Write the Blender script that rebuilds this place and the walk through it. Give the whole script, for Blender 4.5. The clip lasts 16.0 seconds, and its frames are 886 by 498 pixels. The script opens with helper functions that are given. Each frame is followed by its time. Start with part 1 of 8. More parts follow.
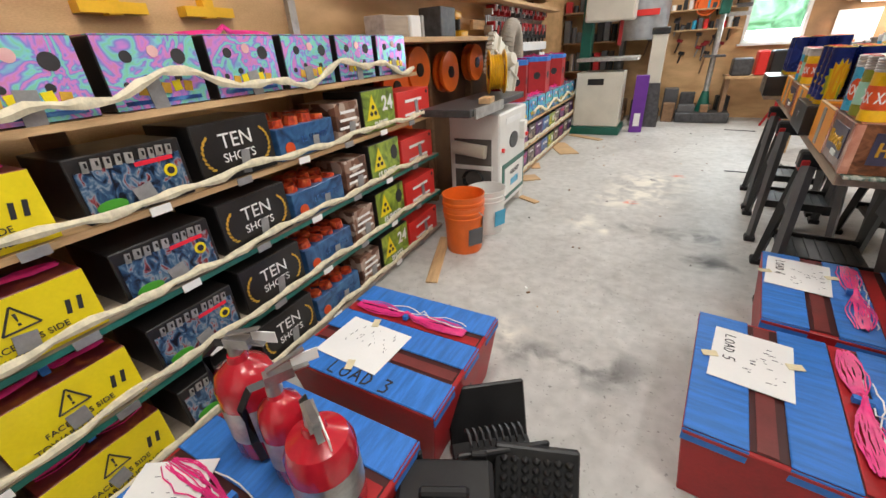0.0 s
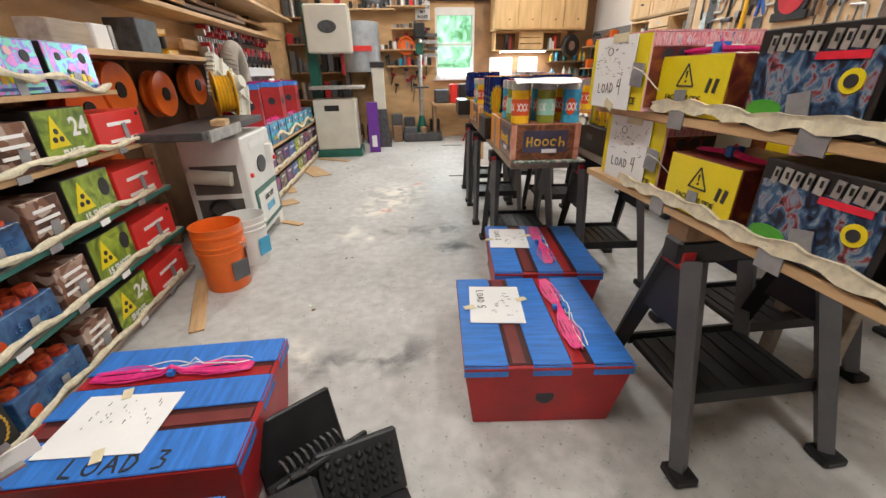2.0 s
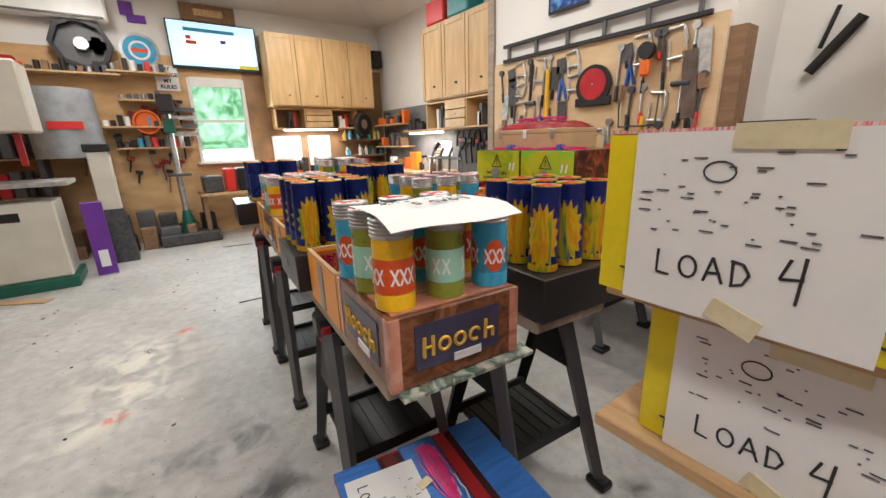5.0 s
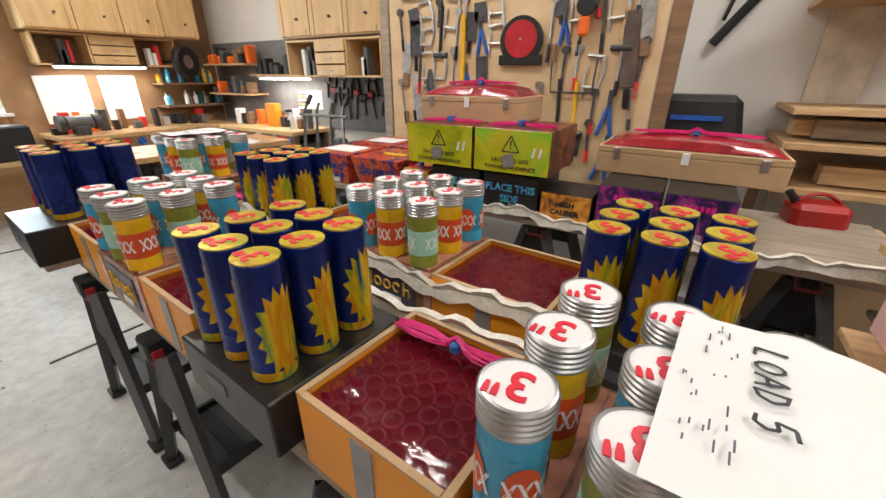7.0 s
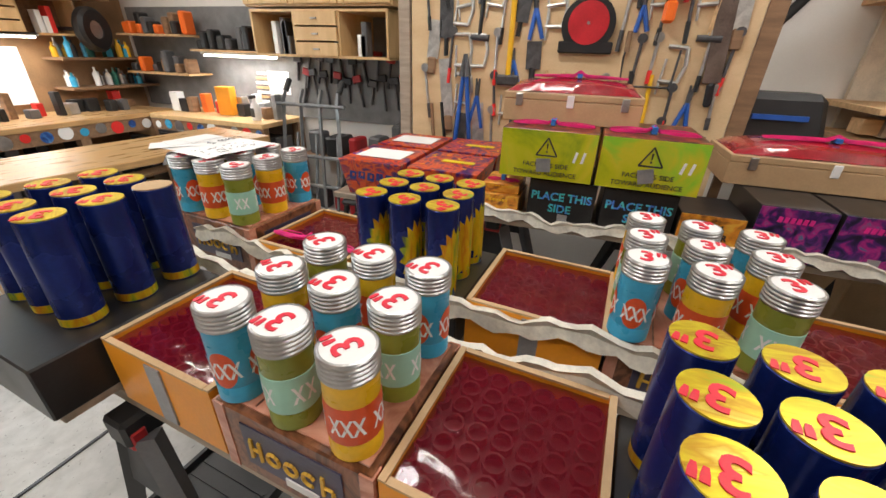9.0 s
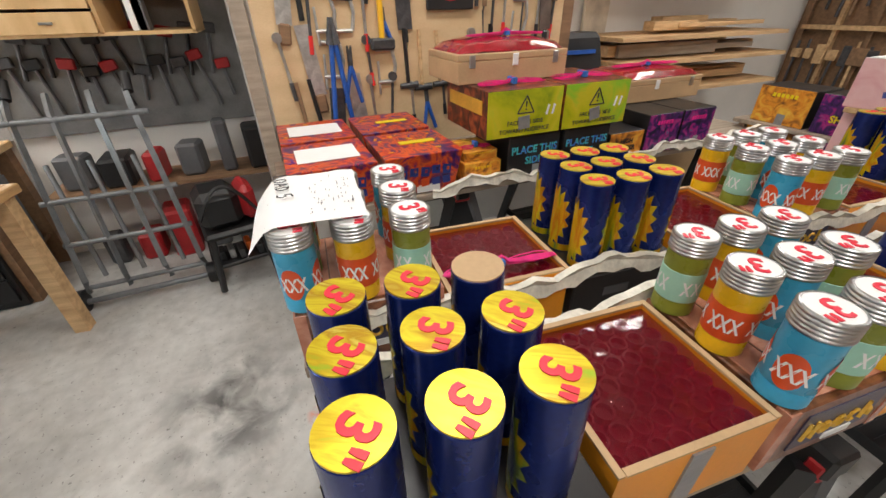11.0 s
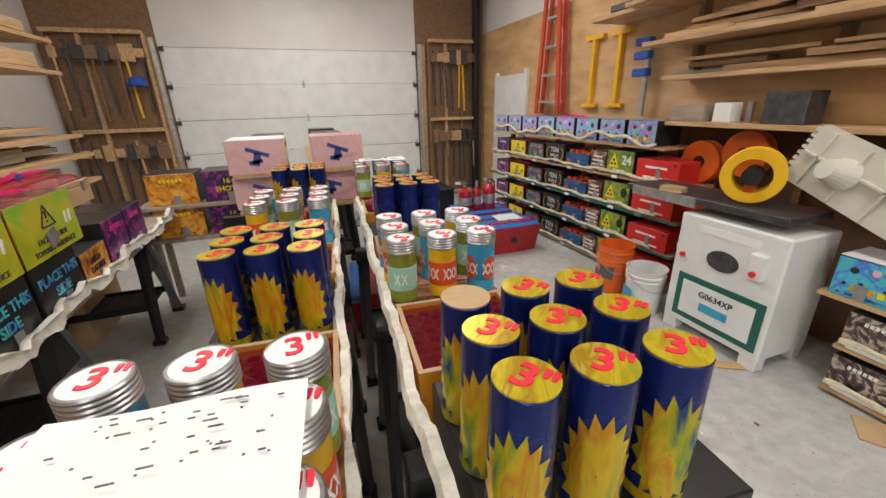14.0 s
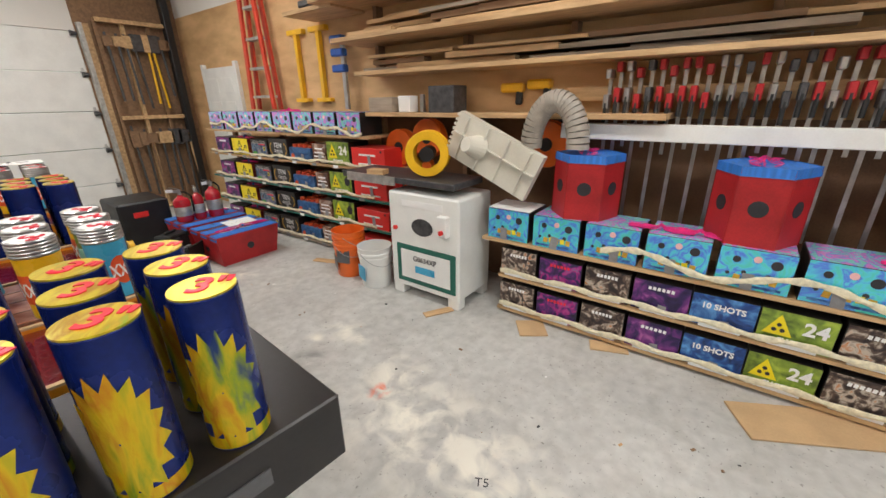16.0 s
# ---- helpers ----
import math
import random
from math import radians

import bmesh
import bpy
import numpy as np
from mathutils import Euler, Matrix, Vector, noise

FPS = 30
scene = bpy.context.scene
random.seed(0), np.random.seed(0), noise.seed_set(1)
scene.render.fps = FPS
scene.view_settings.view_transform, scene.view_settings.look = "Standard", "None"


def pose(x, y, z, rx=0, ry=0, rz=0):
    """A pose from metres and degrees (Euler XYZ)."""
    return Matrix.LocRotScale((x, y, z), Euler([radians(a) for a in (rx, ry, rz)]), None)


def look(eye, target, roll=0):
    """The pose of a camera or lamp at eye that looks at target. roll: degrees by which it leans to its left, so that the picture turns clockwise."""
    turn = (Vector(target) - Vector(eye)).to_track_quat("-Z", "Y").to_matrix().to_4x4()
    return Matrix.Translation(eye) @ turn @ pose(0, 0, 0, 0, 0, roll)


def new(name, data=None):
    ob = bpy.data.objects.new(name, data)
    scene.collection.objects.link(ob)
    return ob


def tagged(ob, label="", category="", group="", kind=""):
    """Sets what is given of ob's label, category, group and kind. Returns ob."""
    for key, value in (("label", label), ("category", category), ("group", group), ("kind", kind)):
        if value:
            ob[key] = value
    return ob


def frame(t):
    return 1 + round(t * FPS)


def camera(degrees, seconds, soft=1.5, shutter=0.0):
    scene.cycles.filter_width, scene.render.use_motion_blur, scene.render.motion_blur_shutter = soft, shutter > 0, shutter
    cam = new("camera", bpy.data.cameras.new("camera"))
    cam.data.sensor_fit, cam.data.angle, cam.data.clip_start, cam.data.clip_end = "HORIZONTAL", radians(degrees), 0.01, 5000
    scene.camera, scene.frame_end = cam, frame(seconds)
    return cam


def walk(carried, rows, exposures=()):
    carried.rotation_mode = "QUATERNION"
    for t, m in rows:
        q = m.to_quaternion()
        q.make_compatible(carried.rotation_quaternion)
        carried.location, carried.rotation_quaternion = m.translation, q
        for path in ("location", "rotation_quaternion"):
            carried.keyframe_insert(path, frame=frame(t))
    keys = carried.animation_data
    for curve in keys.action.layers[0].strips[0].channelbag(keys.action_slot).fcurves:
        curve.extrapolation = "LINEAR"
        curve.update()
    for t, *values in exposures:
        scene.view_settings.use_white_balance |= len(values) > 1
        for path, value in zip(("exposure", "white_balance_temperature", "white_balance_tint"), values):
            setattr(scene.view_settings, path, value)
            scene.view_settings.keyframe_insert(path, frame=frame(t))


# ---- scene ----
cam = camera(97.3, 16.0)
PATH = [
    (0, (-0.005, -0.019, 1.386), (-0.883, 1.531, 0.477), -3.5),
    (0.5, (-0.03, -0.102, 1.388), (-0.715, 1.605, 0.604), -3.1),
    (1, (-0.076, -0.156, 1.351), (-0.394, 1.645, 0.541), -2.6),
    (1.5, (-0.049, -0.172, 1.33), (-0.057, 1.647, 0.499), -1.9),
    (2, (0.012, -0.105, 1.324), (0.215, 1.705, 0.498), -1.0),
    (2.5, (0.152, 0.074, 1.323), (0.417, 1.879, 0.503), -1.1),
    (3, (0.227, 0.239, 1.313), (0.6, 2.027, 0.498), -0.3),
    (3.5, (0.247, 0.495, 1.307), (0.763, 2.274, 0.553), 0.2),
    (4, (0.284, 0.748, 1.356), (0.998, 2.501, 0.712), -0.3),
    (4.5, (0.293, 1.046, 1.381), (1.212, 2.731, 0.817), -1.0),
    (5, (0.282, 1.292, 1.433), (1.406, 2.856, 0.897), -1.7),
    (5.2, (0.269, 1.381, 1.436), (1.489, 2.876, 0.907), -1.7),
    (7.3, (0.359, 2.363, 1.634), (1.934, 3.257, 0.786), 0.7),
    (7.5, (0.347, 2.469, 1.643), (1.932, 3.33, 0.78), 1.0),
    (8, (0.332, 2.724, 1.654), (1.93, 3.518, 0.75), 1.3),
    (8.5, (0.397, 2.993, 1.648), (2.039, 3.683, 0.738), 1.9),
    (9, (0.422, 3.315, 1.667), (2.108, 3.902, 0.766), 1.8),
    (9.2, (0.399, 3.458, 1.671), (2.11, 3.97, 0.771), 1.6),
    (11.3, (0.713, 4.769, 1.71), (2.195, 3.942, 0.651), -2.3),
    (11.5, (0.78, 4.806, 1.703), (2.197, 3.859, 0.656), -3.2),
    (12, (0.912, 4.894, 1.699), (2.079, 3.595, 0.725), -2.1),
    (12.5, (1.074, 4.984, 1.701), (1.944, 3.437, 0.778), -2.0),
    (13, (1.233, 5.009, 1.698), (1.714, 3.27, 0.836), -1.8),
    (13.5, (1.352, 4.941, 1.659), (1.316, 3.096, 0.887), -1.6),
    (14, (1.379, 5.01, 1.663), (0.75, 3.245, 0.963), -1.4),
    (14.5, (1.418, 5.086, 1.64), (0.299, 3.571, 0.967), -0.7),
    (15, (1.385, 5.137, 1.606), (0.046, 3.82, 0.917), -1.0),
    (15.5, (1.267, 5.187, 1.58), (-0.161, 3.983, 0.864), -1.2),
    (16, (1.103, 5.271, 1.575), (-0.398, 4.158, 0.862), -0.9),
]
walk(cam, [(t, look(eye, target, roll)) for t, eye, target, roll in PATH],
     exposures=[(0, -0.05), (3, -0.05), (5, -0.25), (9, -0.3), (12.5, -0.32), (14, -0.42), (16, -0.24)])

# ---- world and light ----
world = bpy.data.worlds.new("world")
scene.world = world
world.use_nodes = True
wn = world.node_tree.nodes
sky = wn.new("ShaderNodeTexSky")
sky.sky_type = "NISHITA"
sky.sun_disc = False
sky.sun_elevation = radians(50)
sky.sun_rotation = radians(150)
world.node_tree.links.new(sky.outputs[0], wn["Background"].inputs[0])
wn["Background"].inputs[1].default_value = 0.12
sun = new("sun", bpy.data.lights.new("sun", "SUN"))
sun.data.energy, sun.data.angle, sun.data.color = 2.5, radians(0.5), (1, 0.96, 0.9)
sun.matrix_basis = look((6, -9, 12), (0, 0, 0))


def area(name, loc, target, sx, sy, watts, color):
    data = bpy.data.lights.new(name, "AREA")
    data.shape, data.size, data.size_y, data.energy, data.color = "RECTANGLE", sx, sy, watts, color
    ob = new(name, data)
    ob.matrix_basis = look(loc, target)
    return ob


WARM = (1.0, 0.965, 0.92)
# Unseen lamps at assumed places; the last is added to brighten the garage door.
LAMPS = [(-0.4, 0.6), (-0.4, 4.6), (-0.2, 7.4), (2.9, 1.3), (2.2, 4.0), (2.5, 7.2), (1.2, -0.3)]
for lx, ly in LAMPS:
    area("ceiling_lamp_light", (lx, ly, 3.52), (lx, ly, 0), 0.25, 1.3, 46, WARM)
area("window_light", (1.35, 8.9, 1.85), (1.35, 5, 0.6), 0.8, 1.25, 45, (0.8, 0.93, 1.0))

# ---- materials ----
MATS = {}


def mat(name, color, rough=0.6, metal=0.0, var=0.12, scale=8.0, bump=0.08, color2=None, stretch=(1, 1, 1), fine=90.0, coat=0.0):
    """A painted or raw surface: two scales of noise in colour, fine relief and uneven gloss."""
    if name in MATS:
        return MATS[name]
    m = bpy.data.materials.new(name)
    m.use_nodes = True
    n, l = m.node_tree.nodes, m.node_tree.links
    b = n["Principled BSDF"]
    co = n.new("ShaderNodeTexCoord")
    mp = n.new("ShaderNodeMapping")
    mp.inputs["Scale"].default_value = stretch
    l.new(co.outputs["Object"], mp.inputs[0])
    n1 = n.new("ShaderNodeTexNoise")
    n1.inputs["Scale"].default_value, n1.inputs["Detail"].default_value = scale, 6
    n2 = n.new("ShaderNodeTexNoise")
    n2.inputs["Scale"].default_value, n2.inputs["Detail"].default_value = fine, 3
    l.new(mp.outputs[0], n1.inputs[0]), l.new(mp.outputs[0], n2.inputs[0])
    mixn = n.new("ShaderNodeMath")
    mixn.operation = "MULTIPLY_ADD"
    mixn.inputs[1].default_value = 0.35
    l.new(n2.outputs[0], mixn.inputs[0]), l.new(n1.outputs[0], mixn.inputs[2])
    r = n.new("ShaderNodeValToRGB")
    c2 = color2 or tuple(c * (1 - 2.2 * var) for c in color)
    hi = tuple(min(1, c * (1 + var)) for c in color)
    r.color_ramp.elements[0].position, r.color_ramp.elements[0].color = 0.42, (*c2, 1)
    r.color_ramp.elements[1].position, r.color_ramp.elements[1].color = 0.85, (*hi, 1)
    l.new(mixn.outputs[0], r.inputs[0]), l.new(r.outputs[0], b.inputs["Base Color"])
    b.inputs["Metallic"].default_value = metal
    rr = n.new("ShaderNodeMapRange")
    rr.inputs[3].default_value, rr.inputs[4].default_value = max(0.03, rough - 0.12), min(1, rough + 0.12)
    l.new(n1.outputs[0], rr.inputs[0]), l.new(rr.outputs[0], b.inputs["Roughness"])
    b.inputs["Coat Weight"].default_value = coat
    if bump:
        bp = n.new("ShaderNodeBump")
        bp.inputs["Strength"].default_value, bp.inputs["Distance"].default_value = bump, 0.01
        l.new(mixn.outputs[0], bp.inputs["Height"]), l.new(bp.outputs[0], b.inputs["Normal"])
    MATS[name] = m
    return m


def art(name, colors, scale=9.0, rough=0.3, metal=0.0, distort=1.5, voronoi=False, stretch=(1, 1, 1)):
    """Printed or foil artwork: irregular patches of several inks."""
    m = bpy.data.materials.new(name)
    m.use_nodes = True
    n, l = m.node_tree.nodes, m.node_tree.links
    b = n["Principled BSDF"]
    co = n.new("ShaderNodeTexCoord")
    oi = n.new("ShaderNodeObjectInfo")
    add = n.new("ShaderNodeVectorMath")
    add.operation = "ADD"
    mul = n.new("ShaderNodeMath")
    mul.operation = "MULTIPLY"
    mul.inputs[1].default_value = 7.0
    l.new(oi.outputs["Random"], mul.inputs[0])
    mp = n.new("ShaderNodeMapping")
    mp.inputs["Scale"].default_value = stretch
    l.new(co.outputs["Object"], mp.inputs[0])
    l.new(mp.outputs[0], add.inputs[0]), l.new(mul.outputs[0], add.inputs[1])
    if voronoi:
        t = n.new("ShaderNodeTexVoronoi")
        t.inputs["Scale"].default_value = scale
        l.new(add.outputs[0], t.inputs["Vector"])
        sep = n.new("ShaderNodeSeparateColor")
        l.new(t.outputs["Color"], sep.inputs[0])
        out = sep.outputs[0]
    else:
        t = n.new("ShaderNodeTexNoise")
        t.inputs["Scale"].default_value, t.inputs["Detail"].default_value, t.inputs["Distortion"].default_value = scale, 5, distort
        l.new(add.outputs[0], t.inputs["Vector"])
        out = t.outputs[0]
    r = n.new("ShaderNodeValToRGB")
    e = r.color_ramp.elements
    lo, hi = (0.05, 0.95) if voronoi else (0.3, 0.7)
    while len(e) < len(colors):
        e.new(0.5)
    for i, c in enumerate(colors):
        e[i].position, e[i].color = lo + (hi - lo) * i / (len(colors) - 1), (*c, 1)
    l.new(out, r.inputs[0]), l.new(r.outputs[0], b.inputs["Base Color"])
    b.inputs["Roughness"].default_value, b.inputs["Metallic"].default_value = rough, metal
    return m


def holo(name, tint, amount=1.0, hue=0.0, span=1.0, sat=0.75, mix=0.55):
    """Diffraction foil: rainbow sheen painted as base colour, its hue from the wrinkle noise."""
    m = bpy.data.materials.new(name)
    m.use_nodes = True
    n, l = m.node_tree.nodes, m.node_tree.links
    b = n["Principled BSDF"]
    co = n.new("ShaderNodeTexCoord")
    oi = n.new("ShaderNodeObjectInfo")
    nz = n.new("ShaderNodeTexNoise")
    nz.noise_dimensions = "4D"
    nz.inputs["Scale"].default_value, nz.inputs["Detail"].default_value, nz.inputs["Distortion"].default_value = 6.0, 3, 1.6
    w4 = n.new("ShaderNodeMath")
    w4.operation = "MULTIPLY"
    w4.inputs[1].default_value = 9.0
    l.new(oi.outputs["Random"], w4.inputs[0]), l.new(w4.outputs[0], nz.inputs["W"])
    l.new(co.outputs["Object"], nz.inputs["Vector"])
    hs = n.new("ShaderNodeCombineColor")
    hs.mode = "HSV"
    k = n.new("ShaderNodeMath")
    k.operation = "MULTIPLY"
    k.inputs[1].default_value = 6.0 * amount
    fr = n.new("ShaderNodeMath")
    fr.operation = "FRACT"
    l.new(nz.outputs[0], k.inputs[0]), l.new(k.outputs[0], fr.inputs[0])
    pp = n.new("ShaderNodeMath")
    pp.operation = "PINGPONG"
    pp.inputs[1].default_value = 0.5
    hm = n.new("ShaderNodeMath")
    hm.operation = "MULTIPLY_ADD"
    hm.inputs[1].default_value, hm.inputs[2].default_value = 2 * span, hue
    l.new(fr.outputs[0], pp.inputs[0]), l.new(pp.outputs[0], hm.inputs[0]), l.new(hm.outputs[0], hs.inputs[0])
    hs.inputs[1].default_value, hs.inputs[2].default_value = sat, 1.0
    mx = n.new("ShaderNodeMix")
    mx.data_type = "RGBA"
    mx.inputs[0].default_value = mix
    l.new(hs.outputs[0], mx.inputs[6])
    mx.inputs[7].default_value = (*tint, 1)
    l.new(mx.outputs[2], b.inputs["Base Color"])
    b.inputs["Metallic"].default_value, b.inputs["Roughness"].default_value = 0.35, 0.18
    bp = n.new("ShaderNodeBump")
    bp.inputs["Strength"].default_value, bp.inputs["Distance"].default_value = 0.15, 0.01
    l.new(nz.outputs[0], bp.inputs["Height"]), l.new(bp.outputs[0], b.inputs["Normal"])
    return m


def glow(name, color, strength):
    m = bpy.data.materials.new(name)
    m.use_nodes = True
    b = m.node_tree.nodes["Principled BSDF"]
    b.inputs["Base Color"].default_value = (*color, 1)
    b.inputs["Emission Color"].default_value, b.inputs["Emission Strength"].default_value = (*color, 1), strength
    return m


def concrete():
    m = bpy.data.materials.new("concrete")
    m.use_nodes = True
    n, l = m.node_tree.nodes, m.node_tree.links
    b = n["Principled BSDF"]
    co = n.new("ShaderNodeTexCoord")
    def ns(scale, detail=6, dist=0.0):
        t = n.new("ShaderNodeTexNoise")
        t.inputs["Scale"].default_value, t.inputs["Detail"].default_value, t.inputs["Distortion"].default_value = scale, detail, dist
        l.new(co.outputs["Object"], t.inputs["Vector"])
        return t.outputs[0]
    def ramp(src, p0, c0, p1, c1):
        r = n.new("ShaderNodeValToRGB")
        r.color_ramp.elements[0].position, r.color_ramp.elements[0].color = p0, (*c0, 1)
        r.color_ramp.elements[1].position, r.color_ramp.elements[1].color = p1, (*c1, 1)
        l.new(src, r.inputs[0])
        return r.outputs[0]
    def blend(a, c, f, kind="MIX"):
        x = n.new("ShaderNodeMix")
        x.data_type, x.blend_type = "RGBA", kind
        l.new(a, x.inputs[6])
        if isinstance(c, tuple):
            x.inputs[7].default_value = (*c, 1)
        else:
            l.new(c, x.inputs[7])
        if isinstance(f, float):
            x.inputs[0].default_value = f
        else:
            l.new(f, x.inputs[0])
        return x.outputs[2]
    base = ramp(ns(1.3), 0.3, (0.48, 0.475, 0.455), 0.72, (0.63, 0.625, 0.60))
    base = blend(base, ramp(ns(14, 8), 0.3, (0.72, 0.72, 0.72), 0.65, (1, 1, 1)), 0.7, "MULTIPLY")
    base = blend(base, ramp(ns(55, 3, 0.4), 0.27, (0.35, 0.34, 0.33), 0.36, (1, 1, 1)), 0.75, "MULTIPLY")
    base = blend(base, ramp(ns(4.5, 9, 1.2), 0.36, (0.80, 0.79, 0.77), 0.5, (1, 1, 1)), 0.45, "MULTIPLY")
    # dark scuffs and pale dust at their own spots
    def spot(x, y, rx, ry, soft_scale):
        mp = n.new("ShaderNodeMapping")
        mp.vector_type = "TEXTURE"
        mp.inputs["Location"].default_value = (x, y, 0)
        mp.inputs["Scale"].default_value = (rx, ry, 1)
        l.new(co.outputs["Object"], mp.inputs[0])
        ln = n.new("ShaderNodeVectorMath")
        ln.operation = "LENGTH"
        l.new(mp.outputs[0], ln.inputs[0])
        mr = n.new("ShaderNodeMapRange")
        mr.inputs[1].default_value, mr.inputs[2].default_value, mr.inputs[3].default_value, mr.inputs[4].default_value = 1.0, 0.1, 0.0, 1.0
        l.new(ln.outputs["Value"], mr.inputs[0])
        mu = n.new("ShaderNodeMath")
        mu.operation = "MULTIPLY"
        mu.use_clamp = True
        l.new(mr.outputs[0], mu.inputs[0])
        l.new(ramp(ns(soft_scale, 6, 0.6), 0.42, (0, 0, 0), 0.62, (1, 1, 1)), mu.inputs[1])
        return mu.outputs[0]
    for x, y, rx, ry in ((0.37, 3.24, 0.30, 0.2), (0.44, 2.83, 0.28, 0.2), (0.0, 3.28, 0.26, 0.13), (-0.38, 1.48, 0.3, 0.14), (-0.08, 1.52, 0.32, 0.2), (1.68, 1.9, 0.10, 0.08), (0.45, 0.55, 0.4, 0.5), (2.2, 5.2, 0.6, 0.4)):
        base = blend(base, (0.07, 0.07, 0.07), spot(x, y, rx, ry, 5.0))
    for x, y, rx, ry in ((-0.08, 4.15, 0.45, 0.5), (-0.45, 3.22, 0.16, 0.24), (0.0, 4.62, 0.5, 0.5), (-0.3, 3.85, 0.24, 0.26), (-0.26, 3.12, 0.1, 0.1), (0.5, 0.4, 0.6, 0.4), (-0.45, 3.39, 0.1, 0.1), (-0.55, 1.6, 0.14, 0.2)):
        base = blend(base, (0.80, 0.77, 0.68), spot(x, y, rx, ry, 7.0))
    for x, y in ((-0.145, 3.875), (0.26, 4.88), (1.98, 4.79)):
        base = blend(base, (0.80, 0.14, 0.05), spot(x, y, 0.10, 0.07, 16.0))
    l.new(base, b.inputs["Base Color"])
    l.new(ramp(ns(3.0), 0.3, (0.42,) * 3, 0.7, (0.68,) * 3), b.inputs["Roughness"])
    bp = n.new("ShaderNodeBump")
    bp.inputs["Strength"].default_value, bp.inputs["Distance"].default_value = 0.12, 0.01
    l.new(ns(30, 8), bp.inputs["Height"]), l.new(bp.outputs[0], b.inputs["Normal"])
    return m


def film(name, color, alpha):
    """Thin clear or tinted wrapping that lies wrinkled."""
    m = bpy.data.materials.new(name)
    m.use_nodes = True
    n, l = m.node_tree.nodes, m.node_tree.links
    b = n["Principled BSDF"]
    b.inputs["Base Color"].default_value, b.inputs["Roughness"].default_value = (*color, 1), 0.08
    b.inputs["Alpha"].default_value = alpha
    co = n.new("ShaderNodeTexCoord")
    nz = n.new("ShaderNodeTexNoise")
    nz.inputs["Scale"].default_value, nz.inputs["Distortion"].default_value = 7, 1.2
    l.new(co.outputs["Object"], nz.inputs["Vector"])
    bp = n.new("ShaderNodeBump")
    bp.inputs["Strength"].default_value, bp.inputs["Distance"].default_value = 0.3, 0.015
    l.new(nz.outputs[0], bp.inputs["Height"]), l.new(bp.outputs[0], b.inputs["Normal"])
    return m


CONCRETE = concrete()
PLY = mat("plywood", (0.62, 0.40, 0.20), 0.65, var=0.16, scale=2.2, color2=(0.45, 0.26, 0.11), stretch=(1, 1, 3), bump=0.1)
PEG = mat("pegboard_ply", (0.70, 0.52, 0.31), 0.6, var=0.08, scale=2, color2=(0.58, 0.40, 0.21), stretch=(1, 1, 3))
MAPLE = mat("maple", (0.70, 0.48, 0.24), 0.42, var=0.08, scale=3, color2=(0.60, 0.38, 0.17), stretch=(5, 5, 0.7))
LUMBER = mat("lumber", (0.60, 0.40, 0.21), 0.65, var=0.15, scale=5, color2=(0.40, 0.24, 0.11), stretch=(6, 0.7, 6))
LUMBER_DARK = mat("old_lumber", (0.26, 0.15, 0.08), 0.7, var=0.15, scale=5, stretch=(6, 0.7, 6))
LUMBER_GREY = mat("grey_lumber", (0.38, 0.31, 0.24), 0.7, var=0.15, scale=5, stretch=(6, 0.7, 6))
BENCH = mat("bench_top", (0.55, 0.34, 0.15), 0.3, var=0.15, scale=4, stretch=(1, 6, 6), coat=0.2)
DRYWALL = mat("drywall", (0.78, 0.76, 0.72), 0.85, var=0.03, scale=2, bump=0.03)
CEIL = mat("ceiling_paint", (0.72, 0.70, 0.67), 0.9, var=0.03, scale=1.5, bump=0.03)
WHITE = mat("white_paint", (0.80, 0.80, 0.77), 0.4, var=0.04, scale=5, bump=0.02)
CREAM = mat("cream_enamel", (0.68, 0.65, 0.56), 0.35, var=0.05, scale=4, bump=0.02)
PAPER = mat("paper", (0.86, 0.86, 0.85), 0.75, var=0.02, scale=6, bump=0.03)
INK = mat("ink", (0.03, 0.03, 0.035), 0.5, bump=0)
BLACK = mat("black_plastic", (0.013, 0.013, 0.014), 0.45, var=0.2, scale=10, bump=0.05)
DARK = mat("dark_card", (0.02, 0.018, 0.018), 0.35, var=0.2, scale=6, bump=0.02)
GREYP = mat("grey_plastic", (0.11, 0.11, 0.115), 0.4, var=0.1, bump=0.04)
STEEL = mat("steel", (0.50, 0.50, 0.50), 0.35, 0.9, var=0.12, scale=12, bump=0.03)
GREYTUBE = mat("grey_tube_paint", (0.20, 0.21, 0.22), 0.4, 0.3, var=0.15, scale=10, bump=0.04)
GALV = mat("galvanised", (0.55, 0.55, 0.53), 0.45, 0.8, var=0.15, scale=20, bump=0.03)
IRON = mat("cast_iron", (0.10, 0.10, 0.105), 0.5, 0.6, var=0.2, scale=20)
RED = mat("red_paint", (0.42, 0.018, 0.022), 0.45, var=0.15, scale=6)
REDCARD = mat("red_card", (0.75, 0.035, 0.03), 0.35, var=0.06, scale=6, bump=0.02)
REDINK = mat("red_ink", (0.8, 0.02, 0.05), 0.4, bump=0)
BLUETAPE = mat("blue_tape", (0.035, 0.19, 0.62), 0.5, var=0.14, scale=7, stretch=(1, 8, 1), bump=0.25)
DUCT = mat("duct_tape", (0.33, 0.33, 0.34), 0.4, 0.3, var=0.12, scale=14, bump=0.15)
MASK = mat("masking_tape", (0.72, 0.64, 0.42), 0.65, var=0.08, scale=12, bump=0.1)
FUSE = mat("fuse_ribbon", (0.78, 0.71, 0.52), 0.7, var=0.12, scale=30, bump=0.3)
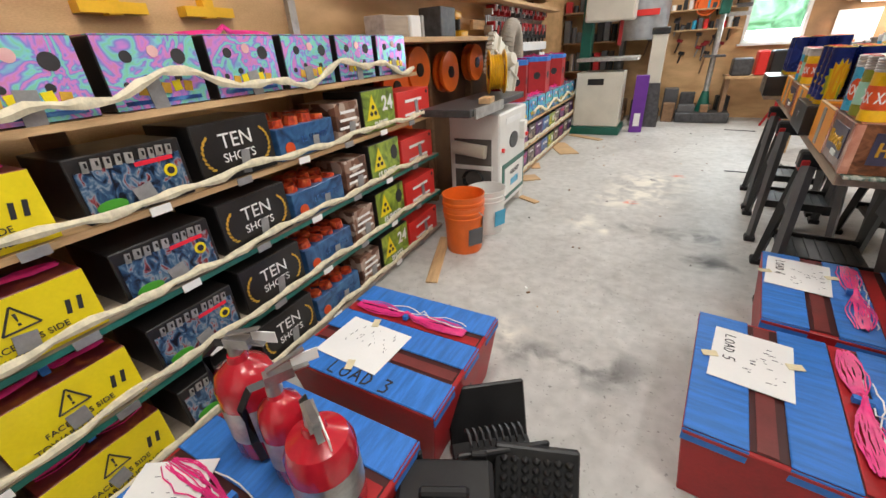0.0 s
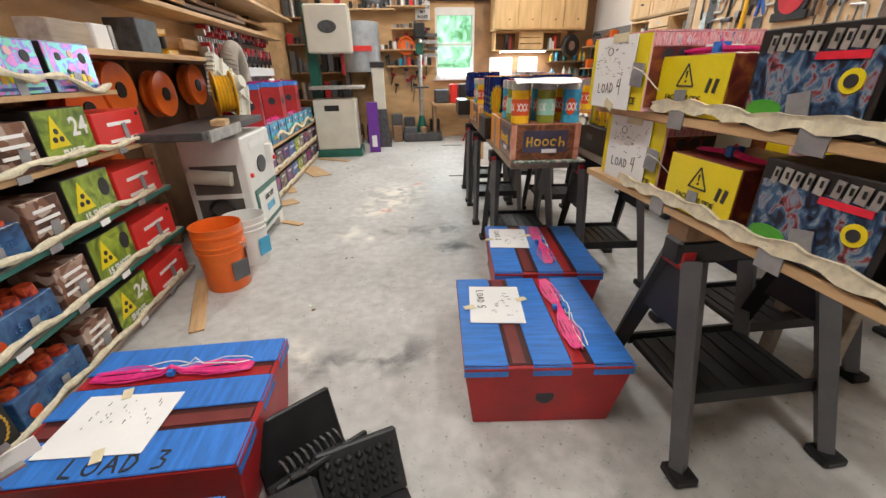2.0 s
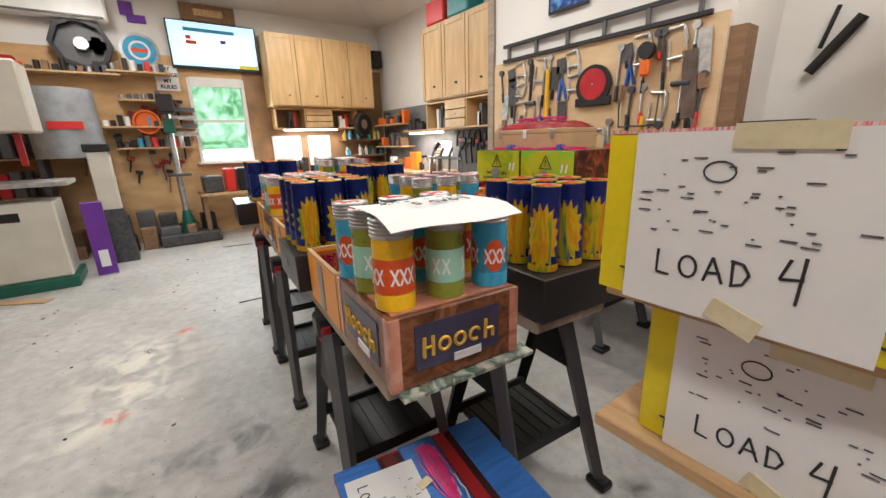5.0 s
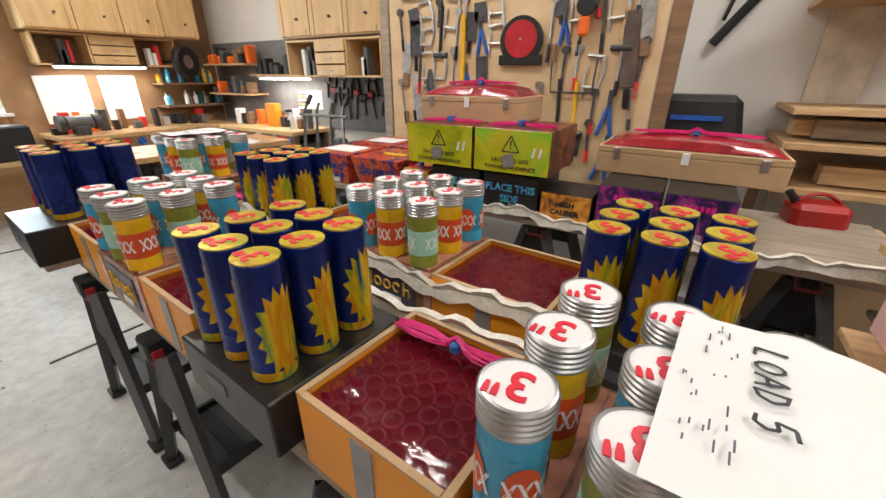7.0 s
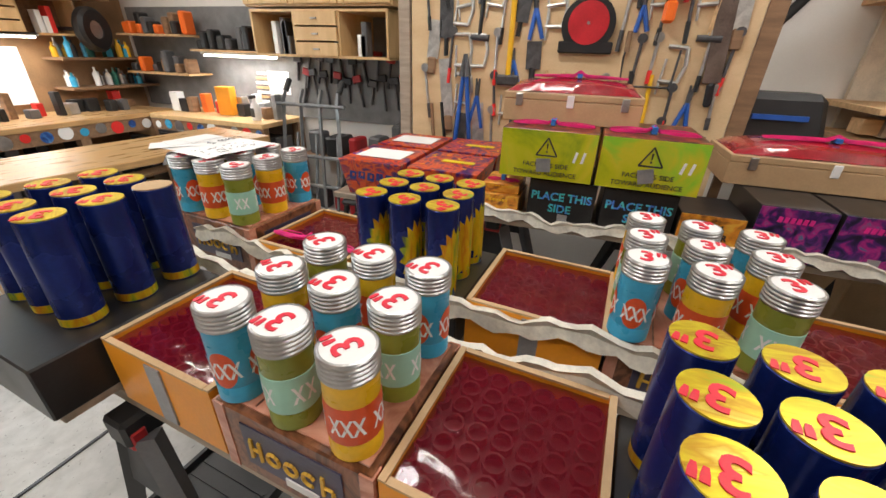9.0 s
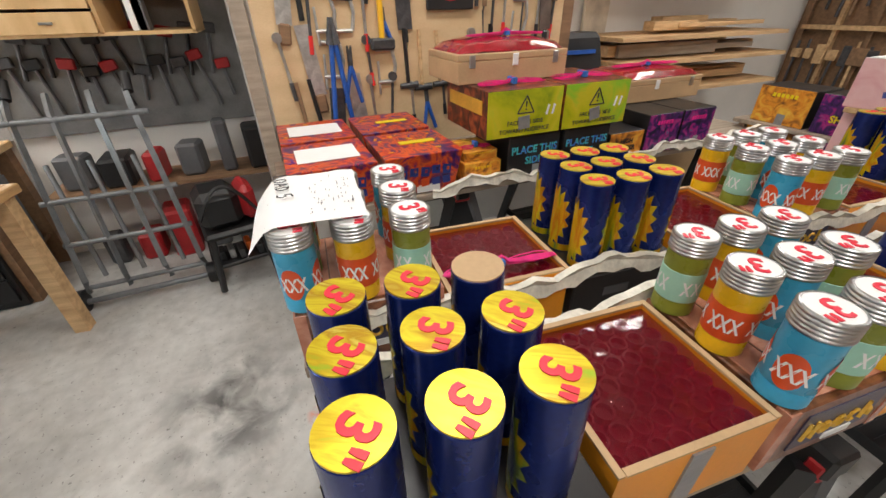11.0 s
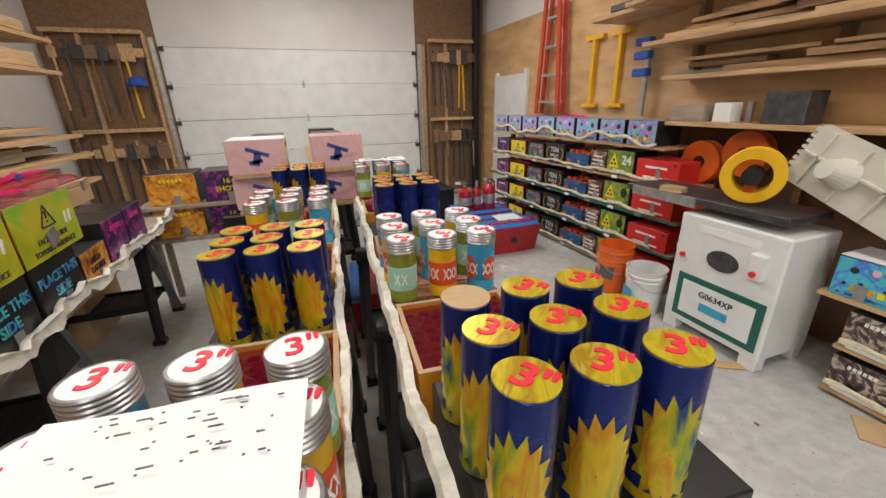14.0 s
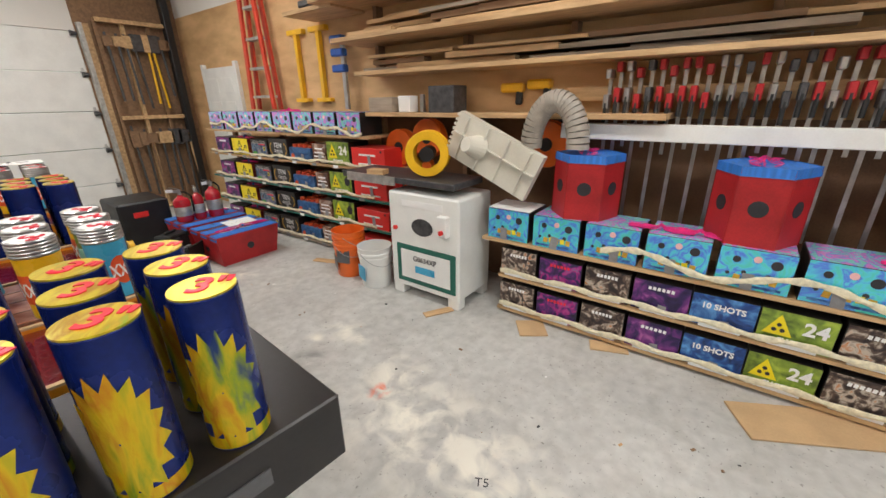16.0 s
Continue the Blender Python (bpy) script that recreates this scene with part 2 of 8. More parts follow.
FUSEW = mat("white_fuse_wrap", (0.76, 0.72, 0.62), 0.65, var=0.12, scale=24, bump=0.4)
PINK = mat("pink_wire", (0.85, 0.04, 0.26), 0.35, var=0.1, scale=30, bump=0)
WIREW = mat("white_wire", (0.8, 0.78, 0.75), 0.4, bump=0)
YELLOW = mat("yellow_card", (0.86, 0.70, 0.015), 0.35, var=0.05, scale=5, bump=0.03)
LIME = art("lime_foil", [(0.30, 0.42, 0.02), (0.62, 0.66, 0.02), (0.75, 0.70, 0.04), (0.35, 0.75, 0.05)], 3, 0.25, 0.2)
MAROON = art("maroon_print", [(0.06, 0.008, 0.01), (0.14, 0.02, 0.015), (0.28, 0.09, 0.02)], 12, 0.4)
ORANGE = mat("orange_card", (0.85, 0.33, 0.015), 0.4, var=0.06, scale=5, bump=0.03)
ORANGEP = mat("orange_plastic", (0.85, 0.16, 0.02), 0.35, var=0.07, scale=6, bump=0.03)
YELLOWP = mat("yellow_plastic", (0.85, 0.48, 0.02), 0.35, var=0.07, scale=6)
KRAFT = mat("kraft_card", (0.55, 0.37, 0.20), 0.7, var=0.08, scale=5, bump=0.04)
WOODPRINT = art("wood_print", [(0.06, 0.018, 0.008), (0.14, 0.05, 0.02), (0.26, 0.10, 0.045), (0.10, 0.03, 0.013)], 7, 0.28, distort=4)
WOODTRAY = art("tray_print", [(0.38, 0.13, 0.08), (0.55, 0.24, 0.16), (0.70, 0.36, 0.25)], 6, 0.25, distort=3)
WINE = mat("wine_tube", (0.20, 0.008, 0.018), 0.4, var=0.15, scale=12)
CELLO = film("red_cellophane", (0.17, 0.006, 0.016), 0.6)
CELLOPAD = mat("red_wrap", (0.35, 0.012, 0.022), 0.14, var=0.2, scale=9, bump=0.5, coat=0.8)
NAVY = mat("navy_foil", (0.012, 0.03, 0.20), 0.28, 0.45, var=0.2, scale=6, bump=0.02)
SUNFOIL = art("sun_foil", [(0.02, 0.05, 0.18), (0.30, 0.38, 0.02), (0.72, 0.50, 0.012), (0.62, 0.26, 0.012), (0.70, 0.62, 0.02)], 26, 0.26, 0.35, 0.6, stretch=(1, 1, 0.22))
# pale streaks in the gold top paint the foil's glancing highlights as colour
GOLDTOP = art("gold_foil_top", [(0.34, 0.50, 0.03), (0.60, 0.42, 0.012), (0.74, 0.62, 0.03), (0.50, 0.28, 0.01), (0.80, 0.74, 0.14)], 22, 0.3, 0.5, 0.8, stretch=(0.3, 1.2, 1))
CANB = mat("can_blue", (0.05, 0.38, 0.62), 0.3, var=0.08, scale=10, bump=0.02)
CANG = mat("can_olive", (0.24, 0.27, 0.035), 0.3, var=0.08, scale=10, bump=0.02)
CANY = mat("can_yellow", (0.86, 0.50, 0.015), 0.3, var=0.08, scale=10, bump=0.02)
CANM = mat("can_mint", (0.36, 0.66, 0.52), 0.35, var=0.05, scale=10, bump=0.02)
CANR = mat("can_red", (0.72, 0.09, 0.02), 0.35, var=0.1, scale=10, bump=0.02)
FOIL_A = holo("rainbow_foil", (0.10, 0.36, 0.85), 0.8, 0.40, 0.26, 0.85, 0.4)
FOIL_B = holo("pale_foil", (0.50, 0.58, 0.80), 1.0, 0.38, 0.55, 0.8, 0.35)
ART_DRIFT = art("street_print", [(0.004, 0.005, 0.01), (0.008, 0.012, 0.03), (0.02, 0.06, 0.14), (0.05, 0.12, 0.22), (0.24, 0.3, 0.36), (0.26, 0.025, 0.03), (0.01, 0.01, 0.02)], 20, distort=1.0, stretch=(1.6, 1, 1))
ART_NEB = art("nebula_print", [(0.01, 0.005, 0.03), (0.03, 0.015, 0.09), (0.16, 0.03, 0.20), (0.5, 0.15, 0.4)], 8)
ART_BLUE = art("blue_print", [(0.005, 0.012, 0.05), (0.02, 0.08, 0.30), (0.12, 0.35, 0.7)], 10)
ART_BONE = art("bone_print", [(0.02, 0.015, 0.015), (0.04, 0.025, 0.025), (0.12, 0.08, 0.06), (0.55, 0.48, 0.4), (0.5, 0.16, 0.03)], 16)
ART_TOX = art("toxic_print", [(0.06, 0.09, 0.02), (0.20, 0.30, 0.04), (0.40, 0.52, 0.07)], 9)
ART_BRICK = art("brown_print", [(0.07, 0.03, 0.02), (0.22, 0.10, 0.06), (0.5, 0.4, 0.33)], 22, voronoi=True)
ART_COMET = art("comet_print", [(0.02, 0.008, 0.06), (0.06, 0.012, 0.14), (0.30, 0.03, 0.05), (0.72, 0.12, 0.015), (0.55, 0.035, 0.02), (0.05, 0.012, 0.12), (0.70, 0.30, 0.03)], 5.5, distort=2.4)
ART_WAR = art("battle_print", [(0.02, 0.01, 0.01), (0.06, 0.02, 0.012), (0.22, 0.05, 0.02), (0.45, 0.12, 0.03)], 12)
ART_FLUO = art("neon_print", [(0.01, 0.01, 0.03), (0.02, 0.015, 0.06), (0.09, 0.02, 0.16), (0.45, 0.02, 0.22), (0.03, 0.2, 0.3)], 13)
ART_PINKB = art("pale_pink_print", [(0.75, 0.42, 0.42), (0.80, 0.50, 0.50), (0.72, 0.36, 0.38)], 5)
STRIPES = art("pink_stripes", [(0.70, 0.12, 0.16), (0.80, 0.55, 0.55), (0.62, 0.06, 0.12), (0.78, 0.70, 0.70), (0.08, 0.08, 0.30)], 6, 0.35, 0.0, 3.0, stretch=(7, 7, 1))
ART_GUN = art("orange_print", [(0.12, 0.04, 0.02), (0.75, 0.28, 0.03), (0.85, 0.55, 0.08)], 12)
ART_BLUETRAY = art("blue_tray_print", [(0.01, 0.03, 0.08), (0.03, 0.10, 0.25), (0.06, 0.18, 0.36)], 10)
REDTUBES = art("red_tube_tops", [(0.12, 0.01, 0.01), (0.6, 0.06, 0.02), (0.75, 0.2, 0.06)], 20)
TITLEBLUE = mat("title_blue", (0.02, 0.04, 0.22), 0.4, bump=0)
GREEN = mat("machine_green", (0.01, 0.12, 0.085), 0.35, var=0.1, scale=5)
PURPLE = mat("purple_card", (0.15, 0.03, 0.32), 0.4, var=0.08)
GOLD = mat("gold_print", (0.75, 0.45, 0.06), 0.35, 0.3, bump=0)
GLASS = bpy.data.materials.new("window_glass")
GLASS.use_nodes = True
gb = GLASS.node_tree.nodes["Principled BSDF"]
gb.inputs["Transmission Weight"].default_value, gb.inputs["Roughness"].default_value = 1.0, 0.0
FOLIAGE = art("far_foliage", [(0.10, 0.30, 0.10), (0.22, 0.55, 0.30), (0.45, 0.80, 0.55), (0.65, 0.92, 0.80)], 2.0)
fb = FOLIAGE.node_tree.nodes["Principled BSDF"]
# the leaf colour glows, standing in for daylight on the trees
for lk in list(FOLIAGE.node_tree.links):
    if lk.to_socket == fb.inputs["Base Color"]:
        FOLIAGE.node_tree.links.new(lk.from_socket, fb.inputs["Emission Color"])
fb.inputs["Emission Strength"].default_value = 1.3
LED = glow("led_tube", (1.0, 0.94, 0.85), 12.0)
SCREEN = glow("screen", (0.55, 0.80, 0.95), 0.95)
SCREENW = glow("screen_panel", (0.70, 0.90, 1.0), 0.85)

# ---- mesh helpers ----


def box(bm, c, s, rz=0.0, taper=1.0):
    """A box by centre and size; taper widens or narrows its top."""
    r = bmesh.ops.create_cube(bm, size=1.0)
    for v in r["verts"]:
        k = taper if v.co.z > 0 else 1.0
        v.co = Vector((v.co.x * s[0] * k, v.co.y * s[1] * k, v.co.z * s[2]))
        if rz:
            v.co.rotate(Euler((0, 0, radians(rz))))
        v.co += Vector(c)
    return r["verts"]


def cyl(bm, a, b_, r0, r1=None, seg=20, caps=True):
    a, b_ = Vector(a), Vector(b_)
    d = b_ - a
    r = bmesh.ops.create_cone(bm, cap_ends=caps, segments=seg, radius1=r0, radius2=r0 if r1 is None else r1, depth=d.length)
    q = d.to_track_quat("Z", "Y")
    for v in r["verts"]:
        v.co = q @ v.co + (a + b_) / 2
    return r["verts"]


def lathe(bm, prof, seg=28):
    """Turns (radius, height) pairs round z."""
    rings = []
    for r, z in prof:
        rings.append([bm.verts.new((r * math.cos(2 * math.pi * i / seg), r * math.sin(2 * math.pi * i / seg), z)) for i in range(seg)])
    for a, b_ in zip(rings, rings[1:]):
        for i in range(seg):
            bm.faces.new((a[i], a[(i + 1) % seg], b_[(i + 1) % seg], b_[i]))
    return rings


def finish(name, bm, material, bevel=0.0, smooth=False):
    if bevel:
        bmesh.ops.bevel(bm, geom=list(bm.edges), offset=bevel, segments=1, affect="EDGES", clamp_overlap=True)
    bmesh.ops.recalc_face_normals(bm, faces=list(bm.faces))
    me = bpy.data.meshes.new(name)
    bm.to_mesh(me)
    bm.free()
    me.materials.append(material)
    if smooth:
        me.shade_smooth()
        me.set_sharp_from_angle(angle=radians(35))
    return new(name, me)


def part(name, bm, material, parent, label="", bevel=0.0, smooth=False):
    ob = finish(name, bm, material, bevel, smooth)
    ob.parent = parent
    return tagged(ob, label)


def bpart(name, c, s, material, parent, label="", bevel=0.0, rz=0.0, taper=1.0):
    bm = bmesh.new()
    box(bm, c, s, rz, taper)
    return part(name, bm, material, parent, label, bevel)


def cpart(name, a, b_, r, material, parent, label="", r1=None, seg=16):
    bm = bmesh.new()
    cyl(bm, a, b_, r, r1, seg)
    return part(name, bm, material, parent, label, smooth=True)


def thing(name, label, category, m, group="", kind=""):
    ob = new(name)
    ob.empty_display_size = 0.1
    ob.matrix_basis = m
    return tagged(ob, label, category, group, kind)


def wall(name, c, s, material, label):
    bm = bmesh.new()
    box(bm, c, s)
    return tagged(finish(name, bm, material), label, "wall", kind="structure")


TEXTS = {}


def text(words, size, m, material, parent, name="lettering", bold=0.0, squash=1.0):
    key = (words, size, bold)
    if key not in TEXTS:
        cu = bpy.data.curves.new("lettering", "FONT")
        cu.body, cu.size, cu.align_x, cu.align_y, cu.extrude, cu.offset = words, size, "CENTER", "CENTER", 0.0008, bold
        cu.resolution_u = 3
        ob = bpy.data.objects.new("lettering", cu)
        TEXTS[key] = bpy.data.meshes.new_from_object(ob)
        bpy.data.objects.remove(ob)
    me = TEXTS[key].copy()
    me.materials.clear()
    me.materials.append(material)
    ob = new(name, me)
    ob.parent = parent
    ob.matrix_basis = m @ Matrix.Diagonal((squash, 1, 1, 1))
    return ob


def on_front(x, z, y=-0.006, turn=0.0):
    return pose(x, y, z, 90, 0, 0) @ pose(0, 0, 0, 0, 0, turn)


def wires(name, paths, r, material, parent, label=""):
    """Thin round cords along lists of points, as one mesh."""
    bm = bmesh.new()
    for pts in paths:
        pts = [Vector(p) for p in pts]
        prev = None
        for i, p in enumerate(pts):
            d = (pts[min(i + 1, len(pts) - 1)] - pts[max(i - 1, 0)]).normalized()
            q = d.to_track_quat("Z", "Y")
            ring = [bm.verts.new(p + q @ Vector((r * math.cos(a), r * math.sin(a), 0))) for a in (0, 2.09, 4.19)]
            if prev:
                for j in range(3):
                    bm.faces.new((prev[j], prev[(j + 1) % 3], ring[(j + 1) % 3], ring[j]))
            prev = ring
    return tagged(part(name, bm, material, parent, label, smooth=True), kind="stuff" if len(paths) > 3 else "")


def fuse_bundle(rng, c, length, along, spread, n=16, r=0.0016):
    """Loops of thin lead wire tied at the middle."""
    out = []
    for i in range(n):
        ph, amp, up = rng.uniform(-1, 1), rng.uniform(0.4, 1) * spread, rng.uniform(0.001, 0.018)
        pts = []
        for k in range(15):
            u = -1 + 2 * k / 14
            w = amp * ph * math.sin(abs(u) * 2.6) + rng.uniform(-0.1, 0.1) * spread
            h = up * (1 - 0.5 * u * u) + 0.004 + (0.02 if abs(u) < 0.1 else 0)
            a, b_ = u * length / 2 * rng.uniform(0.93, 1.0), w
            pts.append((c[0] + (a if along == "x" else b_), c[1] + (b_ if along == "x" else a), c[2] + h))
        out.append(pts)
    return out


def ribbon(name, pts, width, material, label, parent=None, thick=0.006):
    """A limp flat tape standing on edge along a line of points."""
    bm = bmesh.new()
    prev = None
    for i, p in enumerate(pts):
        p = Vector(p)
        d = (Vector(pts[min(i + 1, len(pts) - 1)]) - Vector(pts[max(i - 1, 0)])).normalized()
        side = Vector((-d.y, d.x, 0)).normalized() * thick
        w = Vector((0, 0, width / 2 * (1 + 0.35 * math.sin(i * 1.7))))
        ring = [bm.verts.new(p + s_ + w_) for s_, w_ in ((side, -w), (side * 0.2, w * 0.3), (side, w), (-side, w), (-side * 1.8, 0 * w), (-side, -w))]
        if prev:
            for j in range(6):
                bm.faces.new((prev[j], prev[(j + 1) % 6], ring[(j + 1) % 6], ring[j]))
        prev = ring
    ob = finish(name, bm, material, smooth=True)
    if parent:
        ob.parent = parent
        return tagged(ob, label)
    return tagged(ob, label, "fuse")


STROKES = {
    "L": [[(0.05, 1), (0.0, 0.05), (0.5, 0.0)]],
    "O": [[(0.3 + 0.3 * math.cos(a * 0.5236 + 1.8), 0.45 + 0.42 * math.sin(a * 0.5236 + 1.8)) for a in range(13)]],
    "A": [[(0.0, 0.0), (0.28, 0.95), (0.62, 0.0)], [(0.1, 0.35), (0.55, 0.38)]],
    "D": [[(0.05, 0.95), (0.05, 0.0)], [(-0.02, 0.92), (0.35, 0.85), (0.55, 0.5), (0.38, 0.12), (0.0, 0.0)]],
    "3": [[(0.05, 0.95), (0.5, 0.92), (0.22, 0.55), (0.5, 0.38), (0.42, 0.05), (0.0, 0.0)]],
    "4": [[(0.25, 1.25), (0.0, 0.55), (0.62, 0.62)], [(0.62, 1.35), (0.48, -0.25)]],
    "5": [[(0.6, 1.05), (0.15, 1.0), (0.08, 0.55), (0.42, 0.6), (0.55, 0.3), (0.35, 0.0), (0.0, 0.05)]],
    "6": [[(0.45, 1.05), (0.1, 0.6), (0.05, 0.2), (0.3, 0.0), (0.5, 0.22), (0.3, 0.45), (0.08, 0.3)]],
}


def handwrite(words, size, m, parent, pen=0.075, space=0.86):
    """Marker handwriting of pen strokes, centred, in the local xy plane."""
    bm = bmesh.new()
    x = -len(words) * space / 2
    for ch in words:
        for line in STROKES.get(ch, []):
            for (ax, ay), (bx, by) in zip(line, line[1:]):
                vs = cyl(bm, ((x + ax) * size, (ay - 0.5) * size, 0), ((x + bx) * size, (by - 0.5) * size, 0), pen * size, pen * size * 0.85, 6)
                for v in vs:
                    v.co.z *= 0.0008 / (pen * size)
        x += space if ch != " " else 0.5
    o_ = part("handwriting", bm, INK, parent)
    o_.matrix_basis = m
    return o_


RNG = random.Random(7)

# ---- structure ----
XL, XR, YB, YF, H = -2.0, 4.36, -2.1, 9.0, 3.55
bm = bmesh.new()
box(bm, ((XL + XR) / 2, (YB + YF) / 2, -0.05), (XR - XL + 0.6, YF - YB + 0.6, 0.1))
tagged(finish("floor", bm, CONCRETE), "grey stained concrete garage floor", "floor", kind="structure")
wall("wall_west_lower", (XL - 0.06, 3.45, 1.4), (0.12, 11.1, 2.8), PLY, "left wall of knotty plywood sheets")
wall("wall_west_upper", (XL - 0.06, 3.45, 3.2), (0.12, 11.1, 0.8), DRYWALL, "white painted drywall above the plywood")
wall("wall_east", (XR + 0.06, 3.45, 1.8), (0.12, 11.1, 3.6), DRYWALL, "off-white painted drywall side wall")
# window wall in pieces round the opening
WX0, WX1, WZ0, WZ1 = 0.95, 1.76, 1.2, 2.5
wall("wall_north_a", ((XL + WX0) / 2, YF + 0.06, 1.4), (WX0 - XL, 0.12, 2.8), PLY, "plywood end wall hung with tools")
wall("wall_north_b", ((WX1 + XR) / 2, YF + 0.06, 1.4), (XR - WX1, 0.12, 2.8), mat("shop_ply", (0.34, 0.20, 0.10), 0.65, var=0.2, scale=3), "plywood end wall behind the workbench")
wall("wall_north_c", ((WX0 + WX1) / 2, YF + 0.06, WZ0 / 2), (WX1 - WX0, 0.12, WZ0), PLY, "plywood wall under the window")
wall("wall_north_d", ((WX0 + WX1) / 2, YF + 0.06, (WZ1 + 2.8) / 2), (WX1 - WX0, 0.12, 2.8 - WZ1), PLY, "plywood wall over the window")
wall("wall_north_e", ((XL + XR) / 2, YF + 0.06, 3.2), (XR - XL, 0.12, 0.8), DRYWALL, "white drywall band at the top of the end wall")
# door wall
GX0, GX1, GZ = -0.74, 3.02, 2.5
wall("wall_south_a", ((XL + GX0) / 2, YB - 0.06, 1.8), (GX0 - XL, 0.12, 3.6), LUMBER_DARK, "bare plywood wall beside the garage door")
wall("wall_south_b", ((GX1 + XR) / 2, YB - 0.06, 1.8), (XR - GX1, 0.12, 3.6), LUMBER_DARK, "bare plywood wall with tool racks")
wall("wall_south_c", ((GX0 + GX1) / 2, YB - 0.06, (GZ + 3.6) / 2), (GX1 - GX0, 0.12, 3.6 - GZ), DRYWALL, "white drywall above the garage door")
wall("wall_chase", (3.93, 3.57, 1.8), (0.85, 2.24, 3.6), DRYWALL, "white boxed-out wall that carries the tool board")
# hipped ceiling
bm = bmesh.new()
o = [bm.verts.new(v) for v in ((XL - .1, YB - .1, H), (XR + .1, YB - .1, H), (XR + .1, YF + .1, H), (XL - .1, YF + .1, H))]
i_ = [bm.verts.new(v) for v in ((XL + 1.9, YB + 1.9, H + 0.75), (XR - 1.9, YB + 1.9, H + 0.75), (XR - 1.9, YF - 1.9, H + 0.75), (XL + 1.9, YF - 1.9, H + 0.75))]
for k in range(4):
    bm.faces.new((o[k], o[(k + 1) % 4], i_[(k + 1) % 4], i_[k]))
bm.faces.new(i_)
ext = bmesh.ops.extrude_face_region(bm, geom=list(bm.faces))
for v in ext["geom"]:
    if isinstance(v, bmesh.types.BMVert):
        v.co.z += 0.12
tagged(finish("ceiling", bm, CEIL), "pale grey sloped drywall ceiling", "ceiling", kind="structure")
for lx, ly in LAMPS:
    th = thing("ceiling_light", "assumed white strip light hung below the ceiling", "ceiling light", pose(lx, ly, 3.56), "strip lights")
    bpart("housing", (0, 0, 0.02), (0.3, 1.4, 0.05), WHITE, th, bevel=0.008)
    for q in (-0.4, 0.4):
        cpart("hanger_rod", (0, q, 0.04), (0, q, 0.7), 0.006, STEEL, th)

# window
th = thing("window_1", "white double-hung window with a raised blind", "window", pose((WX0 + WX1) / 2, YF, 0), kind="structure")
ww = WX1 - WX0
for x in (-ww / 2 + 0.02, ww / 2 - 0.02):
    bpart("window_frame", (x, 0.03, (WZ0 + WZ1) / 2), (0.05, 0.1, WZ1 - WZ0), WHITE, th)
for z in (WZ0 + 0.02, (WZ0 + WZ1) / 2, WZ1 - 0.02):
    bpart("window_rail", (0, 0.03, z), (ww - 0.09, 0.08, 0.045), WHITE, th)
bpart("window_sill", (0, -0.03, WZ0 - 0.02), (ww + 0.1, 0.12, 0.03), WHITE, th)
bpart("blind", (0, -0.03, WZ1 - 0.06), (ww - 0.06, 0.05, 0.14), WHITE, th, "white slatted blind, drawn up")
for z in ((WZ0 * 3 + WZ1) / 4, (WZ0 + 3 * WZ1) / 4):
    g = bpart("pane", (0, 0.05, z), (ww - 0.09, 0.006, 0.57), GLASS, th)
    g.visible_shadow = False
bm = bmesh.new()
box(bm, (1.4, 16, 2.5), (30, 0.1, 9))
tagged(finish("backdrop", bm, FOLIAGE), "green trees far outside the window, daylight painted as glow", "trees", kind="structure")
bm = bmesh.new()
box(bm, (1.2, 3.5, -0.2), (400, 400, 0.1))
tagged(finish("ground", bm, mat("grass_ground", (0.06, 0.10, 0.03), 0.9, var=0.2)), "grassy ground outside", "ground", kind="structure")

# garage door
th = thing("door_1", "white sectional steel garage door, closed", "garage door", pose((GX0 + GX1) / 2, YB, 0), kind="structure")
gw = GX1 - GX0
for k in range(5):
    p = bpart("panel", (0, -0.03, 0.25 + k * 0.5), (gw, 0.05, 0.492), WHITE, th, bevel=0.006)
    for hx in (-gw / 2 + 0.05, 0.0, gw / 2 - 0.05):
        if k:
            bm = bmesh.new()
            box(bm, (hx, 0.012, k * 0.5), (0.05, 0.02, 0.11), 0, 0.5)
            cyl(bm, (hx - 0.03, 0.02, k * 0.5), (hx + 0.03, 0.02, k * 0.5), 0.012)
            part("hinge", bm, GALV, th)
for s in (-1, 1):
    bpart("track", (s * (gw / 2 + 0.04), 0.07, 1.3), (0.05, 0.08, 2.6), GALV, th, "galvanised door track")
    bpart("jamb", (s * (gw / 2 + 0.11), 0.02, 1.3), (0.08, 0.06, 2.6), LUMBER, th)
    for k in range(1, 6):
        bm = bmesh.new()
        cyl(bm, (s * (gw / 2 + 0.0), 0.04, k * 0.5 - 0.03), (s * (gw / 2 - 0.07), 0.04, k * 0.5 - 0.03), 0.02, 0.035)
        part("roller", bm, IRON, th)

# side door
th = thing("door_2", "white six-panel door behind the shelves", "door", pose(XL, -0.98, 0), kind="structure")
bpart("leaf", (0.025, 0, 1.03), (0.05, 0.86, 2.06), WHITE, th)
for y in (-0.2, 0.2):
    for z, hh in ((1.82, 0.2), (1.35, 0.5), (0.55, 0.7)):
        bpart("panel", (0.053, y, z), (0.01, 0.28, hh), WHITE, th, bevel=0.004)
for y in (-0.47, 0.47):
    bpart("casing", (0.02, y, 1.06), (0.06, 0.07, 2.12), WHITE, th)

